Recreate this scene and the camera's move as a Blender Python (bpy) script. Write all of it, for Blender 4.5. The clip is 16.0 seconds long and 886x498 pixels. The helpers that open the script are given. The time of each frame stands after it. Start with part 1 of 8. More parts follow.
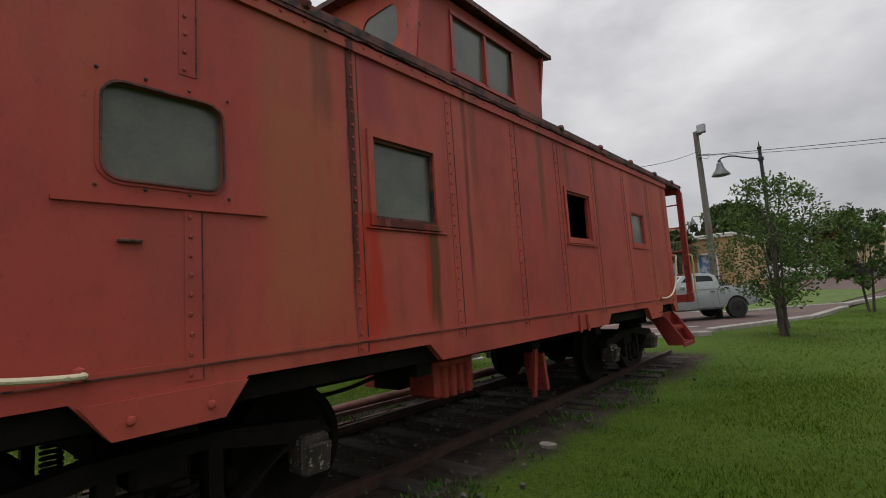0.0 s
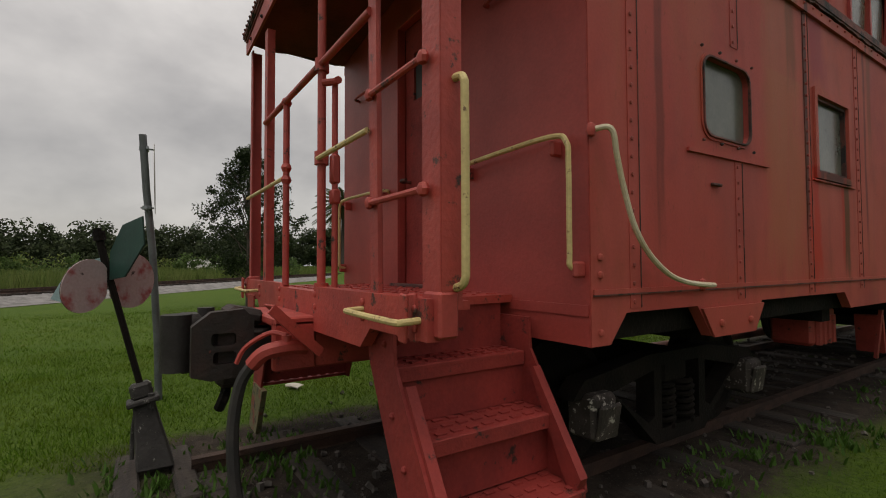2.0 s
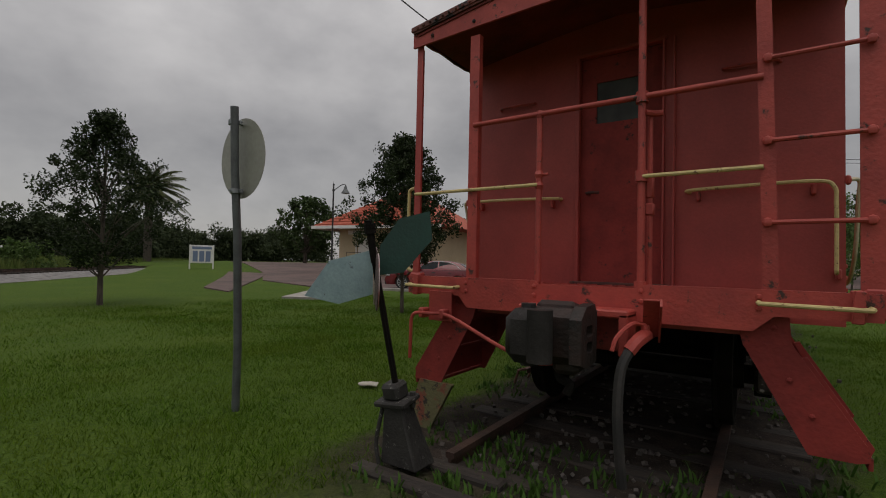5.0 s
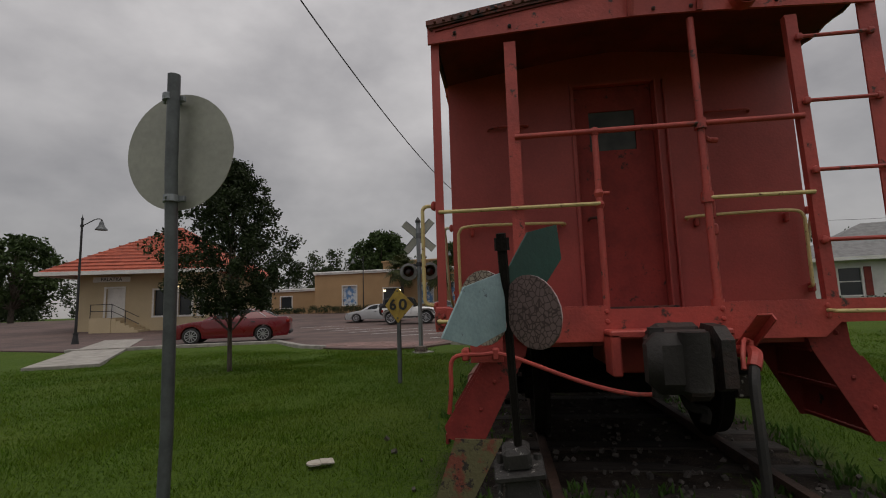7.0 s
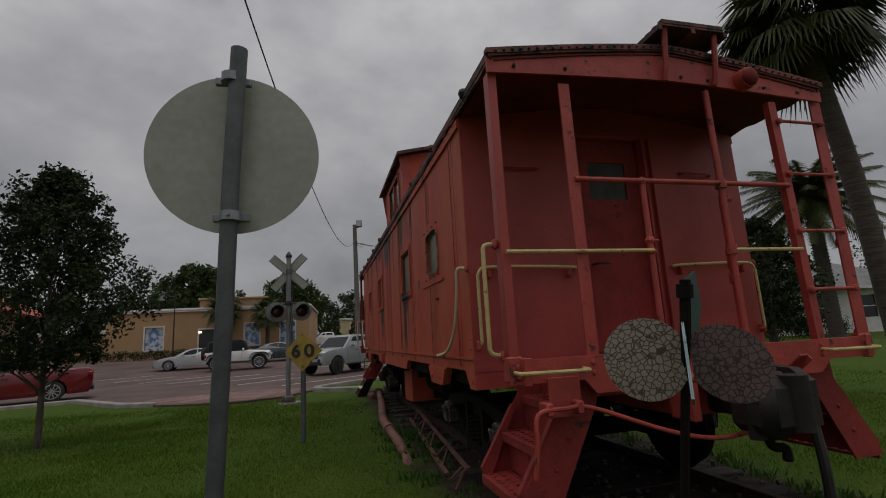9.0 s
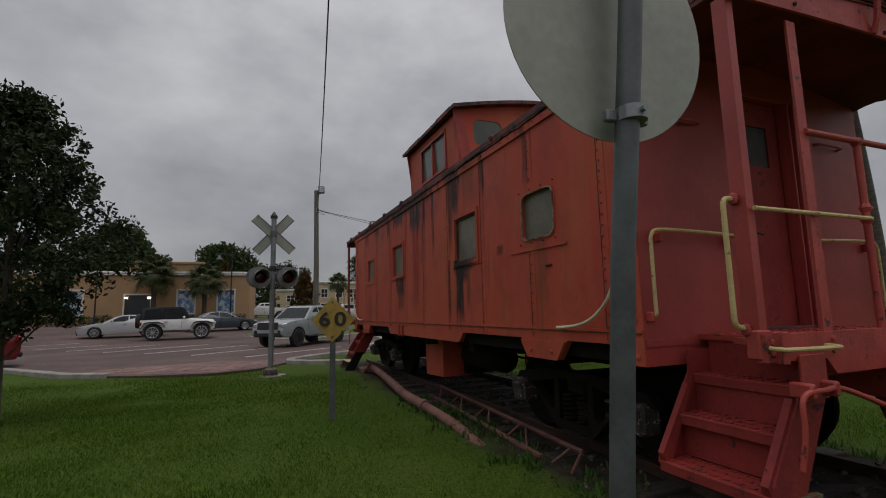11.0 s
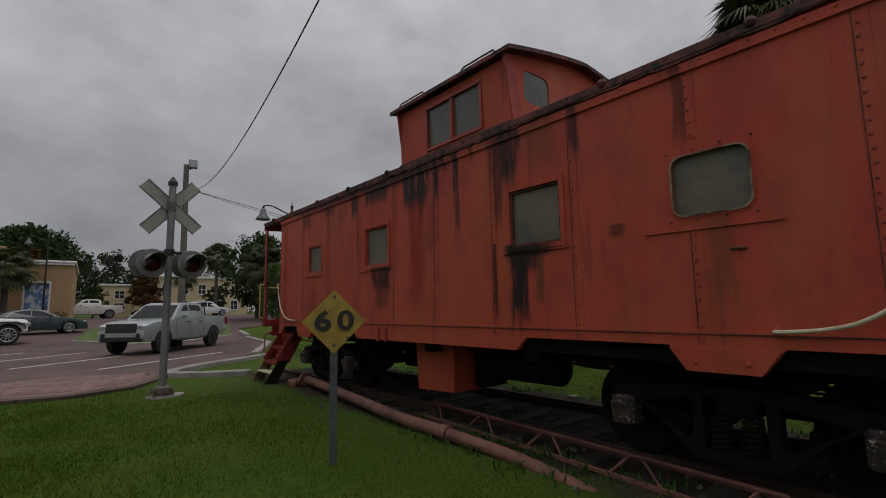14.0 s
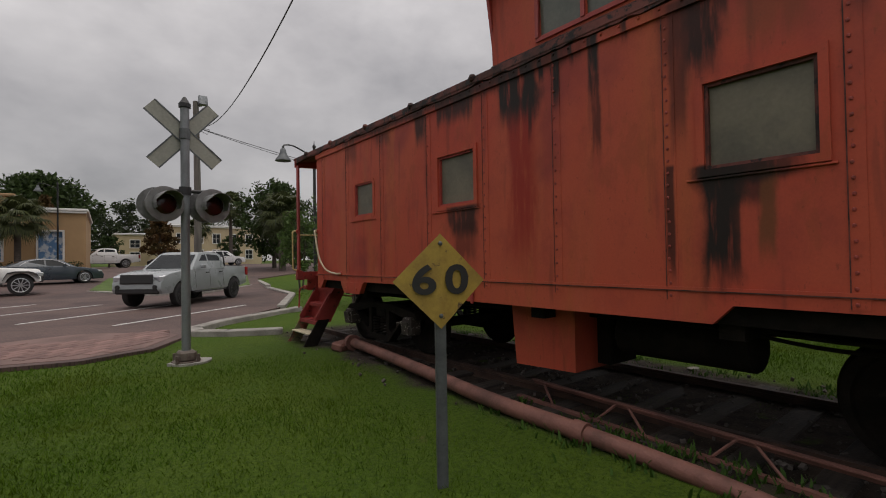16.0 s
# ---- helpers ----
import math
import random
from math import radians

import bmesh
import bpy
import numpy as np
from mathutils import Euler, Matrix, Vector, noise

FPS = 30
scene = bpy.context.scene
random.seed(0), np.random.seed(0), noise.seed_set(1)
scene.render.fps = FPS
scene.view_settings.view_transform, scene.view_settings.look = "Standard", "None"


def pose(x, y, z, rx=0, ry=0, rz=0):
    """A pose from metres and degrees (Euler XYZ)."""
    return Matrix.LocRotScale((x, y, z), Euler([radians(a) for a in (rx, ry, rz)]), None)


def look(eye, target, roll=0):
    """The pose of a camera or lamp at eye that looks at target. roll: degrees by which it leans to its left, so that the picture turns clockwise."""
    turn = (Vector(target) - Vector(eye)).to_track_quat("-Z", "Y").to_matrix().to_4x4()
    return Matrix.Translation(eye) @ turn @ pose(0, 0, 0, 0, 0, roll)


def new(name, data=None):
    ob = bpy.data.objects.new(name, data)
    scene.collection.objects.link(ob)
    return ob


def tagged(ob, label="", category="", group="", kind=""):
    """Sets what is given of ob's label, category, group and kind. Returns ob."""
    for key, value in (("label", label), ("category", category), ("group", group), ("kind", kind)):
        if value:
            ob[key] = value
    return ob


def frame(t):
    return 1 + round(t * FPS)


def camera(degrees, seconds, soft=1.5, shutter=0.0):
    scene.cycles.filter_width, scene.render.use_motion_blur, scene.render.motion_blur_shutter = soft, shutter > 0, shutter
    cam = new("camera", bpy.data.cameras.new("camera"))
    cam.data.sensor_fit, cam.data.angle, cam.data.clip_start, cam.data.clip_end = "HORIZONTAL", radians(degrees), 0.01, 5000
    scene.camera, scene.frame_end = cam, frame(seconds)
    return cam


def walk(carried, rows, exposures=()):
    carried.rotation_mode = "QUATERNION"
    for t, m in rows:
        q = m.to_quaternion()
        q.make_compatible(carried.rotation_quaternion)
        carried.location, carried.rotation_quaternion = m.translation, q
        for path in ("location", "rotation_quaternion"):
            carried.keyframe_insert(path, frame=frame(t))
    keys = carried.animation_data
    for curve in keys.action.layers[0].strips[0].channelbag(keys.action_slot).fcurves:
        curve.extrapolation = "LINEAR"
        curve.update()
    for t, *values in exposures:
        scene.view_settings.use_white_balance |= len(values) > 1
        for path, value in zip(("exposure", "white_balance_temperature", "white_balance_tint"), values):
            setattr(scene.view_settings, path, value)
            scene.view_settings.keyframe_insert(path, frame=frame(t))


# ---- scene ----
cam = camera(86, 16.0, soft=1.05)
PATH = [
    (0, (3.896, 0.391, 1.510), (2.601, 1.901, 1.719), -3.71),
    (0.5, (3.741, -0.056, 1.496), (2.368, 1.381, 1.712), -2.72),
    (1, (3.393, -0.785, 1.476), (1.759, 0.358, 1.631), -0.83),
    (1.5, (3.136, -1.280, 1.437), (1.447, -0.213, 1.528), -0.32),
    (2, (2.853, -1.712, 1.409), (1.184, -0.612, 1.476), -0.25),
    (2.5, (2.534, -2.156, 1.443), (0.947, -0.941, 1.480), -0.14),
    (3, (2.272, -2.673, 1.470), (0.748, -1.378, 1.504), -0.07),
    (3.5, (1.964, -3.127, 1.471), (0.531, -1.733, 1.491), -0.01),
    (4, (1.773, -3.535, 1.454), (0.406, -2.075, 1.490), 0.09),
    (4.5, (1.471, -3.828, 1.392), (0.197, -2.287, 1.460), 0.44),
    (4.7, (1.294, -3.994, 1.406), (0.080, -2.406, 1.469), 0.87),
    (6.8, (-0.859, -4.216, 1.343), (-1.221, -2.257, 1.524), -1.68),
    (7, (-1.043, -4.159, 1.324), (-1.280, -2.187, 1.563), -1.81),
    (7.5, (-1.437, -4.097, 1.414), (-1.345, -2.127, 1.744), -1.96),
    (8, (-1.865, -4.139, 1.479), (-1.520, -2.201, 1.833), -2.86),
    (8.5, (-2.193, -3.952, 1.457), (-1.685, -2.052, 1.818), -3.36),
    (9, (-2.627, -3.695, 1.464), (-2.125, -1.794, 1.829), -3.21),
    (9.2, (-2.840, -3.661, 1.432), (-2.354, -1.755, 1.796), -3.16),
    (11.3, (-4.102, -2.352, 1.475), (-3.221, -0.572, 1.715), -0.90),
    (11.5, (-4.142, -2.200, 1.508), (-3.165, -0.471, 1.750), -0.79),
    (12, (-4.378, -1.865, 1.551), (-3.180, -0.285, 1.811), -0.90),
    (12.5, (-4.628, -1.515, 1.536), (-3.370, 0.016, 1.803), -0.85),
    (13, (-4.890, -1.071, 1.539), (-3.625, 0.453, 1.813), -0.74),
    (13.5, (-5.094, -0.627, 1.561), (-3.830, 0.902, 1.820), -0.99),
    (14, (-5.108, -0.121, 1.490), (-3.841, 1.407, 1.734), -1.03),
    (14.5, (-5.175, 0.339, 1.466), (-3.883, 1.850, 1.681), -1.19),
    (15, (-4.906, 0.992, 1.503), (-3.602, 2.497, 1.689), -1.22),
    (15.5, (-4.725, 1.463, 1.520), (-3.417, 2.969, 1.665), -0.96),
    (16, (-4.841, 1.771, 1.529), (-3.601, 3.339, 1.563), -0.92),
]
EXPOSURES = [(0.0, 0.25, 6800, 10), (0.5, 0.0, 6700, 10), (1.0, -0.1, 6650, 10), (1.5, 0.05, 7000, 9), (2.2, 0.1, 7300, 10), (3.0, 0.1, 7300, 10), (3.7, 0.0, 7200, 10), (4.5, -0.36, 6950, 10), (7.0, -0.36, 6950, 11),
             (7.6, -0.45, 6750, 11), (8.5, -0.75, 6700, 10), (9.2, -0.60, 6750, 10), (11.3, -0.44, 6600, 10), (14.0, -0.52, 6700, 10), (15.2, -0.24, 6850, 11), (16.0, -0.05, 7000, 12)]
walk(cam, [(t, look(eye, target, roll)) for t, eye, target, roll in PATH], EXPOSURES)
SKY_STRENGTH, SKY_ZENITH, SUN_STRENGTH = 1.12, 2.7, 0.9

# ---- world, sun ----
world = bpy.data.worlds.new("overcast")
scene.world = world
world.use_nodes = True
wn, wl = world.node_tree.nodes, world.node_tree.links
wn.clear()
w_out, w_bg = wn.new("ShaderNodeOutputWorld"), wn.new("ShaderNodeBackground")
w_sky = wn.new("ShaderNodeTexSky")
w_sky.sky_type, w_sky.sun_disc = "NISHITA", False
w_sky.sun_elevation, w_sky.sun_rotation = radians(75), radians(150)
w_co, w_map = wn.new("ShaderNodeTexCoord"), wn.new("ShaderNodeMapping")
w_map.inputs["Scale"].default_value = (1.0, 1.0, 1.7)
w_n1, w_n2 = wn.new("ShaderNodeTexNoise"), wn.new("ShaderNodeTexNoise")
w_n1.inputs["Scale"].default_value, w_n1.inputs["Detail"].default_value, w_n1.inputs["Roughness"].default_value = 2.1, 6.0, 0.55
w_n2.inputs["Scale"].default_value, w_n2.inputs["Detail"].default_value = 7.0, 5.0
w_ramp = wn.new("ShaderNodeValToRGB")
w_ramp.color_ramp.elements[0].position, w_ramp.color_ramp.elements[0].color = 0.34, (0.235, 0.235, 0.25, 1)
w_ramp.color_ramp.elements[1].position, w_ramp.color_ramp.elements[1].color = 0.72, (0.50, 0.50, 0.52, 1)
w_add = wn.new("ShaderNodeMath")
w_add.operation, w_add.inputs[1].default_value = "MULTIPLY_ADD", 0.78
w_half = wn.new("ShaderNodeMath")
w_half.operation, w_half.inputs[1].default_value = "MULTIPLY", 0.22
w_sep = wn.new("ShaderNodeSeparateXYZ")
w_up = wn.new("ShaderNodeMapRange")
w_up.inputs["From Min"].default_value, w_up.inputs["From Max"].default_value = 0.25, 1.0
w_up.inputs["To Min"].default_value, w_up.inputs["To Max"].default_value = 1.0, SKY_ZENITH
w_gain = wn.new("ShaderNodeVectorMath")
w_gain.operation = "SCALE"
w_mix = wn.new("ShaderNodeMix")
w_mix.data_type, w_mix.inputs["Factor"].default_value = "RGBA", 0.012
wl.new(w_co.outputs["Generated"], w_map.inputs["Vector"])
wl.new(w_map.outputs["Vector"], w_n1.inputs["Vector"])
wl.new(w_map.outputs["Vector"], w_n2.inputs["Vector"])
wl.new(w_n2.outputs["Fac"], w_half.inputs[0])
wl.new(w_n1.outputs["Fac"], w_add.inputs[0])
wl.new(w_half.outputs[0], w_add.inputs[2])
wl.new(w_add.outputs[0], w_ramp.inputs["Fac"])
wl.new(w_co.outputs["Generated"], w_sep.inputs[0])
wl.new(w_sep.outputs["Z"], w_up.inputs["Value"])
wl.new(w_ramp.outputs["Color"], w_gain.inputs[0])
wl.new(w_up.outputs["Result"], w_gain.inputs["Scale"])
wl.new(w_gain.outputs["Vector"], w_mix.inputs["A"])
wl.new(w_sky.outputs["Color"], w_mix.inputs["B"])
wl.new(w_mix.outputs["Result"], w_bg.inputs["Color"])
w_bg.inputs["Strength"].default_value = SKY_STRENGTH
wl.new(w_bg.outputs[0], w_out.inputs["Surface"])

sun_data = bpy.data.lights.new("sun", "SUN")
sun_data.energy, sun_data.angle, sun_data.color = SUN_STRENGTH, radians(50), (1.0, 0.97, 0.92)
sun = new("sun", sun_data)
sun.matrix_world = look((4, -8, 40), (0, 0, 0))


# ---- materials ----
def noisy(name, base, dark, scale=8.0, rough=(0.5, 0.7), metal=0.0, bump=0.15, fine=90.0, stretch=(1, 1, 1), contrast=(0.35, 0.7), third=None, third_at=0.68, piece=0.0, spec=0.5):
    """A surface with two scales of variation: broad blotches from base to dark, fine grain, and specks of a third colour."""
    m = bpy.data.materials.new(name)
    m.use_nodes = True
    n, l = m.node_tree.nodes, m.node_tree.links
    b = n["Principled BSDF"]
    co, mp = n.new("ShaderNodeTexCoord"), n.new("ShaderNodeMapping")
    mp.inputs["Scale"].default_value = stretch
    l.new(co.outputs["Object"], mp.inputs["Vector"])
    n1, n2 = n.new("ShaderNodeTexNoise"), n.new("ShaderNodeTexNoise")
    n1.inputs["Scale"].default_value, n1.inputs["Detail"].default_value, n1.inputs["Roughness"].default_value = scale, 5.0, 0.6
    n2.inputs["Scale"].default_value, n2.inputs["Detail"].default_value = fine, 3.0
    l.new(mp.outputs["Vector"], n1.inputs["Vector"])
    l.new(co.outputs["Object"], n2.inputs["Vector"])
    r1 = n.new("ShaderNodeMapRange")
    r1.interpolation_type = "SMOOTHSTEP"
    r1.inputs["From Min"].default_value, r1.inputs["From Max"].default_value = contrast
    l.new(n1.outputs["Fac"], r1.inputs["Value"])
    mix = n.new("ShaderNodeMix")
    mix.data_type = "RGBA"
    mix.inputs["A"].default_value, mix.inputs["B"].default_value = (*base, 1), (*dark, 1)
    l.new(r1.outputs["Result"], mix.inputs["Factor"])
    last = mix.outputs["Result"]
    if third:
        r3, m3, n3 = n.new("ShaderNodeMapRange"), n.new("ShaderNodeMix"), n.new("ShaderNodeTexNoise")
        n3.inputs["Scale"].default_value, n3.inputs["Detail"].default_value, n3.inputs["Roughness"].default_value = scale * 2.7, 8.0, 0.7
        l.new(mp.outputs["Vector"], n3.inputs["Vector"])
        r3.inputs["From Min"].default_value, r3.inputs["From Max"].default_value = third_at - 0.03, third_at + 0.03
        l.new(n3.outputs["Fac"], r3.inputs["Value"])
        m3.data_type = "RGBA"
        l.new(r3.outputs["Result"], m3.inputs["Factor"])
        l.new(last, m3.inputs["A"])
        m3.inputs["B"].default_value = (*third, 1)
        last = m3.outputs["Result"]
    hs = n.new("ShaderNodeHueSaturation")
    v = n.new("ShaderNodeMapRange")
    v.inputs["To Min"].default_value, v.inputs["To Max"].default_value = 0.82, 1.18
    l.new(n2.outputs["Fac"], v.inputs["Value"])
    if piece:
        info, pv, mul = n.new("ShaderNodeObjectInfo"), n.new("ShaderNodeMapRange"), n.new("ShaderNodeMath")
        pv.inputs["To Min"].default_value, pv.inputs["To Max"].default_value = 1 - piece, 1 + piece
        mul.operation = "MULTIPLY"
        l.new(info.outputs["Random"], pv.inputs["Value"])
        l.new(pv.outputs["Result"], mul.inputs[0])
        l.new(v.outputs["Result"], mul.inputs[1])
        l.new(mul.outputs[0], hs.inputs["Value"])
    else:
        l.new(v.outputs["Result"], hs.inputs["Value"])
    l.new(last, hs.inputs["Color"])
    l.new(hs.outputs["Color"], b.inputs["Base Color"])
    rr = n.new("ShaderNodeMapRange")
    rr.inputs["To Min"].default_value, rr.inputs["To Max"].default_value = rough
    l.new(n1.outputs["Fac"], rr.inputs["Value"])
    l.new(rr.outputs["Result"], b.inputs["Roughness"])
    b.inputs["Metallic"].default_value = metal
    b.inputs["Specular IOR Level"].default_value = spec
    if bump:
        bp = n.new("ShaderNodeBump")
        bp.inputs["Strength"].default_value, bp.inputs["Distance"].default_value = bump, 0.01
        l.new(n2.outputs["Fac"], bp.inputs["Height"])
        l.new(bp.outputs["Normal"], b.inputs["Normal"])
    return m


def plain(name, col, rough=0.5, metal=0.0, emit=0.0, alpha=None, coat=0.0):
    m = bpy.data.materials.new(name)
    m.use_nodes = True
    b = m.node_tree.nodes["Principled BSDF"]
    b.inputs["Base Color"].default_value, b.inputs["Roughness"].default_value, b.inputs["Metallic"].default_value = (*col, 1), rough, metal
    b.inputs["Coat Weight"].default_value = coat
    if emit:
        b.inputs["Emission Color"].default_value, b.inputs["Emission Strength"].default_value = (*col, 1), emit
    return m


def car_red(name, streaks, base=(0.46, 0.066, 0.038), faded=(0.48, 0.090, 0.047), orange=(0.43, 0.110, 0.042), wine=(0.30, 0.048, 0.04), chalk=(0.50, 0.105, 0.060), runs=0.6):
    """Weathered red paint of the car's sides: broad fading, rust-coloured runs, faint dents, and the runs of soot and fresh paint
    listed as (y, half width, z top, z bottom, colour, strength)."""
    m = bpy.data.materials.new(name)
    m.use_nodes = True
    n, l = m.node_tree.nodes, m.node_tree.links
    b = n["Principled BSDF"]
    co, sep = n.new("ShaderNodeTexCoord"), n.new("ShaderNodeSeparateXYZ")
    l.new(co.outputs["Object"], sep.inputs[0])

    def tex(scale, detail, stretch, rough=0.55):
        mp, t = n.new("ShaderNodeMapping"), n.new("ShaderNodeTexNoise")
        mp.inputs["Scale"].default_value = stretch
        t.inputs["Scale"].default_value, t.inputs["Detail"].default_value, t.inputs["Roughness"].default_value = scale, detail, rough
        l.new(co.outputs["Object"], mp.inputs["Vector"])
        l.new(mp.outputs["Vector"], t.inputs["Vector"])
        return t.outputs["Fac"]

    def ramp(v, lo, hi, smooth=True):
        r = n.new("ShaderNodeMapRange")
        r.interpolation_type = "SMOOTHSTEP" if smooth else "LINEAR"
        r.inputs["From Min"].default_value, r.inputs["From Max"].default_value = lo, hi
        l.new(v, r.inputs["Value"])
        return r.outputs["Result"]

    def math_(op, a, c):
        q = n.new("ShaderNodeMath")
        q.operation = op
        for i, v in enumerate((a, c)):
            if isinstance(v, (int, float)):
                q.inputs[i].default_value = v
            else:
                l.new(v, q.inputs[i])
        return q.outputs[0]

    def mixed(fac, a, c):
        q = n.new("ShaderNodeMix")
        q.data_type = "RGBA"
        l.new(fac, q.inputs["Factor"])
        for k, v in (("A", a), ("B", c)):
            if isinstance(v, tuple):
                q.inputs[k].default_value = (*v, 1)
            else:
                l.new(v, q.inputs[k])
        return q.outputs["Result"]

    col = mixed(ramp(tex(0.55, 3, (1, 1, 0.6)), 0.36, 0.66), base, faded)
    col = mixed(ramp(tex(0.8, 4, (1, 1, 0.9)), 0.52, 0.72), col, wine)
    col = mixed(math_("MULTIPLY", ramp(tex(2.6, 6, (1, 1, 0.12)), 0.50, 0.68), runs), col, orange)
    col = mixed(math_("MULTIPLY", ramp(tex(7, 7, (1, 1, 0.10)), 0.58, 0.70), runs * 0.7), col, (0.13, 0.035, 0.025))
    col = mixed(ramp(tex(16, 8, (1, 1, 0.8), 0.7), 0.72, 0.76), col, (0.10, 0.03, 0.02))
    col = mixed(math_("MULTIPLY", ramp(tex(3.2, 8, (1, 1, 0.75), 0.65), 0.44, 0.70), 0.40), col, tuple(c * 0.78 for c in wine))
    col = mixed(math_("MULTIPLY", ramp(tex(30, 6, (1, 1, 0.5), 0.7), 0.60, 0.68), 0.45), col, (0.15, 0.04, 0.025))
    col = mixed(math_("MULTIPLY", ramp(tex(1.7, 5, (1, 1, 0.28), 0.6), 0.50, 0.66), 0.55), col, chalk)
    col = mixed(math_("MULTIPLY", ramp(tex(4.5, 7, (1, 1, 0.45), 0.65), 0.56, 0.64), 0.5 * runs), col, tuple(c * 0.6 for c in orange))
    wob, wob2 = tex(3.5, 5, (1, 1, 0.5)), tex(14, 4, (1, 1, 0.15))
    for y, half, top, bot, colour, power in streaks:
        dy = math_("ABSOLUTE", math_("ADD", math_("SUBTRACT", sep.outputs["Y"], y), math_("MULTIPLY", math_("SUBTRACT", wob, 0.5), half * 1.6)), 0)
        across = ramp(dy, half * 1.15, half * 0.55)
        down = math_("MULTIPLY", ramp(math_("ADD", sep.outputs["Z"], math_("MULTIPLY", math_("SUBTRACT", wob2, 0.5), 0.5 * (top - bot))), bot, bot + 0.4 * (top - bot)), ramp(sep.outputs["Z"], top + 0.02, top - 0.01))
        col = mixed(math_("MULTIPLY", math_("MULTIPLY", across, down), math_("MULTIPLY", ramp(wob2, 0.15, 0.47), power)), col, colour)
    fine = tex(60, 4, (1, 1, 1))
    hs = n.new("ShaderNodeHueSaturation")
    fr = n.new("ShaderNodeMapRange")
    fr.inputs["To Min"].default_value, fr.inputs["To Max"].default_value = 0.88, 1.12
    l.new(fine, fr.inputs["Value"])
    l.new(fr.outputs["Result"], hs.inputs["Value"])
    l.new(col, hs.inputs["Color"])
    l.new(hs.outputs["Color"], b.inputs["Base Color"])
    rr = n.new("ShaderNodeMapRange")
    b.inputs["Specular IOR Level"].default_value = 0.3
    rr.inputs["To Min"].default_value, rr.inputs["To Max"].default_value = 0.48, 0.75
    l.new(tex(2, 4, (1, 1, 0.4)), rr.inputs["Value"])
    l.new(rr.outputs["Result"], b.inputs["Roughness"])
    b1, b2 = n.new("ShaderNodeBump"), n.new("ShaderNodeBump")
    b1.inputs["Strength"].default_value, b1.inputs["Distance"].default_value = 0.5, 0.035
    b2.inputs["Strength"].default_value, b2.inputs["Distance"].default_value = 0.12, 0.004
    l.new(tex(1.3, 2, (1, 1, 0.7)), b1.inputs["Height"])
    l.new(fine, b2.inputs["Height"])
    l.new(b1.outputs["Normal"], b2.inputs["Normal"])
    l.new(b2.outputs["Normal"], b.inputs["Normal"])
    return m


SOOT, FRESH, RUST = (0.018, 0.012, 0.010), (0.30, 0.028, 0.018), (0.16, 0.055, 0.022)
RED_SOOT = (0.055, 0.014, 0.010)
STREAKS_B = [(3.10, 0.14, 2.11, 1.15, SOOT, 1.0), (3.0, 0.22, 2.12, 1.80, SOOT, 0.75), (2.82, 0.06, 2.05, 1.42, RUST, 0.9), (3.20, 0.14, 3.48, 2.62, SOOT, 1.0), (3.28, 0.26, 3.42, 2.80, RED_SOOT, 0.6),
             (4.03, 0.06, 3.48, 2.75, SOOT, 1.0), (4.02, 0.05, 3.0, 2.20, RED_SOOT, 0.8), (4.84, 0.19, 3.40, 1.20, FRESH, 0.95), (4.86, 0.28, 3.48, 2.70, SOOT, 1.0), (4.41, 0.04, 3.48, 2.75, SOOT, 1.0),
             (5.81, 0.36, 3.46, 2.98, SOOT, 0.9), (6.48, 0.13, 3.44, 2.85, SOOT, 0.9), (5.72, 0.27, 2.08, 1.70, SOOT, 0.9), (5.70, 0.22, 1.9, 1.40, RED_SOOT, 0.6), (3.42, 0.035, 2.15, 1.18, RED_SOOT, 0.9),
             (7.4, 0.25, 3.42, 3.0, SOOT, 0.6), (2.0, 0.07, 2.16, 2.03, RED_SOOT, 0.7), (4.58, 0.03, 3.48, 3.05, SOOT, 1.0), (5.08, 0.035, 3.48, 2.85, SOOT, 1.0), (4.25, 0.025, 3.48, 3.1, SOOT, 0.9), (3.75, 0.03, 3.48, 3.12, SOOT, 0.9), (4.72, 0.025, 3.3, 2.5, SOOT, 0.8), (3.05, 0.05, 3.48, 3.0, SOOT, 0.8), (3.0, 0.03, 1.9, 1.25, SOOT, 0.8), (2.36, 0.06, 3.46, 2.75, RED_SOOT, 0.85), (1.42, 0.05, 3.4, 2.62, RED_SOOT, 0.7), (1.2, 0.10, 2.1, 1.3, RUST, 0.5), (2.75, 0.2, 3.4, 2.75, RUST, 0.5), (8.3, 0.2, 3.4, 2.9, RED_SOOT, 0.6), (6.6, 2.3, 3.46, 3.20, RED_SOOT, 0.75), (5.0, 0.9, 3.48, 3.14, SOOT, 0.7), (7.0, 1.4, 3.48, 3.26, SOOT, 0.7), (5.55, 0.05, 3.45, 2.9, SOOT, 0.8), (6.1, 0.06, 3.45, 2.95, SOOT, 0.8), (3.35, 0.07, 3.3, 2.2, RED_SOOT, 0.7), (2.9, 0.30, 2.11, 1.95, SOOT, 0.8)]
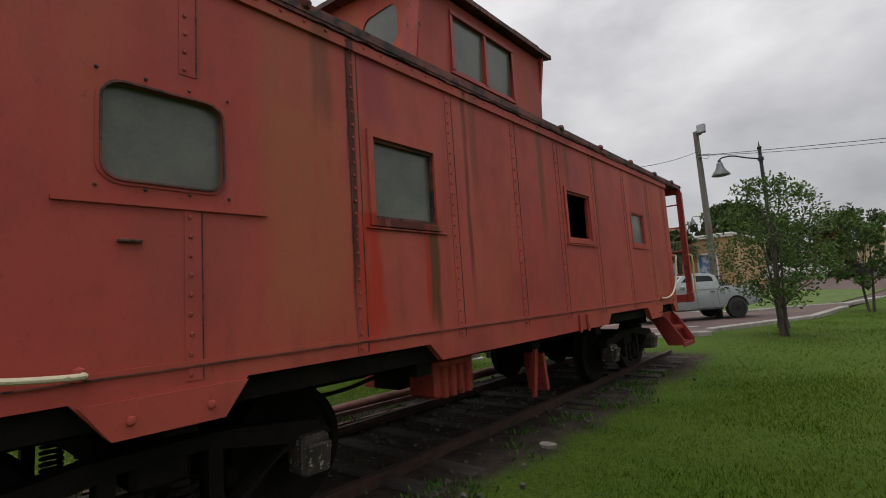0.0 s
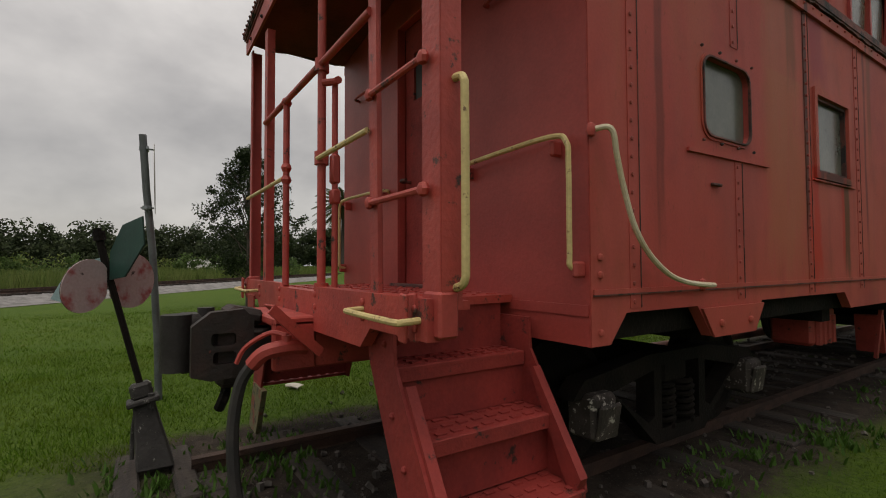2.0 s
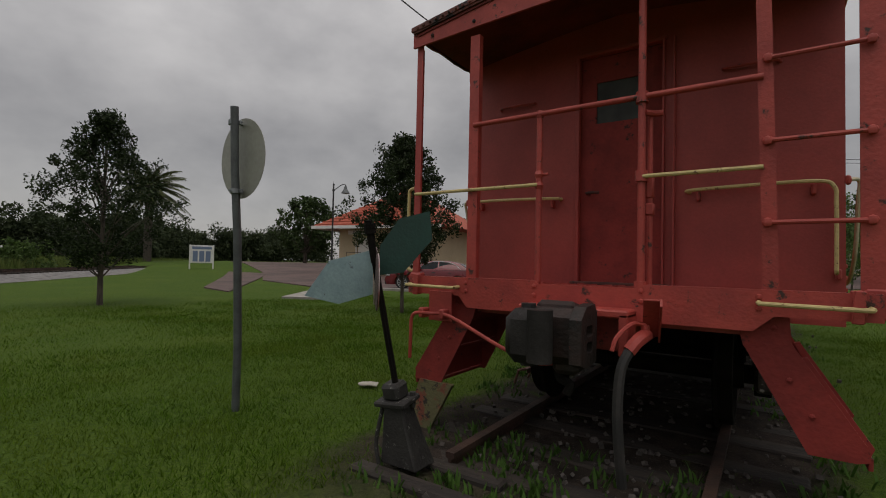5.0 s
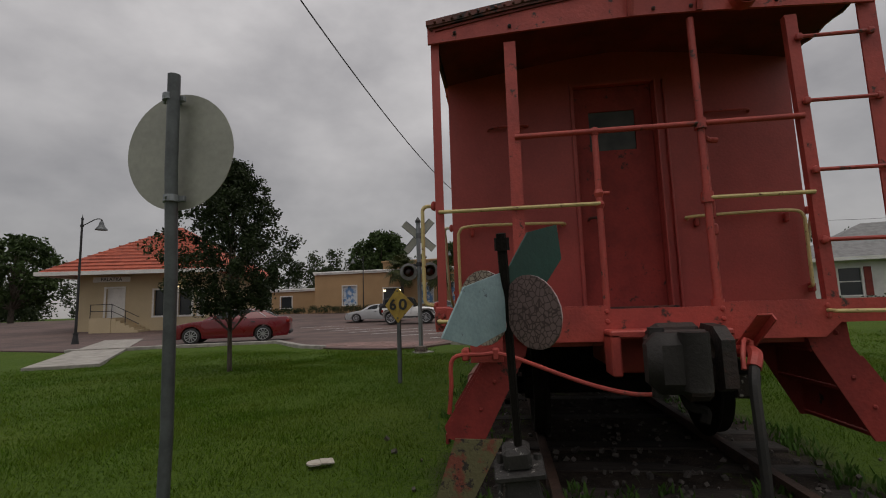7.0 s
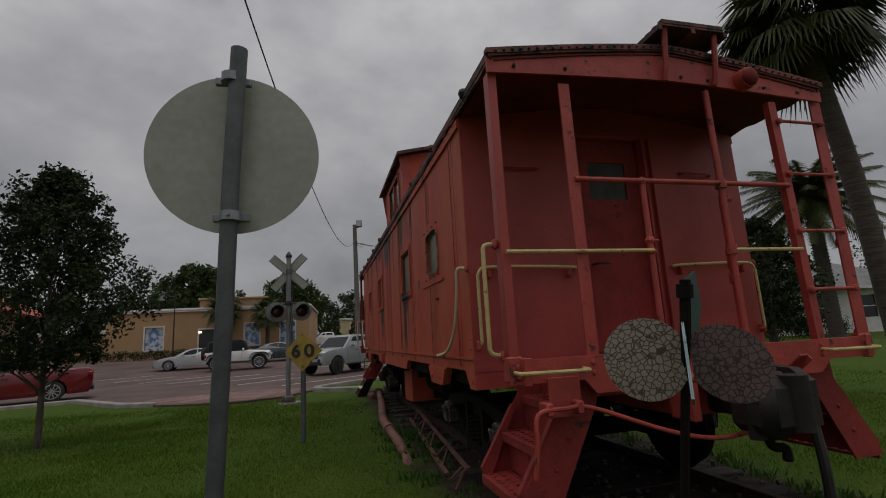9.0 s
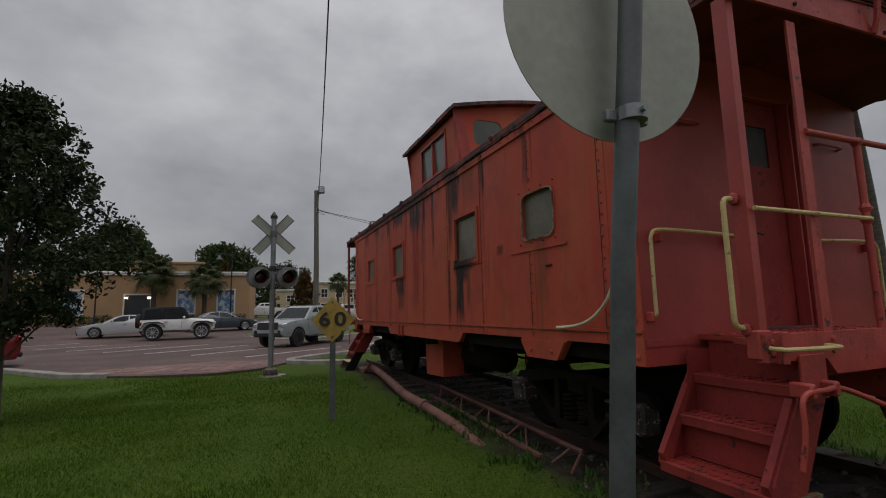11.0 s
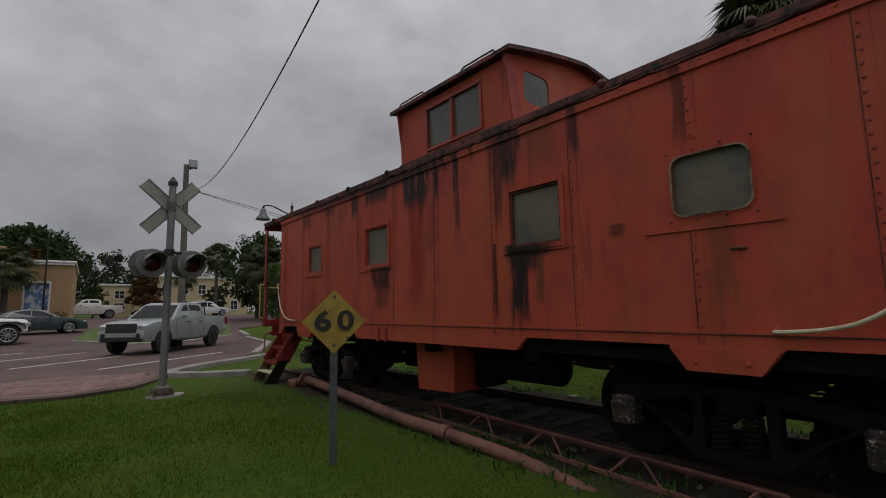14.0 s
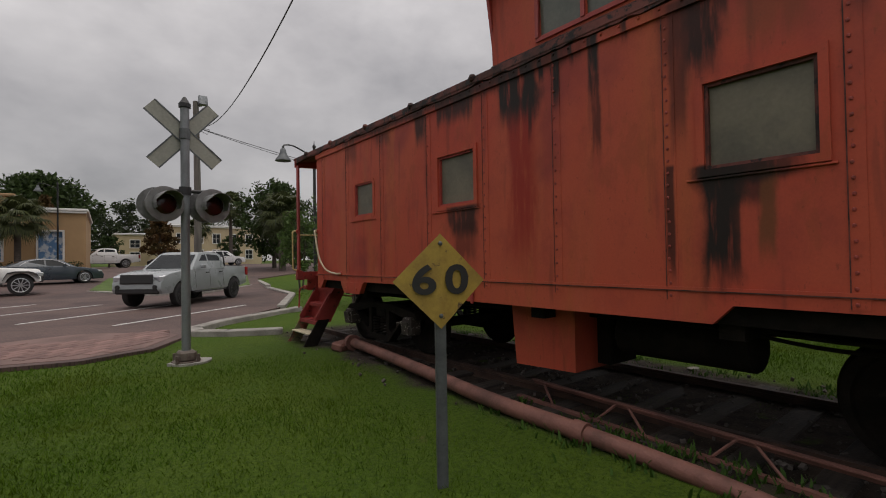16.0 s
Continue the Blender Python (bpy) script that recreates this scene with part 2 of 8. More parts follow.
STREAKS_A = [(2.37, 0.035, 3.36, 1.15, RED_SOOT, 0.95), (2.05, 0.30, 2.7, 1.1, (0.36, 0.115, 0.05), 0.55), (0.55, 0.04, 3.3, 1.2, RED_SOOT, 0.5), (3.62, 0.03, 3.4, 1.2, RED_SOOT, 0.6), (2.50, 0.11, 2.12, 1.10, (0.42, 0.036, 0.018), 1.0), (2.62, 0.20, 3.25, 2.66, (0.28, 0.045, 0.062), 0.75), (1.92, 0.26, 3.3, 1.75, (0.33, 0.10, 0.05), 0.5), (2.15, 0.09, 3.42, 2.5, RUST, 0.7),
             (3.13, 0.07, 2.08, 1.15, (0.13, 0.045, 0.018), 1.0), (3.06, 0.035, 2.08, 1.3, (0.38, 0.036, 0.02), 0.9), (4.95, 0.06, 3.3, 1.85, RUST, 0.8), (6.4, 0.06, 3.3, 1.9, RUST, 0.7), (2.85, 0.34, 2.12, 2.00, RED_SOOT, 0.9), (5.6, 0.05, 3.3, 2.0, RUST, 0.7),
             (1.35, 0.3, 2.0, 1.3, (0.30, 0.06, 0.05), 0.5), (3.75, 0.06, 3.4, 2.2, RUST, 0.6)]
M_SIDE_B = car_red("weathered_red_paint_sooty", STREAKS_B)
M_SIDE_A = car_red("weathered_red_paint", STREAKS_A, base=(0.37, 0.056, 0.044), faded=(0.40, 0.080, 0.055), orange=(0.36, 0.115, 0.05), wine=(0.29, 0.050, 0.046), chalk=(0.43, 0.088, 0.070), runs=0.28)
M_RED = noisy("red_paint", (0.37, 0.052, 0.042), (0.28, 0.038, 0.033), 1.6, (0.42, 0.62), 0, 0.12, 55, third=(0.07, 0.022, 0.016), third_at=0.71)
M_RED_WORN = noisy("worn_red_paint", (0.41, 0.056, 0.042), (0.29, 0.038, 0.032), 3.5, (0.45, 0.7), 0, 0.3, 45, third=(0.045, 0.02, 0.015), third_at=0.62)
M_RIVET = noisy("rust_ringed_rivet_paint", (0.33, 0.055, 0.042), (0.20, 0.04, 0.03), 14, (0.5, 0.75), 0, 0.3, 60)
# wine red taken down towards black: the porch roof's shade is in this colour
M_CEIL = noisy("shaded_wine_red_ceiling_paint", (0.16, 0.028, 0.024), (0.07, 0.018, 0.016), 2.0, (0.6, 0.85), 0, 0.3, 45, spec=0.25)
M_ROOF = noisy("rusted_dark_roof", (0.17, 0.045, 0.034), (0.035, 0.02, 0.018), 3.0, (0.6, 0.85), 0, 0.4, 40, third=(0.012, 0.01, 0.01), third_at=0.55)
M_YELLOW = noisy("chipped_cream_yellow_paint", (0.58, 0.46, 0.20), (0.50, 0.38, 0.17), 9, (0.45, 0.65), 0, 0.3, 60, third=(0.13, 0.05, 0.025), third_at=0.62)
M_WHITEBAR = noisy("chalky_cream_paint", (0.62, 0.55, 0.40), (0.50, 0.42, 0.27), 7, (0.5, 0.7), 0, 0.3, 60, third=(0.16, 0.07, 0.04), third_at=0.66)
# iron base tuned down to near black
M_IRON = noisy("near_black_cast_iron", (0.007, 0.006, 0.005), (0.016, 0.012, 0.010), 6, (0.75, 0.95), 0.0, 0.6, 50, spec=0.15)
M_IRON_GREASE = noisy("greasy_black_iron", (0.014, 0.012, 0.011), (0.038, 0.020, 0.017), 5, (0.45, 0.8), 0.2, 0.6, 40, third=(0.20, 0.04, 0.03), third_at=0.66)
M_BOX = noisy("peeling_white_on_iron", (0.06, 0.045, 0.04), (0.03, 0.024, 0.02), 9, (0.5, 0.8), 0.1, 0.6, 50, third=(0.46, 0.43, 0.38), third_at=0.60)
M_RAIL = noisy("rusty_rail_steel", (0.075, 0.04, 0.028), (0.035, 0.022, 0.018), 4, (0.6, 0.85), 0.3, 0.5, 60)
M_PIPE = noisy("rusty_pipe", (0.20, 0.085, 0.065), (0.10, 0.045, 0.035), 3, (0.6, 0.85), 0, 0.4, 50)
M_WINDOW = noisy("dusty_window_pane", (0.125, 0.13, 0.105), (0.07, 0.078, 0.07), 1.8, (0.12, 0.35), 0, 0.03, 40, contrast=(0.3, 0.75))
M_WINDOW_B = noisy("brown_dusty_window_pane", (0.185, 0.165, 0.12), (0.10, 0.094, 0.074), 2.2, (0.3, 0.5), 0, 0.03, 40, contrast=(0.3, 0.75), spec=0.35)
M_DOORPANE = noisy("grimy_dark_pane", (0.06, 0.062, 0.055), (0.03, 0.032, 0.03), 5, (0.35, 0.55), 0, 0.05, 40, spec=0.3)
M_STEP = noisy("dull_wine_red_step_paint", (0.28, 0.036, 0.030), (0.19, 0.026, 0.023), 3.0, (0.55, 0.8), 0, 0.3, 45, third=(0.04, 0.02, 0.016), third_at=0.63, spec=0.3)
M_TIE = noisy("old_timber_tie", (0.045, 0.034, 0.027), (0.02, 0.016, 0.014), 4, (0.85, 0.95), 0, 0.8, 30, stretch=(0.4, 4, 4))
M_DARK = plain("dark_interior", (0.012, 0.011, 0.010), 0.9)
M_LENS = noisy("red_lens", (0.22, 0.022, 0.018), (0.12, 0.014, 0.012), 5, (0.6, 0.8), 0, 0.05, 40, spec=0.2)
M_GALV = noisy("galvanised_steel", (0.26, 0.28, 0.29), (0.17, 0.18, 0.19), 4, (0.42, 0.6), 0.5, 0.15, 60, stretch=(1, 1, 0.3))
M_GALV_DARK = noisy("dull_grey_steel", (0.13, 0.14, 0.145), (0.08, 0.085, 0.09), 4, (0.45, 0.65), 0.4, 0.15, 60)
M_BLACK = noisy("black_painted_metal", (0.015, 0.015, 0.016), (0.028, 0.028, 0.03), 6, (0.4, 0.6), 0.1, 0.1, 60)
M_KNUCKLE = noisy("worn_knuckle_iron", (0.034, 0.030, 0.029), (0.016, 0.014, 0.013), 4, (0.5, 0.75), 0.1, 0.4, 50, spec=0.3)
M_SEAL = noisy("weathered_window_seal", (0.30, 0.24, 0.16), (0.09, 0.045, 0.03), 9, (0.6, 0.8), 0, 0.3, 60, contrast=(0.42, 0.6))
M_PEEL = noisy("peeling_green_grey_paint", (0.13, 0.12, 0.055), (0.20, 0.055, 0.035), 6, (0.7, 0.9), 0, 0.7, 40, contrast=(0.5, 0.6), third=(0.03, 0.025, 0.02), third_at=0.58)
M_HOSE = noisy("black_rubber_hose", (0.018, 0.017, 0.017), (0.035, 0.03, 0.028), 8, (0.6, 0.8), 0, 0.2, 70)


# ---- mesh helpers ----
def box(bm, c, s, rot=None, bev=0.0):
    """A box of size s at c; rot: Euler degrees; bev: bevelled edges."""
    m = Matrix.LocRotScale(c, Euler([radians(a) for a in (rot or (0, 0, 0))]), None)
    r = bmesh.ops.create_cube(bm, size=1.0)
    vs = r["verts"]
    bmesh.ops.scale(bm, vec=s, verts=vs)
    if bev:
        es = list({e for v in vs for e in v.link_edges})
        out = bmesh.ops.bevel(bm, geom=es, offset=bev, segments=1, profile=0.5, affect="EDGES")
        vs = list({v for f in out["faces"] for v in f.verts} | {v for v in vs if v.is_valid})
    bmesh.ops.transform(bm, matrix=m, verts=vs)
    return vs


def rod(bm, a, b, r, seg=10, r2=None):
    a, b = Vector(a), Vector(b)
    d = b - a
    m = Matrix.Translation((a + b) / 2) @ d.to_track_quat("Z", "Y").to_matrix().to_4x4()
    bmesh.ops.create_cone(bm, cap_ends=True, segments=seg, radius1=r, radius2=r if r2 is None else r2, depth=d.length, matrix=m)


def ball(bm, c, r, seg=8, squash=(1, 1, 1)):
    m = Matrix.LocRotScale(c, None, squash)
    bmesh.ops.create_uvsphere(bm, u_segments=seg, v_segments=max(4, seg // 2), radius=r, matrix=m)


def smooth_line(pts, steps=6):
    """A Catmull-Rom line through pts."""
    p = [Vector(q) for q in pts]
    p = [2 * p[0] - p[1]] + p + [2 * p[-1] - p[-2]]
    out = []
    for i in range(1, len(p) - 2):
        for k in range(steps):
            t = k / steps
            a, b, c, d = p[i - 1], p[i], p[i + 1], p[i + 2]
            out.append(0.5 * ((2 * b) + (c - a) * t + (2 * a - 5 * b + 4 * c - d) * t * t + (3 * b - a - 3 * c + d) * t ** 3))
    return out + [p[-2]]


def tube(bm, pts, r, seg=8, taper=None):
    """A tube along pts, rings turned with the line."""
    pts = [Vector(p) for p in pts]
    rings, up = [], Vector((0.31, 0.17, 0.93))
    for i, p in enumerate(pts):
        d = (pts[min(i + 1, len(pts) - 1)] - pts[max(i - 1, 0)]).normalized()
        side = d.cross(up)
        side = (side if side.length > 1e-3 else d.cross(Vector((1, 0, 0)))).normalized()
        over = side.cross(d)
        up = over
        rad = r if taper is None else r + (taper - r) * i / (len(pts) - 1)
        rings.append([bm.verts.new(p + rad * (math.cos(2 * math.pi * k / seg) * side + math.sin(2 * math.pi * k / seg) * over)) for k in range(seg)])
    for a, b in zip(rings, rings[1:]):
        for k in range(seg):
            bm.faces.new((a[k], a[(k + 1) % seg], b[(k + 1) % seg], b[k]))
    bm.faces.new(rings[0][::-1])
    bm.faces.new(rings[-1])


def plate(bm, outer, holes=(), thick=0.05, place=None):
    """A flat plate from an outline in (u, v) with holes, thick along its normal; place maps (u, v, w) to the world."""
    place = place or (lambda u, v, w: (u, v, w))
    own = bmesh.new()
    for loop in (outer, *holes):
        vs = [own.verts.new((u, v, 0)) for u, v in loop]
        for i in range(len(vs)):
            own.edges.new((vs[i], vs[(i + 1) % len(vs)]))
    bmesh.ops.triangle_fill(own, use_beauty=True, use_dissolve=False, edges=own.edges[:])
    bmesh.ops.recalc_face_normals(own, faces=own.faces[:])
    ext = bmesh.ops.extrude_face_region(own, geom=own.faces[:])
    for g in ext["geom"]:
        if isinstance(g, bmesh.types.BMVert):
            g.co.z = thick
    bmesh.ops.recalc_face_normals(own, faces=own.faces[:])
    got = {v: bm.verts.new(place(*v.co)) for v in own.verts}
    for f in own.faces:
        bm.faces.new([got[v] for v in f.verts])
    own.free()


def rounded(u0, v0, u1, v1, r, seg=5):
    out = []
    for cu, cv, a0 in ((u1 - r, v1 - r, 0), (u0 + r, v1 - r, 90), (u0 + r, v0 + r, 180), (u1 - r, v0 + r, 270)):
        for k in range(seg + 1):
            a = radians(a0 + 90 * k / seg)
            out.append((cu + r * math.cos(a), cv + r * math.sin(a)))
    return out


def rect(u0, v0, u1, v1):
    return [(u0, v0), (u1, v0), (u1, v1), (u0, v1)]


def part(name, bm, material, parent=None, label="", smooth=False, loc=None):
    """Links a bmesh as one mesh object under a thing or a part."""
    bmesh.ops.recalc_face_normals(bm, faces=bm.faces[:])
    me = bpy.data.meshes.new(name)
    bm.to_mesh(me)
    bm.free()
    me.materials.append(material)
    if smooth:
        me.shade_smooth()
        me.set_sharp_from_angle(angle=radians(40))
    ob = new(name, me)
    ob.parent = parent
    if loc is not None:
        ob.location = loc
    return tagged(ob, label)


def thing(name, label, category, at=(0, 0, 0), turn=0.0, group=""):
    e = new(name)
    e.empty_display_size = 0.2
    e.matrix_basis = pose(*at, 0, 0, turn)
    return tagged(e, label, category, group)


def raw_mesh(name, verts, faces, material, parent=None, smooth=False):
    me = bpy.data.meshes.new(name)
    me.from_pydata(verts, [], faces)
    me.materials.append(material)
    if smooth:
        me.shade_smooth()
    ob = new(name, me)
    ob.parent = parent
    return ob


# ---- the caboose ----
W, L, TOP, FLOOR = 1.45, 9.55, 3.40, 1.25
caboose = thing("caboose", "weathered red steel railway caboose with cupola standing on its track", "caboose")
WINDOWS = [(0.965, 2.135, 1.51, 2.60, 0.085), (2.55, 2.09, 3.18, 2.67, 0.0), (5.50, 2.11, 6.12, 2.68, 0.0), (7.64, 2.15, 8.17, 2.63, 0.04)]
half_edge = [(0, 1.04), (0.13, 1.04), (0.25, 1.18), (0.87, 1.18), (1.01, 1.005), (1.50, 1.005), (1.62, 1.18), (3.03, 1.18), (3.16, 1.05)]
BOTTOM = half_edge + [(L - y, z) for y, z in reversed(half_edge)]
SIDE = BOTTOM + [(L, TOP), (0, TOP)]
holes = [rounded(a, b, c, d, r) if r else rect(a, b, c, d) for a, b, c, d, r in WINDOWS]
SEAMS = [(0.32, 1.2, 3.36), (1.355, 1.2, 2.02), (1.335, 2.72, 3.36), (2.395, 1.2, 3.36), (3.42, 1.2, 3.36), (4.42, 1.2, 3.36), (5.33, 1.2, 3.36), (6.31, 1.2, 3.36), (7.39, 1.2, 3.36), (8.42, 1.2, 3.36), (9.28, 1.2, 3.36)]
rng = random.Random(7)

for sx, mat_side in ((1, M_SIDE_A), (-1, M_SIDE_B)):
    bm = bmesh.new()
    plate(bm, SIDE, holes, 0.06, lambda u, v, w, s=sx: (s * (W - 0.06 + w), u, v))
    wall = part("side_wall", bm, mat_side, caboose)
    # lap strips with rivets
    for y, z0, z1 in SEAMS:
        bm = bmesh.new()
        box(bm, (sx * (W + 0.001), y, (z0 + z1) / 2), (0.006, 0.085, z1 - z0))
        part("seam_strip", bm, mat_side, wall)
        bm = bmesh.new()
        n = max(3, int((z1 - z0) / (0.085 if y < 4 else 0.11)))
        for k in range(n):
            ball(bm, (sx * (W + 0.007), y + rng.uniform(-0.004, 0.004) - 0.015 * sx, z0 + 0.03 + (z1 - z0 - 0.06) * k / (n - 1)), 0.0115, 6, (0.65, 1, 1))
        tagged(part("riveting", bm, M_RIVET, wall, "dark-ringed rivet heads", smooth=True), kind="stuff")
        bm = bmesh.new()
        box(bm, (sx * (W + 0.0045), y + 0.04, (z0 + z1) / 2), (0.006, 0.006, z1 - z0))
        part("seam_gap", bm, M_ROOF, wall, "dark rusted seam")
    bm = bmesh.new()
    box(bm, (sx * (W + 0.004), L / 2, 1.283), (0.012, L - 0.02, 0.022))
    part("belt_strip", bm, mat_side, wall)
    # thin dark strip draws the belt's shadow line in colour
    bm = bmesh.new()
    box(bm, (sx * (W + 0.006), L / 2, 1.268), (0.008, L - 0.02, 0.008))
    part("belt_shadow_strip", bm, M_ROOF, wall)
    for gy in (1.255, L - 1.255):
        bm = bmesh.new()
        plate(bm, [(gy - 0.36, 1.165), (gy - 0.24, 1.0), (gy + 0.24, 1.0), (gy + 0.36, 1.165)], (), 0.014, lambda u, v, w, s=sx: (s * (W + 0.002 + w), u, v))
        for dy in (-0.17, 0.17):
            ball(bm, (sx * (W + 0.02), gy + dy, 1.075), 0.022, 8, (0.7, 1, 1))
        part("gusset_plate", bm, mat_side, wall, smooth=True)
    for dy in (0.06, L - 0.06):
        for z in (1.1, 1.36, 1.44):
            bm = bmesh.new()
            ball(bm, (sx * (W + 0.004), dy, z), 0.018, 8, (0.7, 1, 1))
            part("corner_bolt", bm, mat_side, wall, smooth=True)
    # windows
    for i, (a, b, c, d, r) in enumerate(WINDOWS):
        hole = rounded(a, b, c, d, r) if r else rect(a, b, c, d)
        g = 0.02 if i == 0 else 0.05
        out = rounded(a - g, b - g, c + g, d + g, r + g) if r else rect(a - g, b - g, c + g, d + g)
        bm = bmesh.new()
        plate(bm, out, [hole], 0.006 if r else 0.018, lambda u, v, w, s=sx: (s * (W + 0.001 + w), u, v))
        frame_ob = part("window_frame", bm, mat_side, wall)
        if not (sx == 1 and i == 2):
            bm = bmesh.new()
            inset = 0.004
            inner = rounded(a - inset, b - inset, c + inset, d + inset, max(r, 0.01)) if r else rect(a - inset, b - inset, c + inset, d + inset)
            plate(bm, inner, (), 0.012, lambda u, v, w, s=sx: (s * (W - 0.045 + w), u, v))
            part("pane", bm, M_WINDOW_B if sx == -1 else M_WINDOW, wall, "dusty brown-grey window pane")
        if i == 0:
            bm = bmesh.new()
            seal_in = rounded(a + 0.006, b + 0.006, c - 0.006, d - 0.006, r)
            plate(bm, rounded(a - 0.004, b - 0.004, c + 0.004, d + 0.004, r + 0.004), [seal_in], 0.016, lambda u, v, w, s=sx: (s * (W + w), u, v))
            part("window_seal", bm, M_SEAL if sx == -1 else M_ROOF, wall)
            bm = bmesh.new()
            for k in range(8):
                ball(bm, (sx * (W + 0.016), a - 0.02 + (c - a + 0.04) * (k % 4) / 3, (b - 0.035 if k < 4 else d + 0.035)), 0.010, 6)
            tagged(part("screw_line", bm, M_ROOF, wall), kind="stuff")
        else:
            bm = bmesh.new()
            for yy in (a + 0.012, c - 0.012):
                box(bm, (sx * (W - 0.02), yy, (b + d) / 2), (0.03, 0.024, d - b))
            for zz in (b + 0.012, d - 0.012):
                box(bm, (sx * (W - 0.02), (a + c) / 2, zz), (0.03, c - a - 0.05, 0.024))
            part("sash", bm, M_ROOF if i == 1 else M_RED_WORN, wall, "rust-edged sash")
            bm = bmesh.new()
            box(bm, (sx * (W + 0.008), (a + c) / 2 + 0.02, b - 0.065), (0.016, c - a + 0.2, 0.014), bev=0.003)
            part("window_sill", bm, mat_side, wall)
    bm = bmesh.new()
    box(bm, (sx * (W + 0.008), 1.27, 2.035), (0.014, 0.95, 0.02), rot=(0.6, 0, 0))
    part("drip_strip", bm, mat_side, wall)
    bm = bmesh.new()
    box(bm, (sx * (W + 0.01), 1.08, 1.86), (0.02, 0.10, 0.016), bev=0.004)
    part("lug", bm, M_ROOF, wall)
    # ragged eave lip
    bm = bmesh.new()
    pts = []
    k = 0
    y = -0.9
    lower = []
    while y < L + 0.9:
        lower.append((y, 3.335 + rng.uniform(-0.014, 0.014)))
        y += 0.09
    plate(bm, lower + [(L + 0.9, 3.335), (L + 0.9, 3.425), (-0.9, 3.425)], (), 0.022, lambda u, v, w, s=sx: (s * (W + 0.012 + w), u, v))
    part("eave_lip", bm, M_ROOF, wall, "dark rust-eaten eave lip")
    bm = bmesh.new()
    box(bm, (sx * (W + 0.012), L / 2, 3.285), (0.02, L, 0.075))
    part("eave_strip", bm, mat_side, wall)
    bm = bmesh.new()
    y = 0.1
    while y < L:
        ball(bm, (sx * (W + 0.022), y, 3.30), 0.012, 6)
        y += 0.16
    tagged(part("eave_riveting", bm, mat_side, wall), kind="stuff")
    # curved corner grab irons on the side
    for flip in (0, 1):
        line = [(0.0, 2.01), (0.055, 2.01), (0.095, 1.89), (0.14, 1.75), (0.215, 1.58), (0.325, 1.455), (0.48, 1.36), (0.635, 1.318), (0.80, 1.30), (0.90, 1.295)]
        line = [(L - y, z) if flip else (y, z) for y, z in line]
        bm = bmesh.new()
        tube(bm, smooth_line([(sx * (W + (0.0 if k in (0,) else 0.075)), y, z) for k, (y, z) in enumerate(line)] + [(sx * W, line[-1][0] + (-0.01 if flip else 0.01), 1.295)], 5), 0.0135, 8)
        bar = part("curved_grab_iron", bm, M_WHITEBAR, wall, "bent cream-painted grab iron", smooth=True)
        for y, z in (line[0], line[-1]):
            bm = bmesh.new()
            ball(bm, (sx * (W + 0.012), y, z), 0.03, 8, (0.7, 1, 1.2))
            part("bracket", bm, M_RED_WORN, wall, smooth=True)

# roof: low curved shell over body and both platforms
def roof_z(x):
    return 3.40 + 0.185 * (1 - (abs(x) / 1.49) ** 1.3)

bm = bmesh.new()
xs = [-1.49 + 2.98 * k / 24 for k in range(25)]
outline = [(x, roof_z(x)) for x in xs] + [(x, roof_z(x) - 0.045) for x in reversed(xs)]
plate(bm, outline, (), L + 1.82, lambda u, v, w: (u, w - 0.91, v))
roof = part("roof", bm, M_ROOF, caboose, "low curved roof of rusted dark sheet")
for y in [-0.3 + 1.15 * k for k in range(9)] + [9.9]:
    if 3.1 < y < 5.4:
        continue
    bm = bmesh.new()
    plate(bm, [(x, roof_z(x) + 0.03) for x in xs] + [(x, roof_z(x) - 0.002) for x in reversed(xs)], (), 0.05, lambda u, v, w, y0=y: (u * 1.004, y0 + w, v))
    for s in (-1, 1):
        ball(bm, (s * 1.48, y + 0.025, 3.415), 0.045, 8)
    part("roof_rib", bm, M_ROOF, roof)

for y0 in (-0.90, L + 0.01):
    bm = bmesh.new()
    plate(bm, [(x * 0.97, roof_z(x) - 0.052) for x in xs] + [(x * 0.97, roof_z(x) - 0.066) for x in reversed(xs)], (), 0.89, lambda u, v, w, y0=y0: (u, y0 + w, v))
    part("platform_ceiling", bm, M_CEIL, roof, "wine-red platform ceiling darkened for the roof's shade")
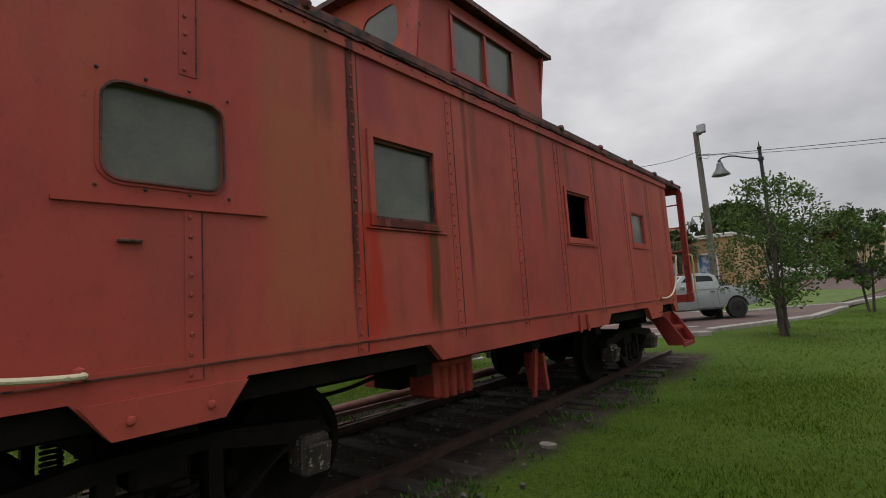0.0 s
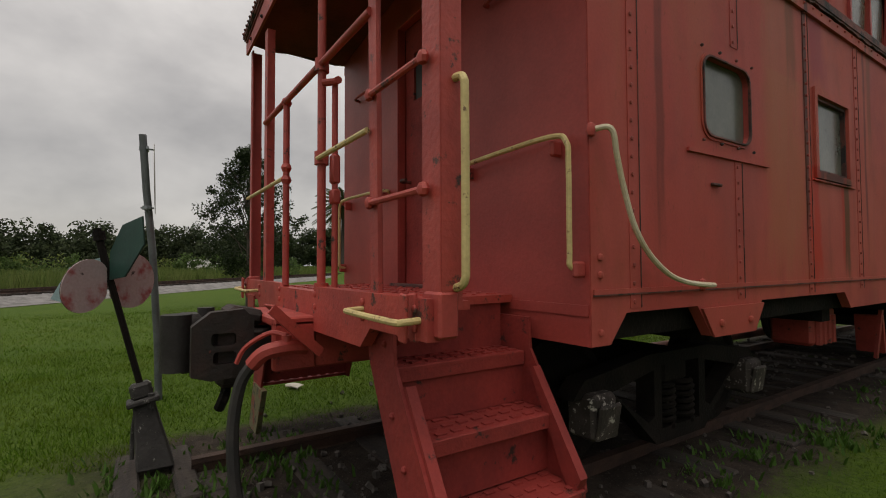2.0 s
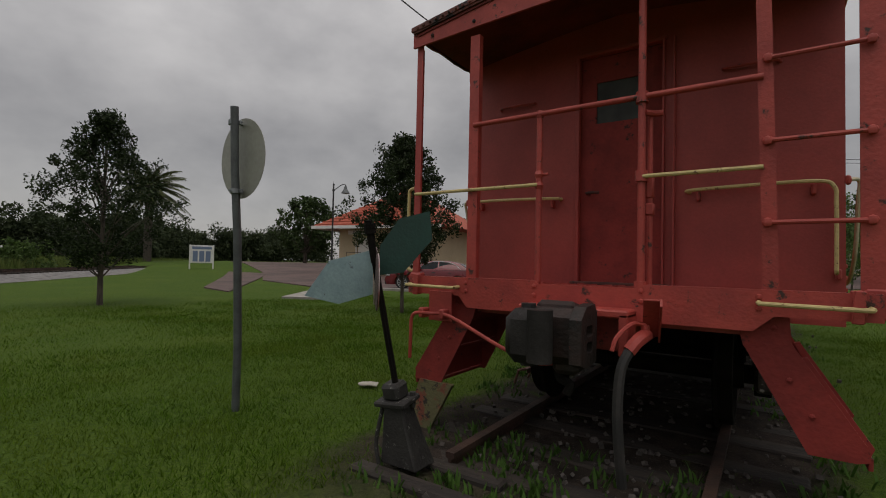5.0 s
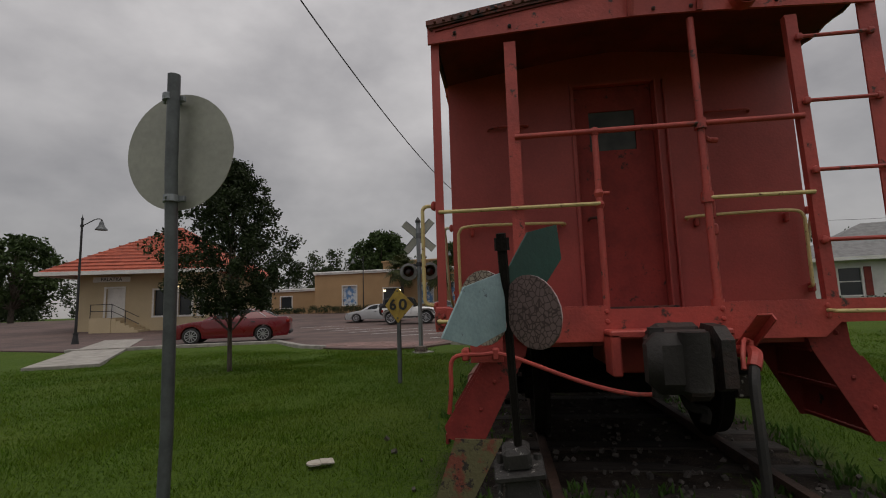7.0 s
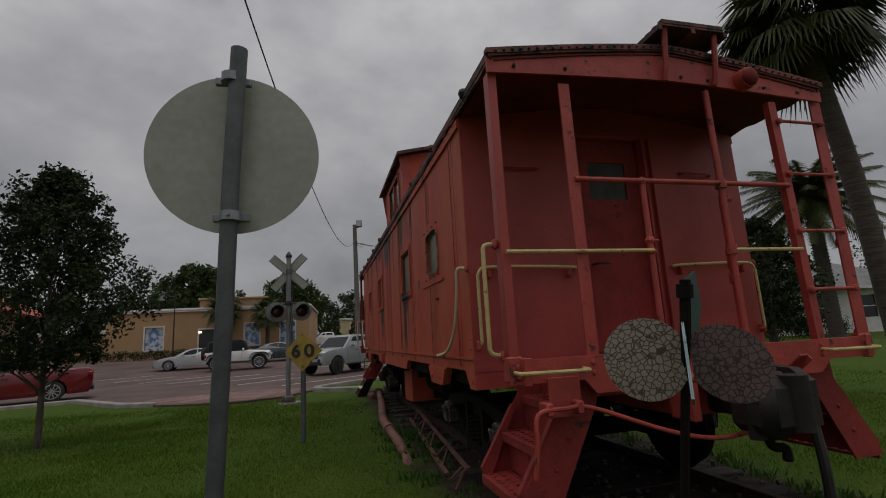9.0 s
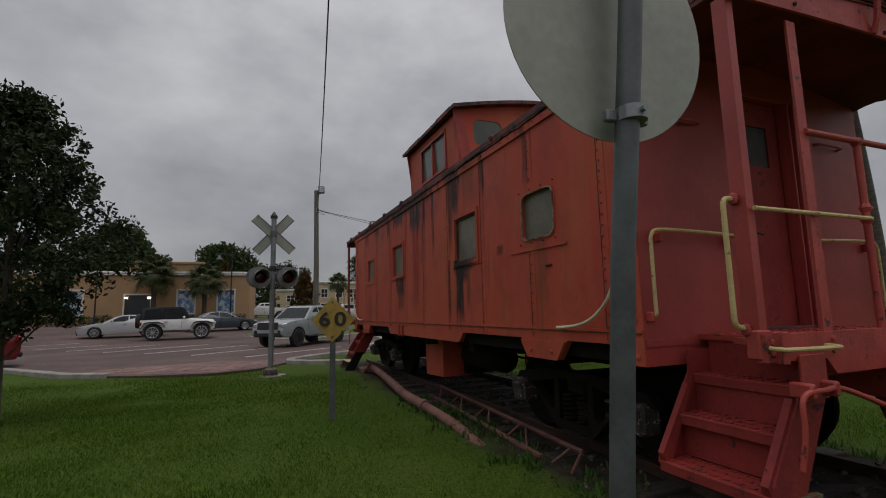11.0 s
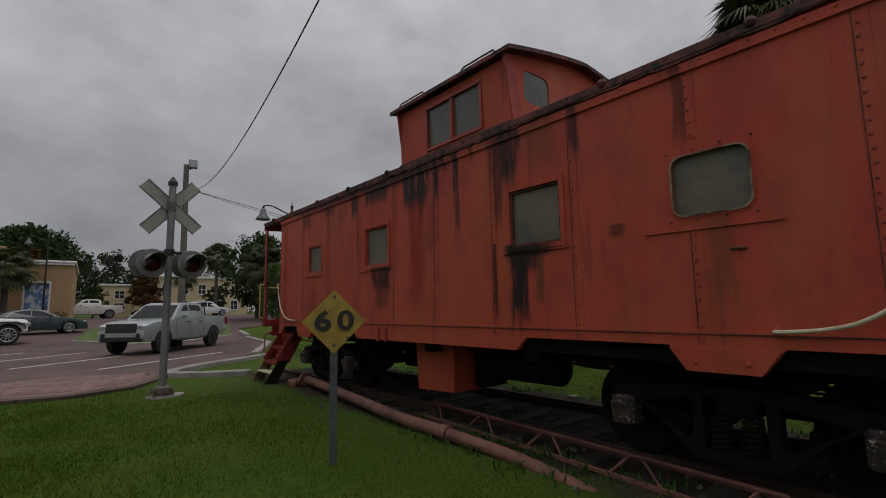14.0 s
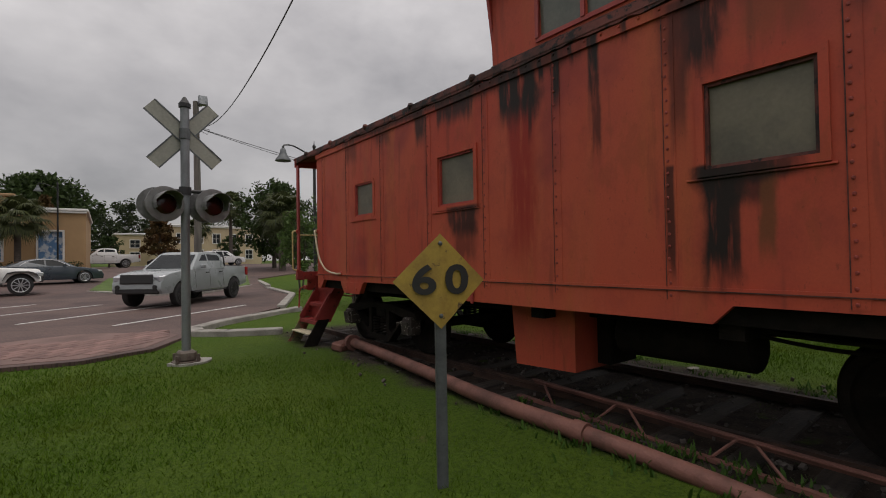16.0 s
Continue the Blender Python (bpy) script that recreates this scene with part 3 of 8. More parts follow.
# end walls, doors, platforms
def end_group(my, far):
    """One end: the wall, the door, platform, posts, ladder, rails, steps, coupler. my maps a distance outwards to y."""
    wall_m = M_RED
    bm = bmesh.new()
    arch = [(x, roof_z(x) - 0.05) for x in xs if abs(x) < 1.44]
    arch = [(-1.446, 3.34)] + arch + [(1.446, 3.34)]
    plate(bm, [(-1.446, 1.04), (1.446, 1.04)] + arch[::-1], [rect(-0.335, FLOOR + 0.02, 0.335, 3.22)], 0.05, lambda u, v, w: (u, my(0.006 - w), v))
    wall = part("end_wall", bm, wall_m, caboose)
    bm = bmesh.new()
    plate(bm, rect(-0.335, FLOOR + 0.02, 0.335, 3.22), [rect(-0.205, 2.64, 0.19, 3.0)], 0.035, lambda u, v, w: (u, my(-0.085 + w), v))
    door = part("door", bm, M_STEP, wall, "closed red sheet-metal door")
    bm = bmesh.new()
    plate(bm, rect(-0.21, 2.635, 0.195, 3.005), (), 0.01, lambda u, v, w: (u, my(-0.075 + w), v))
    part("door_pane", bm, M_DOORPANE, wall, "small dusty door pane")
    bm = bmesh.new()
    box(bm, (-0.35, my(0.012), 2.23), (0.035, 0.022, 1.98), bev=0.004)
    box(bm, (0, my(0.012), 3.235), (0.74, 0.022, 0.035), bev=0.004)
    part("door_trim", bm, wall_m, wall)
    bm = bmesh.new()
    for x in (0.345, 0.42):
        box(bm, (x, my(0.03), 2.23), (0.016, 0.06, 1.98), bev=0.004)
    box(bm, (0.382, my(0.008), 2.23), (0.06, 0.016, 1.98))
    part("door_track", bm, wall_m, wall)
    bm = bmesh.new()
    box(bm, (0, my(0.03), FLOOR + 0.012), (0.78, 0.07, 0.024), bev=0.005)
    part("threshold", bm, M_ROOF, wall, "rusted door threshold")
    bm = bmesh.new()
    tube(bm, smooth_line([(-0.26, my(-0.05), 2.03), (-0.26, my(0.03), 2.03), (-0.20, my(0.05), 2.03), (-0.15, my(0.05), 2.025)], 3), 0.012)
    part("door_handle", bm, M_ROOF, wall)
    bm = bmesh.new()
    box(bm, (0, my(0.006), 1.20), (2.88, 0.012, 0.05))
    part("wall_foot_strip", bm, wall_m, wall)
    # rails on the end wall
    for s, inner in ((-1, 0.50), (1, 0.53)):
        bm = bmesh.new()
        pts = [(s * inner, my(0.0), 1.985), (s * (inner + 0.01), my(0.06), 1.995), (s * (inner + 0.4), my(0.075), 2.005), (s * 1.30, my(0.075), 2.005), (s * 1.385, my(0.075), 1.96), (s * 1.395, my(0.075), 1.85), (s * 1.395, my(0.075), 1.48), (s * 1.395, my(0.07), 1.40), (s * 1.41, my(0.0), 1.385)]
        tube(bm, smooth_line(pts, 5), 0.0135, 8)
        part("wall_grab_rail", bm, M_YELLOW, wall, "cream-yellow bent grab rail", smooth=True)
        for x, z in ((s * (inner + 0.06), 1.95), (s * 1.28, 1.955), (s * 1.41, 1.385)):
            bm = bmesh.new()
            box(bm, (x, my(0.035), z), (0.03, 0.07, 0.075), bev=0.01)
            part("rail_bracket", bm, M_RED_WORN, wall)
        bm = bmesh.new()
        tube(bm, smooth_line([(s * 0.75, my(0.0), 2.90), (s * 0.78, my(0.05), 2.89), (s * 1.05, my(0.06), 2.885), (s * 1.1, my(0.0), 2.88)], 4), 0.012)
        part("upper_bracket", bm, M_RED_WORN, wall)
    # platform deck and end sill
    bm = bmesh.new()
    box(bm, (0, my(0.42), FLOOR - 0.02), (1.86, 0.86, 0.04))
    for s in (-1, 1):
        box(bm, (s * 1.02, my(0.64), FLOOR - 0.02), (0.24, 0.40, 0.04))
    deck = part("platform_deck", bm, M_RED_WORN, caboose, "worn red steel platform deck")
    bm = bmesh.new()
    for i in range(16):
        for k in range(7):
            box(bm, (-0.85 + 1.7 * i / 15, my(0.08 + 0.7 * k / 6), FLOOR + 0.003), (0.055, 0.02, 0.008), rot=(0, 0, 45 if (i + k) % 2 else -45))
    tagged(part("tread_studs", bm, M_RED_WORN, deck), kind="stuff")
    bm = bmesh.new()
    plate(bm, [(-1.50, 1.15), (-1.0, 1.15), (-0.92, 1.06), (0.95, 1.06), (1.05, 1.15), (1.50, 1.15), (1.50, 1.295), (0.36, 1.295), (0.33, 1.27), (-0.33, 1.27), (-0.36, 1.295), (-1.50, 1.295)], (), 0.055, lambda u, v, w: (u, my(0.83 + w), v))
    sill = part("end_sill", bm, M_RED_WORN, caboose)
    for x in (-1.45, -0.93, -0.36, 0.36, 0.98, 1.42):
        for z in (1.19, 1.255):
            bm = bmesh.new()
            ball(bm, (x, my(0.888), z), 0.017, 8, (1, 0.7, 1))
            part("bolt", bm, M_RED_WORN, sill, smooth=True)
    bm = bmesh.new()
    plate(bm, [(-1.12, 1.15), (1.12, 1.15), (0.9, 1.02), (-0.9, 1.02)], (), 0.05, lambda u, v, w: (u, my(0.70 + w), v))
    box(bm, (0, my(0.45), 0.99), (0.62, 0.9, 0.26), bev=0.01)
    part("draft_beam", bm, M_RED_WORN, sill)
    for s in (-1, 1):
        bm = bmesh.new()
        x0, x1 = (0.98, 1.45) if s == 1 else (-1.47, -1.0)
        tube(bm, smooth_line([(x0, my(0.88), 1.225), (x0, my(0.95), 1.222), (x0 + 0.05, my(0.965), 1.22), (x1 - 0.05, my(0.965), 1.215), (x1, my(0.95), 1.217), (x1, my(0.88), 1.22)], 4), 0.0125, 8)
        part("sill_grab_iron", bm, M_YELLOW, sill, "cream-yellow grab iron", smooth=True)
        bm = bmesh.new()
        for k in (-1, 1):
            box(bm, (s * 1.40, my(0.90 + 0.02 * k), 1.225), (0.05, 0.015, 0.17), rot=(0, 4 * k, 0), bev=0.005)
        part("clevis", bm, M_RED_WORN, sill)
    # posts
    posts = []
    for x, kind in ((-1.455, "angle"), (1.485, "angle")):
        bm = bmesh.new()
        s = -1 if x < 0 else 1
        box(bm, (x - (0.012 if s > 0 else 0), my(0.845), 2.27), (0.115 if s > 0 else 0.06, 0.012, 2.0))
        box(bm, (x + s * (0.042 if s > 0 else 0.025), my(0.805), 2.27), (0.012, 0.085, 2.0))
        box(bm, (x, my(0.82), 1.24), (0.11, 0.08, 0.16), bev=0.01)
        p = part("corner_post", bm, M_RED_WORN if s > 0 else M_RED, caboose)
        bm = bmesh.new()
        tube(bm, smooth_line([(s * 1.49, my(0.79), 2.045), (s * 1.55, my(0.79), 2.05), (s * 1.585, my(0.79), 2.03), (s * 1.59, my(0.79), 1.95), (s * 1.59, my(0.79), 1.45), (s * 1.585, my(0.79), 1.36), (s * 1.55, my(0.79), 1.335), (s * 1.49, my(0.79), 1.33)], 4), 0.0145, 8)
        part("post_grab_iron", bm, M_YELLOW, p, "chipped cream-yellow grab iron", smooth=True)
        for z in (2.05, 1.32):
            bm = bmesh.new()
            ball(bm, (s * 1.505, my(0.79), z), 0.032, 8, (0.8, 1, 1.2))
            part("bolt_boss", bm, M_RED_WORN, p, smooth=True)
    bm = bmesh.new()
    box(bm, (-0.905, my(0.85), 2.25), (0.085, 0.014, 1.95))
    box(bm, (-0.87, my(0.825), 2.25), (0.012, 0.05, 1.95))
    part("flat_post", bm, M_RED_WORN, caboose)
    bm = bmesh.new()
    rod(bm, (-0.35, my(0.85), 1.28), (-0.35, my(0.85), 2.52), 0.022)
    for z in (2.50, 2.06, 1.98):
        ball(bm, (-0.35, my(0.85), z), 0.036, 8)
    rod(bm, (-0.35, my(0.85), 2.06), (-0.28, my(0.85), 2.06), 0.012)
    part("rail_post", bm, M_RED_WORN, caboose, smooth=True)
    bm = bmesh.new()
    rod(bm, (0.35, my(0.85), 1.28), (0.35, my(0.85), 3.27), 0.024)
    for z in (2.50, 1.99, 1.28):
        rod(bm, (0.35, my(0.85), z - 0.035), (0.35, my(0.85), z + 0.035), 0.04)
    part("brake_post", bm, M_RED_WORN, caboose, smooth=True)
    bm = bmesh.new()
    rod(bm, (0.39, my(0.79), 1.28), (0.39, my(0.79), 2.42), 0.017)
    box(bm, (0.39, my(0.79), 1.93), (0.05, 0.05, 0.16), bev=0.01)
    box(bm, (0.39, my(0.79), 1.78), (0.06, 0.05, 0.08), bev=0.01)
    tube(bm, [(0.37, my(0.85), 2.40), (0.42, my(0.80), 2.40), (0.47, my(0.80), 2.395)], 0.02)
    part("brake_staff", bm, M_RED_WORN, caboose, smooth=True)
    # ladder
    bm = bmesh.new()
    box(bm, (1.015, my(0.85), 2.25), (0.075, 0.016, 1.95), rot=(0, -1.2, 0))
    box(bm, (0.985, my(0.83), 2.25), (0.014, 0.05, 1.95), rot=(0, -1.2, 0))
    stile = part("ladder_stile", bm, M_RED_WORN, caboose)
    for z in (3.05, 2.60, 2.13, 1.67):
        bm = bmesh.new()
        rod(bm, (1.0, my(0.875), z), (1.47, my(0.875), z), 0.0135, 8)
        for x in (1.02, 1.46):
            ball(bm, (x, my(0.875), z), 0.028, 8, (1, 0.8, 1))
        part("ladder_rung", bm, M_RED_WORN, stile, smooth=True)
    # end rails
    bm = bmesh.new()
    rod(bm, (-0.90, my(0.86), 2.50), (1.0, my(0.86), 2.505), 0.02)
    part("top_rail", bm, M_RED_WORN, caboose, smooth=True)
    for x0, x1 in ((-1.46, -0.35), (0.36, 1.0)):
        bm = bmesh.new()
        rod(bm, (x0, my(0.875), 1.985), (x1, my(0.875), 1.985), 0.0135, 8)
        part("yellow_rail", bm, M_YELLOW, caboose, "chipped cream-yellow end rail", smooth=True)
    # fascia under the roof edge
    bm = bmesh.new()
    low = lambda x: 3.245 + 0.065 * (1 - (abs(x) / 1.5) ** 1.3)
    plate(bm, [(x * 1.008, roof_z(x) - 0.01) for x in xs] + [(x * 1.008, low(x)) for x in reversed(xs)], (), 0.02, lambda u, v, w: (u, my(0.87 + w), v))
    fascia = part("roof_fascia", bm, M_RED_WORN, caboose)
    bm = bmesh.new()
    plate(bm, [(x * 1.012, roof_z(x) + 0.012) for x in xs] + [(x * 1.012, roof_z(x) - 0.03 + rng.uniform(-0.008, 0.008)) for x in reversed(xs)], (), 0.05, lambda u, v, w: (u, my(0.868 + w), v))
    part("roof_edge_angle", bm, M_ROOF, fascia)
    bm = bmesh.new()
    for k in range(46):
        x = -1.44 + 2.88 * k / 45
        ball(bm, (x, my(0.925), roof_z(x) - 0.012), 0.012, 6)
    for x in (-1.3, -0.9, 0.1, 0.35, 0.9, 1.25):
        ball(bm, (x, my(0.893), 3.32 + 0.03 * (1 - abs(x))), 0.016, 6)
    tagged(part("fascia_riveting", bm, M_ROOF, fascia), kind="stuff")
    # end running board on brackets
    bm = bmesh.new()
    box(bm, (0.17, my(0.76), 3.70), (0.575, 0.5, 0.014))
    board = part("roof_step", bm, M_ROOF, caboose, "rusted slatted roof step")
    for k in range(7):
        bm = bmesh.new()
        box(bm, (0.17, my(0.99 - 0.075 * k), 3.727 - 0.004 * k), (0.56, 0.045, 0.03))
        part("slat", bm, M_ROOF, board)
    for x in (-0.13, 0.17, 0.47):
        bm = bmesh.new()
        box(bm, (x, my(0.76), 3.675), (0.035, 0.5, 0.04))
        part("bearer", bm, M_ROOF, board)
    for x in (-0.06, 0.40):
        bm = bmesh.new()
        tube(bm, [(x, my(0.90), 3.30), (x, my(0.93), 3.40), (x, my(0.97), 3.70)], 0.022, 6)
        part("step_bracket", bm, M_RED_WORN, fascia)
        bm = bmesh.new()
        box(bm, (x, my(0.60), 3.63), (0.03, 0.03, 0.16))
        part("step_stay", bm, M_RED_WORN, fascia)
    # marker lamp
    bm = bmesh.new()
    rod(bm, (0.68, my(0.88), 3.36), (0.68, my(0.97), 3.36), 0.085, 16)
    part("lamp_housing", bm, M_RED_WORN, fascia, smooth=True)
    bm = bmesh.new()
    ball(bm, (0.68, my(0.97), 3.36), 0.078, 14, (1, 0.55, 1))
    part("lamp_lens", bm, M_LENS, fascia, "dull red marker lamp lens", smooth=True)
    # corner steps
    for s in (-1, 1):
        for d in (0.80, 0.055):
            bm = bmesh.new()
            outl = [(0.86, 1.15), (1.12, 1.15), (1.13, 1.0), (1.18, 0.92), (1.45, 0.50), (1.46, 0.43), (1.40, 0.415), (1.20, 0.415), (0.90, 0.98)]
            plate(bm, outl, (), 0.016, lambda u, v, w, s=s, d=d: (s * u, my(d + w), v))
            plate(bm, [(u, v) for u, v in ((1.405, 0.43), (1.445, 0.43), (1.475, 0.50), (1.20, 0.93), (1.17, 0.92))], (), 0.045, lambda u, v, w, s=s, d=d: (s * u, my(d - (0.045 if d > 0.5 else -0.016) + w), v))
            for u, v in ((0.95, 1.08), (1.05, 1.08), (1.22, 0.62), (1.12, 0.80)):
                ball(bm, (s * u, my(d + (0.018 if d > 0.5 else 0.0)), v), 0.016, 6)
            stringer = part("step_stringer", bm, M_STEP, caboose)
        for x0, x1, z in ((0.90, 1.10, 0.985), (1.06, 1.30, 0.735), (1.22, 1.47, 0.45)):
            bm = bmesh.new()
            box(bm, (s * (x0 + x1) / 2, my(0.435), z - 0.012), (x1 - x0, 0.72, 0.022), bev=0.004)
            box(bm, (s * (x1 - 0.012), my(0.435), z - 0.035), (0.022, 0.72, 0.065), bev=0.004)
            tread = part("step_tread", bm, M_STEP, caboose, "scuffed red step tread")
            bm = bmesh.new()
            for i in range(9):
                for k in range(3):
                    box(bm, (s * (x0 + 0.04 + (x1 - x0 - 0.09) * k / 2), my(0.12 + 0.63 * i / 8), z + 0.002), (0.03, 0.045, 0.008))
            tagged(part("tread_pattern", bm, M_STEP, tread), kind="stuff")
        for x, z0, z1 in ((0.905, 0.985, FLOOR - 0.01), (1.075, 0.74, 0.97), (1.235, 0.46, 0.72)):
            bm = bmesh.new()
            box(bm, (s * x, my(0.435), (z0 + z1) / 2), (0.012, 0.73, z1 - z0))
            part("step_riser", bm, M_STEP, caboose)
    # coupler
    bm = bmesh.new()
    box(bm, (-0.02, my(1.02), 0.97), (0.18, 0.40, 0.18), bev=0.02)
    box(bm, (-0.06, my(1.27), 0.985), (0.36, 0.20, 0.33), bev=0.05)
    box(bm, (-0.06, my(1.17), 1.13), (0.26, 0.20, 0.09), rot=(12 if far else -12, 0, 0), bev=0.03)
    box(bm, (0.02, my(1.24), 0.80), (0.16, 0.16, 0.09), bev=0.03)
    coupler = part("coupler", bm, M_IRON_GREASE, caboose, "greasy black cast coupler with red overspray")
    bm = bmesh.new()
    plate(bm, [(1.16, 0.83), (1.36, 0.82), (1.45, 0.85), (1.45, 1.10), (1.36, 1.17), (1.20, 1.18), (1.15, 1.12)], [rounded(1.24, 0.90, 1.35, 0.965, 0.02), rounded(1.24, 0.995, 1.36, 1.06, 0.02)], 0.07, lambda u, v, w: (0.095 + w, my(u), v))
    part("guard_arm", bm, M_IRON_GREASE, coupler)
    bm = bmesh.new()
    box(bm, (-0.16, my(1.43), 0.985), (0.26, 0.20, 0.32), bev=0.06)
    rod(bm, (-0.20, my(1.34), 0.79), (-0.20, my(1.34), 1.17), 0.045, 12)
    rod(bm, (-0.06, my(1.50), 0.85), (-0.06, my(1.50), 1.15), 0.075, 14)
    part("knuckle", bm, M_KNUCKLE, coupler, "worn dark grey knuckle", smooth=True)
    bm = bmesh.new()
    for sx_, zz in ((-0.36, 0.99), (0.30, 0.99)):
        box(bm, (sx_, my(0.98), zz), (0.06, 0.22, 0.26), bev=0.01)
    box(bm, (-0.03, my(0.98), 1.115), (0.72, 0.22, 0.05), bev=0.01)
    part("coupler_carrier", bm, M_RED_WORN, caboose)
    bm = bmesh.new()
    tube(bm, smooth_line([(-0.05, my(1.25), 0.80), (-0.02, my(1.26), 0.72), (0.05, my(1.28), 0.70), (0.03, my(1.30), 0.64)], 4), 0.028, 6)
    part("lock_lift", bm, M_IRON, coupler)
    if not far:
        bm = bmesh.new()
        plate(bm, [(1.08, 0.42), (1.40, 0.43), (1.56, 0.0), (1.32, -0.02), (1.20, 0.20)], (), 0.04, lambda u, v, w: (-u, my(0.79 + w), v))
        part("stringer_foot", bm, M_PEEL, caboose, "rotted step foot with peeling green-grey paint")
    else:
        for d in (0.80, 0.055):
            bm = bmesh.new()
            plate(bm, [(1.22, 0.47), (1.44, 0.47), (1.70, 0.04), (1.46, 0.02)], (), 0.022, lambda u, v, w, d=d: (-u, my(d + w - 0.01), v))
            part("step_foot", bm, M_PEEL if d > 0.5 else M_IRON, caboose, "rotted step foot reaching the ground")
        bm = bmesh.new()
        box(bm, (-1.52, my(0.435), 0.24), (0.20, 0.72, 0.022), bev=0.004)
        part("step_tread", bm, M_WHITEBAR, caboose, "bare pale lowest step")
    # slanting brace and brake hose
    bm = bmesh.new()
    box(bm, (0.45, my(1.02), 1.10), (0.10, 0.012, 0.36), rot=((48 if not far else -48), 0, 12), bev=0.004)
    box(bm, (0.495, my(1.02), 1.085), (0.012, 0.05, 0.36), rot=((48 if not far else -48), 0, 12))
    part("angle_brace", bm, M_RED_WORN, caboose)
    bm = bmesh.new()
    tube(bm, smooth_line([(0.40, my(0.95), 0.99), (0.42, my(1.05), 1.0), (0.40, my(1.15), 0.98), (0.36, my(1.20), 0.92)], 4), 0.04, 8)
    rod(bm, (0.42, my(1.05), 1.0), (0.42, my(1.05), 1.06), 0.025)
    tube(bm, smooth_line([(0.42, my(1.05), 1.06), (0.36, my(1.12), 1.07), (0.30, my(1.22), 1.0), (0.28, my(1.26), 0.92)], 4), 0.013, 6)
    part("angle_cock", bm, M_RED_WORN, caboose, smooth=True)
    bm = bmesh.new()
    tube(bm, smooth_line([(0.37, my(1.19), 0.94), (0.33, my(1.25), 0.82), (0.32, my(1.28), 0.6), (0.33, my(1.27), 0.35), (0.34, my(1.24), 0.16)], 5), 0.03, 8)
    part("brake_hose", bm, M_HOSE, caboose, "hanging black rubber brake hose", smooth=True)
    bm = bmesh.new()
    tube(bm, smooth_line([(-1.42, my(0.95), 0.62), (-1.40, my(0.97), 0.80), (-1.38, my(0.97), 0.98), (-1.2, my(0.97), 1.0), (-1.02, my(0.97), 0.99), (-0.55, my(1.03), 0.82), (-0.25, my(1.10), 0.76), (-0.05, my(1.18), 0.80)], 5), 0.0145, 8)
    for x in (-1.3, -1.1):
        box(bm, (x, my(0.92), 1.0), (0.05, 0.12, 0.08), bev=0.01)
    part("uncoupling_lever", bm, M_RED_WORN, caboose, smooth=True)
    bm = bmesh.new()
    box(bm, (-1.16, my(0.9), 1.06), (0.22, 0.012, 0.24), bev=0.003)
    part("lever_plate", bm, M_RED_WORN, sill)

end_group(lambda d: -d, False)
end_group(lambda d: L + d, True)

# cupola
CY0, CY1 = 3.22, 5.30
bm = bmesh.new()
profile = [(-1.30, 3.40), (-1.20, 3.62), (-1.34, 4.17), (-1.42, 4.28), (-0.5, 4.49), (0, 4.53), (0.5, 4.49), (1.42, 4.28), (1.34, 4.17), (1.20, 3.62), (1.30, 3.40)]
for y in (CY0, CY1 - 0.03):
    bm = bmesh.new()
    plate(bm, profile[::-1], [rounded(s * 0.88 - 0.23, 3.79, s * 0.88 + 0.23, 4.17, 0.10) for s in (-1, 1)], 0.03, lambda u, v, w, y0=y: (u, y0 + w, v))
    cup = part("cupola_end_wall", bm, M_SIDE_B, caboose)
    for s in (-1, 1):
        bm = bmesh.new()
        plate(bm, rounded(s * 0.88 - 0.235, 3.785, s * 0.88 + 0.235, 4.175, 0.10), (), 0.008, lambda u, v, w, y0=y + 0.011: (u, y0 + w, v))
        part("cupola_end_pane", bm, M_WINDOW, cup, "dusty rounded pane")
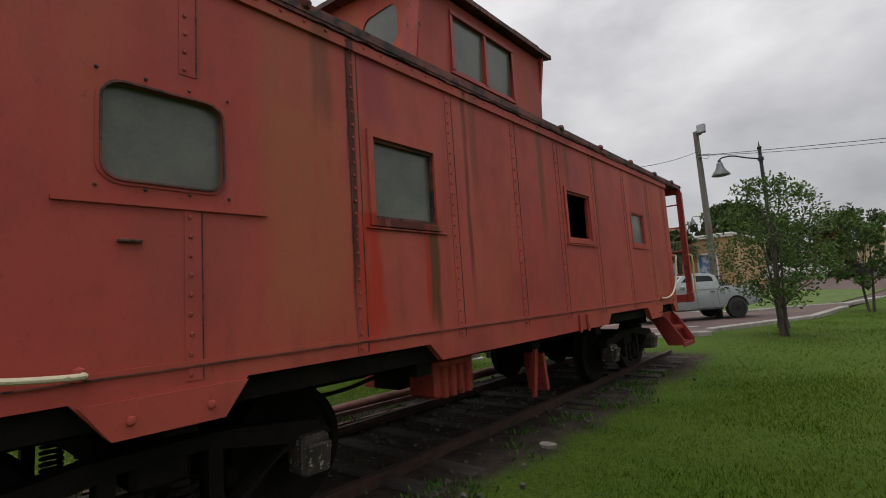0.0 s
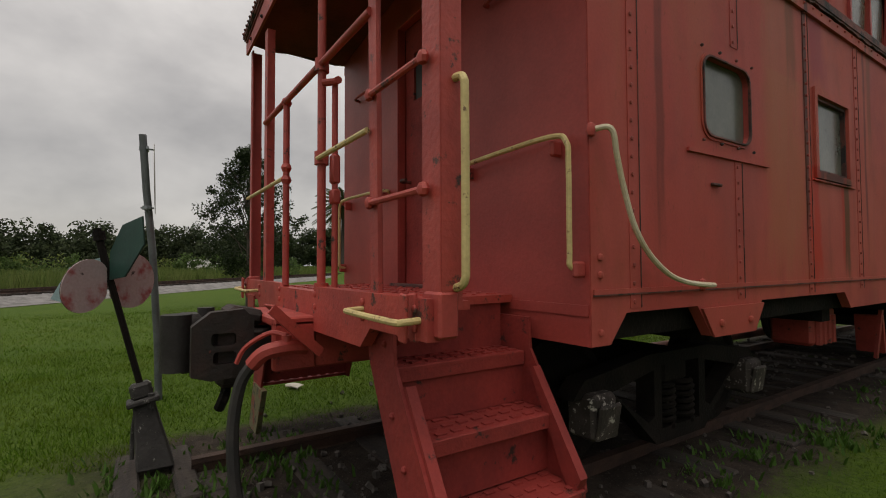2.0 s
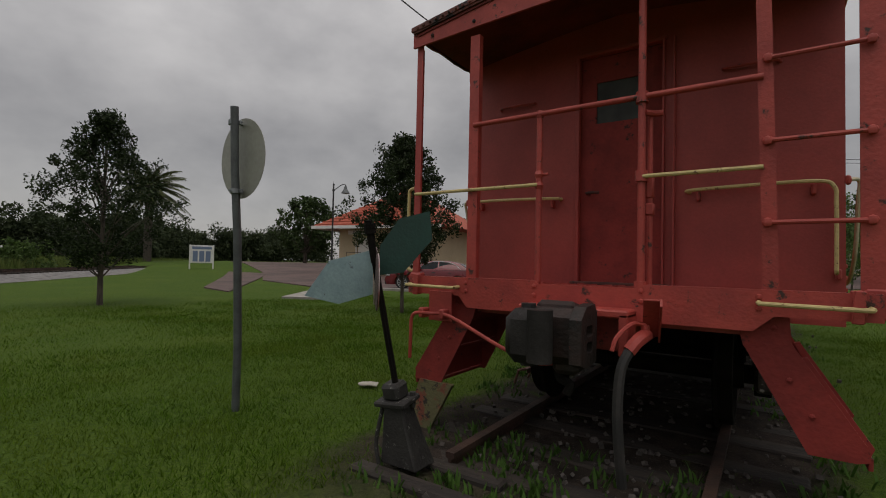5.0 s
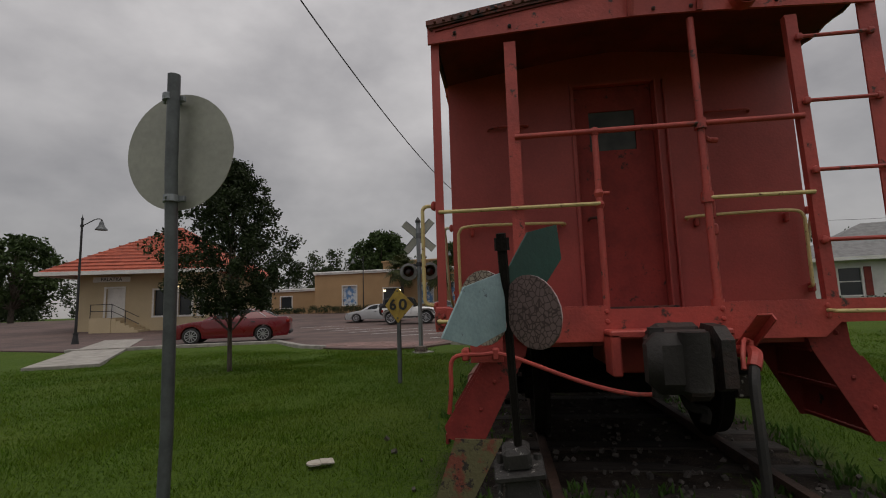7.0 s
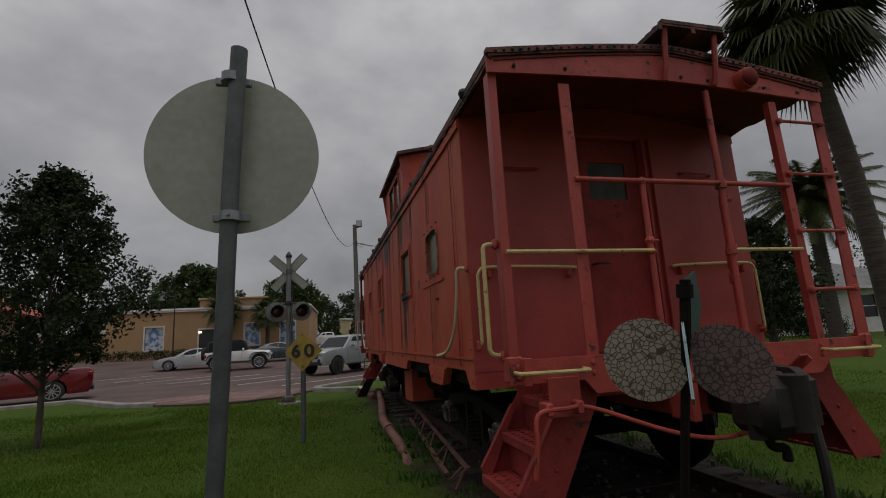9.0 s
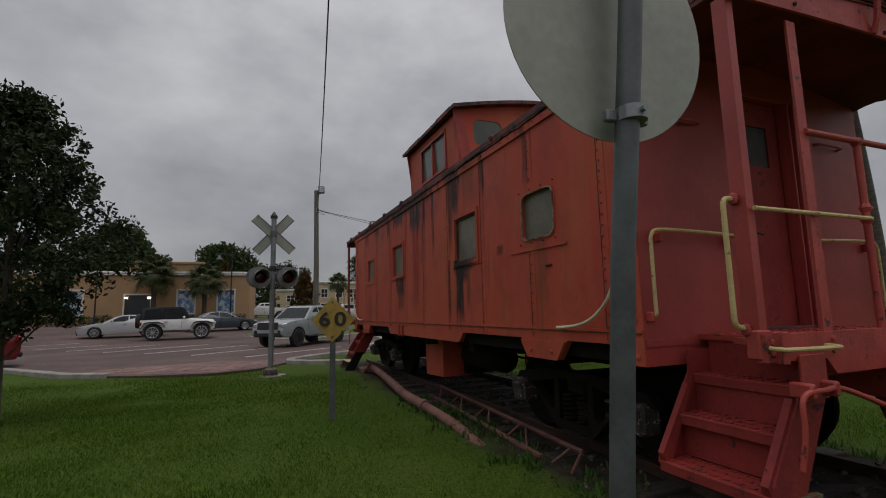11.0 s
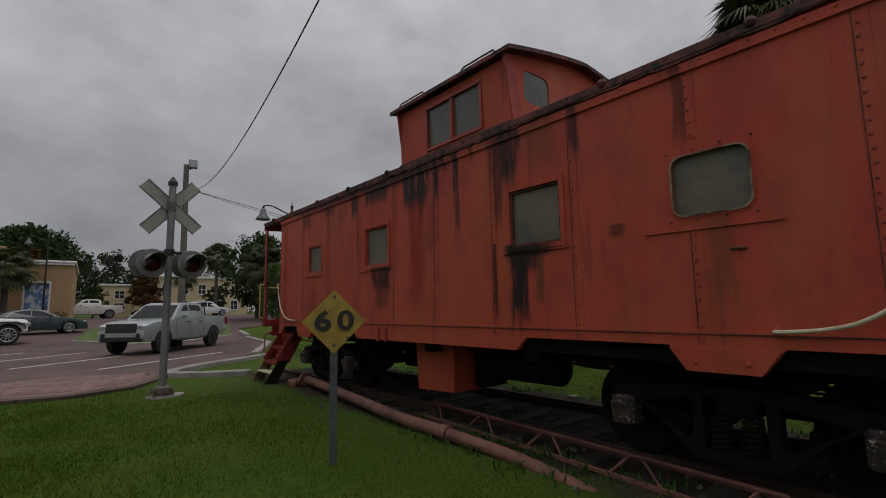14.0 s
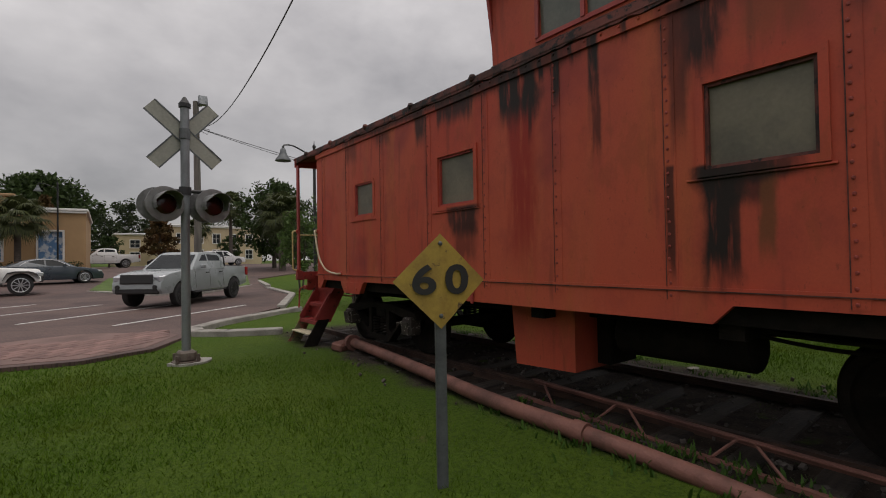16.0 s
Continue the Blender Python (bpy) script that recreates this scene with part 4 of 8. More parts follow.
for s in (-1, 1):
    bm = bmesh.new()
    lean = lambda u, v, w, s=s: (s * (1.315 + (v - 3.42) * 0.035 + w), u, v)
    plate(bm, rect(CY0, 3.42, CY1, 4.24), [rect(3.67, 3.58, 4.15, 4.10), rect(4.20, 3.58, 4.66, 4.10)], 0.03, lean)
    side = part("cupola_side", bm, M_SIDE_B if s < 0 else M_SIDE_A, caboose)
    for a, b in ((3.67, 4.15), (4.20, 4.66)):
        bm = bmesh.new()
        plate(bm, rect(a - 0.003, 3.577, b + 0.003, 4.103), (), 0.008, lambda u, v, w, s=s: (s * (1.315 + (v - 3.42) * 0.035 + 0.004 + w), u, v))
        part("cupola_pane", bm, M_WINDOW, side, "dusty sliding cupola pane")
    bm = bmesh.new()
    for y in (3.65, 4.175, 4.68):
        box(bm, (s * 1.365, y, 3.84), (0.03, 0.04, 0.53))
    for z in (3.56, 4.12):
        box(bm, (s * (1.355 + (z - 3.6) * 0.035), 4.165, z), (0.03, 1.07, 0.04))
    part("cupola_window_frame", bm, M_RED, side)
    bm = bmesh.new()
    y = CY0 - 0.02
    low_edge = []
    while y < CY1:
        low_edge.append((y, 3.41 + rng.uniform(-0.025, 0.02)))
        y += 0.07
    plate(bm, low_edge + [(CY1, 3.41), (CY1, 3.50), (CY0 - 0.02, 3.50)], (), 0.03, lambda u, v, w, s=s: (s * (1.345 + w), u, v))
    part("cupola_flashing", bm, M_ROOF, side, "rotted black flashing")
    for y in (CY0 - 0.012, CY1 - 0.025):
        bm = bmesh.new()
        plate(bm, [(-1.30, 3.40), (-1.43, 4.29), (-1.30, 4.27), (-1.16, 3.62), (-1.22, 3.40)], (), 0.035, lambda u, v, w, s=s, y0=y: (-s * u, y0 + w, v))
        part("cupola_corner_flange", bm, M_RED_WORN, side)
    for y0 in (3.42, 4.75):
        bm = bmesh.new()
        tube(bm, smooth_line([(s * 1.40, y0 - 0.05, 4.30), (s * 1.40, y0 - 0.03, 4.37), (s * 1.38, y0 + 0.05, 4.395), (s * 1.38, y0 + 0.42, 4.395), (s * 1.40, y0 + 0.5, 4.37), (s * 1.40, y0 + 0.52, 4.30)], 3), 0.011, 6)
        part("cupola_grab_iron", bm, M_ROOF, side)
bm = bmesh.new()
cz = lambda x: 4.30 + 0.25 * (1 - (abs(x) / 1.47) ** 1.35)
cx = [-1.47 + 2.94 * k / 16 for k in range(17)]
plate(bm, [(x, cz(x)) for x in cx] + [(x, cz(x) - 0.05) for x in reversed(cx)], (), CY1 - CY0 + 0.24, lambda u, v, w: (u, CY0 - 0.12 + w, v))
part("cupola_roof", bm, M_ROOF, caboose, "dark overhanging cupola roof")
bm = bmesh.new()
rod(bm, (0.55, 7.6, 3.45), (0.55, 7.6, 3.86), 0.06, 12)
rod(bm, (0.55, 7.6, 3.84), (0.55, 7.6, 3.90), 0.085, 12)
part("stove_pipe", bm, M_IRON, caboose, smooth=True)

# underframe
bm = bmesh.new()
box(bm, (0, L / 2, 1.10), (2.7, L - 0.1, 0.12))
under = part("underframe", bm, M_IRON, caboose, "near-black steel underframe")
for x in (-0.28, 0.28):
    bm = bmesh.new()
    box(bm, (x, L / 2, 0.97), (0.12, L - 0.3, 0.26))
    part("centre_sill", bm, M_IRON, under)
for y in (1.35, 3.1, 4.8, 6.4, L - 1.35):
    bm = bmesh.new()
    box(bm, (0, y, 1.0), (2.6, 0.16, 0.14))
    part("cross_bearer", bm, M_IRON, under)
bm = bmesh.new()
plate(bm, [(4.50, 0.43), (5.24, 0.40), (5.30, 1.06), (4.50, 1.06)], (), 0.5, lambda u, v, w: (-1.13 + w, u, v))
part("battery_box", bm, M_SIDE_B, caboose, "red sheet-steel box under the floor")
bm = bmesh.new()
box(bm, (-0.55, 4.55, 0.78), (0.45, 0.40, 0.62), bev=0.01)
part("box_end_plate", bm, M_IRON, caboose)
bm = bmesh.new()
rod(bm, (-0.78, 3.12, 0.80), (-0.78, 4.18, 0.80), 0.185, 18)
for y in (3.12, 4.18):
    ball(bm, (-0.78, y, 0.80), 0.18, 14, (1, 0.35, 1))
part("air_tank", bm, M_IRON, caboose, "near-black air tank", smooth=True)
bm = bmesh.new()
box(bm, (0.9, 3.75, 0.82), (0.35, 0.55, 0.34), bev=0.03)
for k in range(4):
    rod(bm, (1.08, 3.58 + 0.11 * k, 0.66), (1.08, 3.58 + 0.11 * k, 0.92), 0.035, 8)
part("brake_valve", bm, M_RED_WORN, caboose, "dusty red brake valve")
bm = bmesh.new()
box(bm, (1.15, 5.0, 0.70), (0.03, 0.06, 0.62), rot=(0, 6, 0))
box(bm, (1.0, 5.28, 0.62), (0.25, 0.05, 0.42), rot=(8, 0, 0))
part("hanger", bm, M_RED_WORN, caboose)
bm = bmesh.new()
for x, z in ((-0.9, 0.92), (-1.05, 1.0), (0.75, 0.9)):
    tube(bm, smooth_line([(x, 1.6, z), (x + 0.03, 2.6, z - 0.05), (x, 3.6, z + 0.03), (x + 0.04, 6.0, z), (x, 7.8, z + 0.02)], 6), 0.016, 6)
part("brake_piping", bm, M_IRON, caboose)
for y in (5.55, 5.75):
    for s in (-1, 1):
        bm = bmesh.new()
        box(bm, (s * (W + 0.02), y, 1.13), (0.03, 0.035, 0.20), bev=0.006)
        part("jack_lug", bm, M_RED_WORN, caboose)

# trucks
def wheel_mesh():
    bm = bmesh.new()
    section = [(-0.075, 0.10), (-0.075, 0.44), (-0.06, 0.45), (-0.048, 0.44), (-0.04, 0.42), (0.055, 0.412), (0.06, 0.40), (0.06, 0.355), (0.03, 0.335), (0.01, 0.20), (0.04, 0.13), (0.12, 0.115), (0.12, 0.03)]
    rings = [[bm.verts.new((x, r * math.cos(2 * math.pi * k / 36), r * math.sin(2 * math.pi * k / 36))) for k in range(36)] for x, r in section]
    for ra, rb in zip(rings, rings[1:]):
        for k in range(36):
            bm.faces.new((ra[k], ra[(k + 1) % 36], rb[(k + 1) % 36], rb[k]))
    bm.faces.new(rings[0][::-1])
    bm.faces.new(rings[-1])
    bmesh.ops.recalc_face_normals(bm, faces=bm.faces[:])
    me = bpy.data.meshes.new("wheel")
    bm.to_mesh(me)
    bm.free()
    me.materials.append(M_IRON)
    me.shade_smooth()
    me.set_sharp_from_angle(angle=radians(35))
    return me

wheel_me = wheel_mesh()
for cy in (1.36, L - 1.36):
    truck = new("truck")
    truck.parent, truck.location = caboose, (0, cy, 0)
    tagged(truck, "near-black cast-iron four-wheel truck")
    for y in (-0.87, 0.87):
        for s in (-1, 1):
            w = new("wheel", wheel_me)
            w.parent, w.matrix_basis = truck, pose(s * 0.75, y, 0.565, 0, 0, 0 if s > 0 else 180)
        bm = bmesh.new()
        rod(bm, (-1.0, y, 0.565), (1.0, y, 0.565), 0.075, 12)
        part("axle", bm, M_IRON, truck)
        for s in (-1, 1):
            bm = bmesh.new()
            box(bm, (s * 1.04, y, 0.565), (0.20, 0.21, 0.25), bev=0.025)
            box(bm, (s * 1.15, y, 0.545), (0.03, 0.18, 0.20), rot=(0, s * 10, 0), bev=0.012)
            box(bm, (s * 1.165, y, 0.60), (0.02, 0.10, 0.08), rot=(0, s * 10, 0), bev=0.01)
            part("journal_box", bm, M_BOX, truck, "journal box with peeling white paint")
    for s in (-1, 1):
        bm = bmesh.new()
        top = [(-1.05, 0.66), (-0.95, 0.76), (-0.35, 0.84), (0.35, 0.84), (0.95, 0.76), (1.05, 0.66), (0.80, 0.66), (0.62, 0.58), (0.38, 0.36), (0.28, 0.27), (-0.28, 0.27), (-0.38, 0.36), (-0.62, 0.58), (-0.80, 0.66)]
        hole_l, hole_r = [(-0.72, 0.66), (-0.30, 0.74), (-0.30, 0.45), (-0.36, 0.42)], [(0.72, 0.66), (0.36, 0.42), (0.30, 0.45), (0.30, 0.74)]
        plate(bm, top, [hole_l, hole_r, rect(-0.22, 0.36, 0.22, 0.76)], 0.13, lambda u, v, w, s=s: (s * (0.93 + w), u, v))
        part("side_frame", bm, M_IRON, truck, "near-black cast side frame")
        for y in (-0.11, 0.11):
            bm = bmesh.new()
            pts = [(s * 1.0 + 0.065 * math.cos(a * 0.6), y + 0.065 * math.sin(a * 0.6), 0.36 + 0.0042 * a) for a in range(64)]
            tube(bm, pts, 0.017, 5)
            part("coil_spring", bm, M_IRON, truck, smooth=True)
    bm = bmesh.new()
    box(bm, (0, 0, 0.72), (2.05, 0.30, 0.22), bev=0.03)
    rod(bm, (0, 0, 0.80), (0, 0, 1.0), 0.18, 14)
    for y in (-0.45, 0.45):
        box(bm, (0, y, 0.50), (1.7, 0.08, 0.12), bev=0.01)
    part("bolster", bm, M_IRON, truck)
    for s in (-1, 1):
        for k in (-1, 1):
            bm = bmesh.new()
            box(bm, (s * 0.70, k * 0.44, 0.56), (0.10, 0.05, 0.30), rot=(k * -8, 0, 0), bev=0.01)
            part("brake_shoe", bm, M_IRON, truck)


# ---- ground ----
def ground_z(x, y):
    t = min(1.0, max(0.0, (y + 0.5 * max(0.0, -x - 12) - 24) / 30))
    rise = 0.9 * t * t * (3 - 2 * t)
    q = min(1.0, max(0.0, (x - 2.5) / 14))
    w = min(1.0, max(0.0, (y - 14) / 25))
    return rise + 0.5 * q * q * (3 - 2 * q) * w * (1 - t)


def ground_material():
    m = bpy.data.materials.new("lawn_and_dirt")
    m.use_nodes = True
    n, l = m.node_tree.nodes, m.node_tree.links
    b = n["Principled BSDF"]
    co, sep = n.new("ShaderNodeTexCoord"), n.new("ShaderNodeSeparateXYZ")
    l.new(co.outputs["Object"], sep.inputs[0])

    def tex(scale, detail=6, rough=0.6):
        t = n.new("ShaderNodeTexNoise")
        t.inputs["Scale"].default_value, t.inputs["Detail"].default_value, t.inputs["Roughness"].default_value = scale, detail, rough
        l.new(co.outputs["Object"], t.inputs["Vector"])
        return t.outputs["Fac"]

    def ramp(v, lo, hi):
        r = n.new("ShaderNodeMapRange")
        r.interpolation_type = "SMOOTHSTEP"
        r.inputs["From Min"].default_value, r.inputs["From Max"].default_value = lo, hi
        l.new(v, r.inputs["Value"])
        return r.outputs["Result"]

    def op(kind, a, c):
        q = n.new("ShaderNodeMath")
        q.operation = kind
        for i, v in enumerate((a, c)):
            if isinstance(v, (int, float)):
                q.inputs[i].default_value = v
            else:
                l.new(v, q.inputs[i])
        return q.outputs[0]

    def mixed(f, a, c):
        q = n.new("ShaderNodeMix")
        q.data_type = "RGBA"
        l.new(f, q.inputs["Factor"])
        for k, v in (("A", a), ("B", c)):
            if isinstance(v, tuple):
                q.inputs[k].default_value = (*v, 1)
            else:
                l.new(v, q.inputs[k])
        return q.outputs["Result"]

    lawn = mixed(ramp(tex(0.35), 0.35, 0.7), (0.055, 0.098, 0.010), (0.074, 0.113, 0.013))
    lawn = mixed(ramp(tex(28, 5), 0.42, 0.72), lawn, (0.026, 0.054, 0.007))
    lawn = mixed(ramp(tex(1.7, 7), 0.66, 0.76), lawn, (0.09, 0.085, 0.03))
    soil = mixed(ramp(tex(6, 8), 0.38, 0.66), (0.050, 0.038, 0.030), (0.024, 0.019, 0.016))
    soil = mixed(ramp(tex(45, 4), 0.60, 0.70), soil, (0.10, 0.085, 0.07))
    wob = op("MULTIPLY", op("SUBTRACT", tex(1.1, 7), 0.5), 1.1)
    across = op("ADD", op("ABSOLUTE", op("SUBTRACT", sep.outputs["X"], 0.0), 0), wob)
    bed = op("MULTIPLY", ramp(across, 1.75, 1.35), op("MULTIPLY", ramp(op("ADD", sep.outputs["Y"], wob), -3.0, -1.2), ramp(sep.outputs["Y"], 12.4, 11.0)))
    weeds = ramp(tex(2.3, 6), 0.60, 0.70)
    bed = op("MULTIPLY", bed, op("SUBTRACT", 1.0, op("MULTIPLY", weeds, 0.7)))
    l.new(mixed(bed, lawn, soil), b.inputs["Base Color"])
    b.inputs["Roughness"].default_value = 0.95
    b.inputs["Specular IOR Level"].default_value = 0.15
    bp = n.new("ShaderNodeBump")
    bp.inputs["Strength"].default_value, bp.inputs["Distance"].default_value = 0.8, 0.03
    l.new(tex(40, 6), bp.inputs["Height"])
    l.new(bp.outputs["Normal"], b.inputs["Normal"])
    return m


M_GROUND = ground_material()
axis = [-420, -250, -160, -110, -80, -60, -48, -40, -34, -29, -25, -22, -19.5] + [-17.5 + 0.5 * k for k in range(60)] + [13, 15, 17.5, 20, 23, 27, 32, 38, 46, 60, 80, 110, 160, 250, 420]
gv, gf = [], []
yaxis = [-420, -250, -150, -90, -55, -35, -22, -14] + [-9 + 0.5 * k for k in range(70)] + [27, 29, 31, 34, 37, 40, 44, 48, 52, 56, 62, 70, 80, 100, 150, 250, 420]
for j, y in enumerate(yaxis):
    for i, x in enumerate(axis):
        bump = 0.0
        if -18 < x < 12 and -9 < y < 26:
            bump = 0.035 * (noise.noise((x * 0.7, y * 0.7, 0.3))) + 0.012 * noise.noise((x * 2.1, y * 2.1, 4))
            if abs(x) < 2.2 and -2 < y < 12:
                bump += 0.03 * max(0, 1 - (abs(x) / 2.2) ** 2)
        gv.append((x, y, ground_z(x, y) + bump))
nx = len(axis)
for j in range(len(yaxis) - 1):
    for i in range(nx - 1):
        gf.append((j * nx + i, j * nx + i + 1, (j + 1) * nx + i + 1, (j + 1) * nx + i))
ground = raw_mesh("ground", gv, gf, M_GROUND, smooth=True)
tagged(ground, "green mown lawn with a strip of bare dirt along the track", "ground", kind="structure")


def fast_mesh(name, verts, loops, size, material, parent=None):
    """A mesh from numpy arrays: verts (n, 3) and faces of one size (m, size)."""
    me = bpy.data.meshes.new(name)
    me.vertices.add(len(verts))
    me.vertices.foreach_set("co", np.ascontiguousarray(verts, np.float32).ravel())
    m = len(loops)
    me.loops.add(m * size)
    me.loops.foreach_set("vertex_index", np.ascontiguousarray(loops, np.int32).ravel())
    me.polygons.add(m)
    me.polygons.foreach_set("loop_start", np.arange(m, dtype=np.int32) * size)
    me.update(calc_edges=True)
    me.validate()
    me.materials.append(material)
    ob = new(name, me)
    ob.parent = parent
    return ob


def leaf_material(name, light, dark, tip=None, rough=0.5, trans=0.25):
    m = bpy.data.materials.new(name)
    m.use_nodes = True
    n, l = m.node_tree.nodes, m.node_tree.links
    b = n["Principled BSDF"]
    geo, co, nz = n.new("ShaderNodeNewGeometry"), n.new("ShaderNodeTexCoord"), n.new("ShaderNodeTexNoise")
    nz.inputs["Scale"].default_value = 0.9
    l.new(co.outputs["Object"], nz.inputs["Vector"])
    mix, mix2 = n.new("ShaderNodeMix"), n.new("ShaderNodeMix")
    mix.data_type = mix2.data_type = "RGBA"
    mix.inputs["A"].default_value, mix.inputs["B"].default_value = (*light, 1), (*dark, 1)
    l.new(geo.outputs["Random Per Island"], mix.inputs["Factor"])
    r = n.new("ShaderNodeMapRange")
    r.inputs["From Min"].default_value, r.inputs["From Max"].default_value, r.inputs["To Max"].default_value = 0.4, 0.7, 0.6
    l.new(nz.outputs["Fac"], r.inputs["Value"])
    l.new(r.outputs["Result"], mix2.inputs["Factor"])
    l.new(mix.outputs["Result"], mix2.inputs["A"])
    mix2.inputs["B"].default_value = (*(tip or dark), 1)
    l.new(mix2.outputs["Result"], b.inputs["Base Color"])
    b.inputs["Roughness"].default_value = rough
    b.inputs["Specular IOR Level"].default_value = 0.14
    b.inputs["Transmission Weight"].default_value = 0.0
    tr, add = n.new("ShaderNodeBsdfTranslucent"), n.new("ShaderNodeMixShader")
    l.new(mix2.outputs["Result"], tr.inputs["Color"])
    add.inputs["Fac"].default_value = trans
    out = n["Material Output"]
    l.new(b.outputs[0], add.inputs[1])
    l.new(tr.outputs[0], add.inputs[2])
    l.new(add.outputs[0], out.inputs["Surface"])
    return m


M_BLADE = leaf_material("grass_blades", (0.080, 0.155, 0.006), (0.032, 0.076, 0.004), (0.105, 0.14, 0.014), 0.7, 0.3)
M_WEED = leaf_material("weed_leaves", (0.08, 0.16, 0.03), (0.04, 0.09, 0.015), None, 0.5, 0.3)
M_LEAF_OAK = leaf_material("dark_oak_leaves", (0.040, 0.060, 0.022), (0.012, 0.020, 0.008), (0.028, 0.043, 0.017), 0.5, 0.2)
M_LEAF_MYRTLE = leaf_material("fresh_green_leaves", (0.105, 0.165, 0.045), (0.045, 0.085, 0.022), (0.08, 0.12, 0.04), 0.45, 0.3)
M_LEAF_FAR = leaf_material("far_wood_leaves", (0.052, 0.072, 0.034), (0.020, 0.030, 0.016), (0.070, 0.085, 0.036), 0.7, 0.2)
M_LEAF_MID = leaf_material("broad_green_leaves", (0.060, 0.095, 0.030), (0.024, 0.042, 0.014), (0.045, 0.07, 0.022), 0.5, 0.25)
M_LEAF_RUST = leaf_material("rust_brown_leaves", (0.13, 0.065, 0.025), (0.06, 0.035, 0.016), (0.06, 0.06, 0.02), 0.6, 0.2)
M_PALM = leaf_material("palm_leaflets", (0.085, 0.10, 0.035), (0.030, 0.040, 0.018), (0.06, 0.07, 0.025), 0.4, 0.2)
M_FIELD = leaf_material("tall_field_grass", (0.14, 0.19, 0.05), (0.07, 0.11, 0.025), (0.16, 0.17, 0.06), 0.7, 0.3)
M_BARK = noisy("grey_brown_bark", (0.10, 0.08, 0.062), (0.05, 0.04, 0.032), 7, (0.8, 0.95), 0, 0.8, 40, stretch=(2, 2, 0.5))
M_PALMBARK = noisy("ringed_palm_bark", (0.105, 0.085, 0.07), (0.05, 0.04, 0.034), 6, (0.8, 0.95), 0, 0.9, 30, stretch=(0.6, 0.6, 5))

# lawn blades
rs = np.random.RandomState(3)

def in_lot(x, y):
    """Inside the paved lot."""
    inside = np.zeros(len(x), bool)
    k = len(LOT) - 1
    for i in range(len(LOT)):
        (xi, yi), (xk, yk) = LOT[i], LOT[k]
        hit = ((yi > y) != (yk > y)) & (x < (xk - xi) * (y - yi) / (yk - yi + 1e-9) + xi)
        inside ^= hit
        k = i
    return inside


LOT = [(-17.6, 12.4), (-10.4, 15.0), (-9.2, 13.5), (-8.1, 12.2), (-6.3, 11.2), (-4.7, 10.8), (-3.7, 11.2), (-2.9, 12.5), (-2.3, 14.0), (0.4, 16.6), (2.6, 21.5), (3.4, 27), (5.0, 34), (30, 52), (34, 78), (-70, 78), (-70, 40), (-36, 22), (-26, 15)]


def blades(name, n, x0, x1, y0, y1, h, wide, label):
    x, y = rs.uniform(x0, x1, n), rs.uniform(y0, y1, n)
    bare = np.array([noise.noise((a * 1.1, b * 1.1, 7.7)) for a, b in zip(x, y)])
    bed = (np.abs(x) < 1.35 + 0.55 * bare) & (y > -2.4 + 0.8 * bare) & (y < 11.6)
    edge = np.minimum(np.minimum(x - x0, x1 - x), np.minimum(y - y0, y1 - y))
    keep = ~in_lot(x, y) & (~bed | (bare > 0.34)) & (rs.uniform(0, 1, n) < np.clip(edge / 1.6, 0, 1))
    x, y = x[keep], y[keep]
    n = len(x)
    z = np.array([ground_z(a, b) for a, b in zip(x, y)]) + 0.035 * np.array([noise.noise((a * 0.7, b * 0.7, 0.3)) for a, b in zip(x, y)]) - 0.01
    a = rs.uniform(0, 2 * np.pi, n)
    hh = h * rs.uniform(0.45, 1.25, n) * (1 + 0.5 * np.array([noise.noise((p * 0.8, q * 0.8, 2.2)) for p, q in zip(x, y)]))
    lean = rs.normal(0, 0.55, (n, 2)) * hh[:, None]
    dx, dy = np.cos(a) * wide / 2, np.sin(a) * wide / 2
    v = np.empty((n, 3, 3))
    v[:, 0] = np.stack([x - dx, y - dy, z], 1)
    v[:, 1] = np.stack([x + dx, y + dy, z], 1)
    v[:, 2] = np.stack([x + lean[:, 0], y + lean[:, 1], z + hh], 1)
    ob = fast_mesh(name, v.reshape(-1, 3), np.arange(3 * n).reshape(-1, 3), 3, M_BLADE)
    return tagged(ob, label, "grass", kind="stuff")


blades("lawn_grass", 190000, 0.2, 7.5, -3.5, 10.5, 0.045, 0.008, "short green lawn grass beside the track")
blades("lawn_grass", 270000, -7.5, 2.2, -4.5, 10, 0.045, 0.008, "short green lawn grass beside the track")
blades("lawn_grass", 110000, -14, -3, 0, 12, 0.05, 0.014, "mown lawn grass by the parking lot")
blades("lawn_grass", 60000, -16, 0, -9, 3, 0.05, 0.014, "mown lawn grass by the parking lot")
blades("lawn_grass", 60000, 1.0, 12, 2, 24, 0.05, 0.016, "mown lawn grass under the small trees")


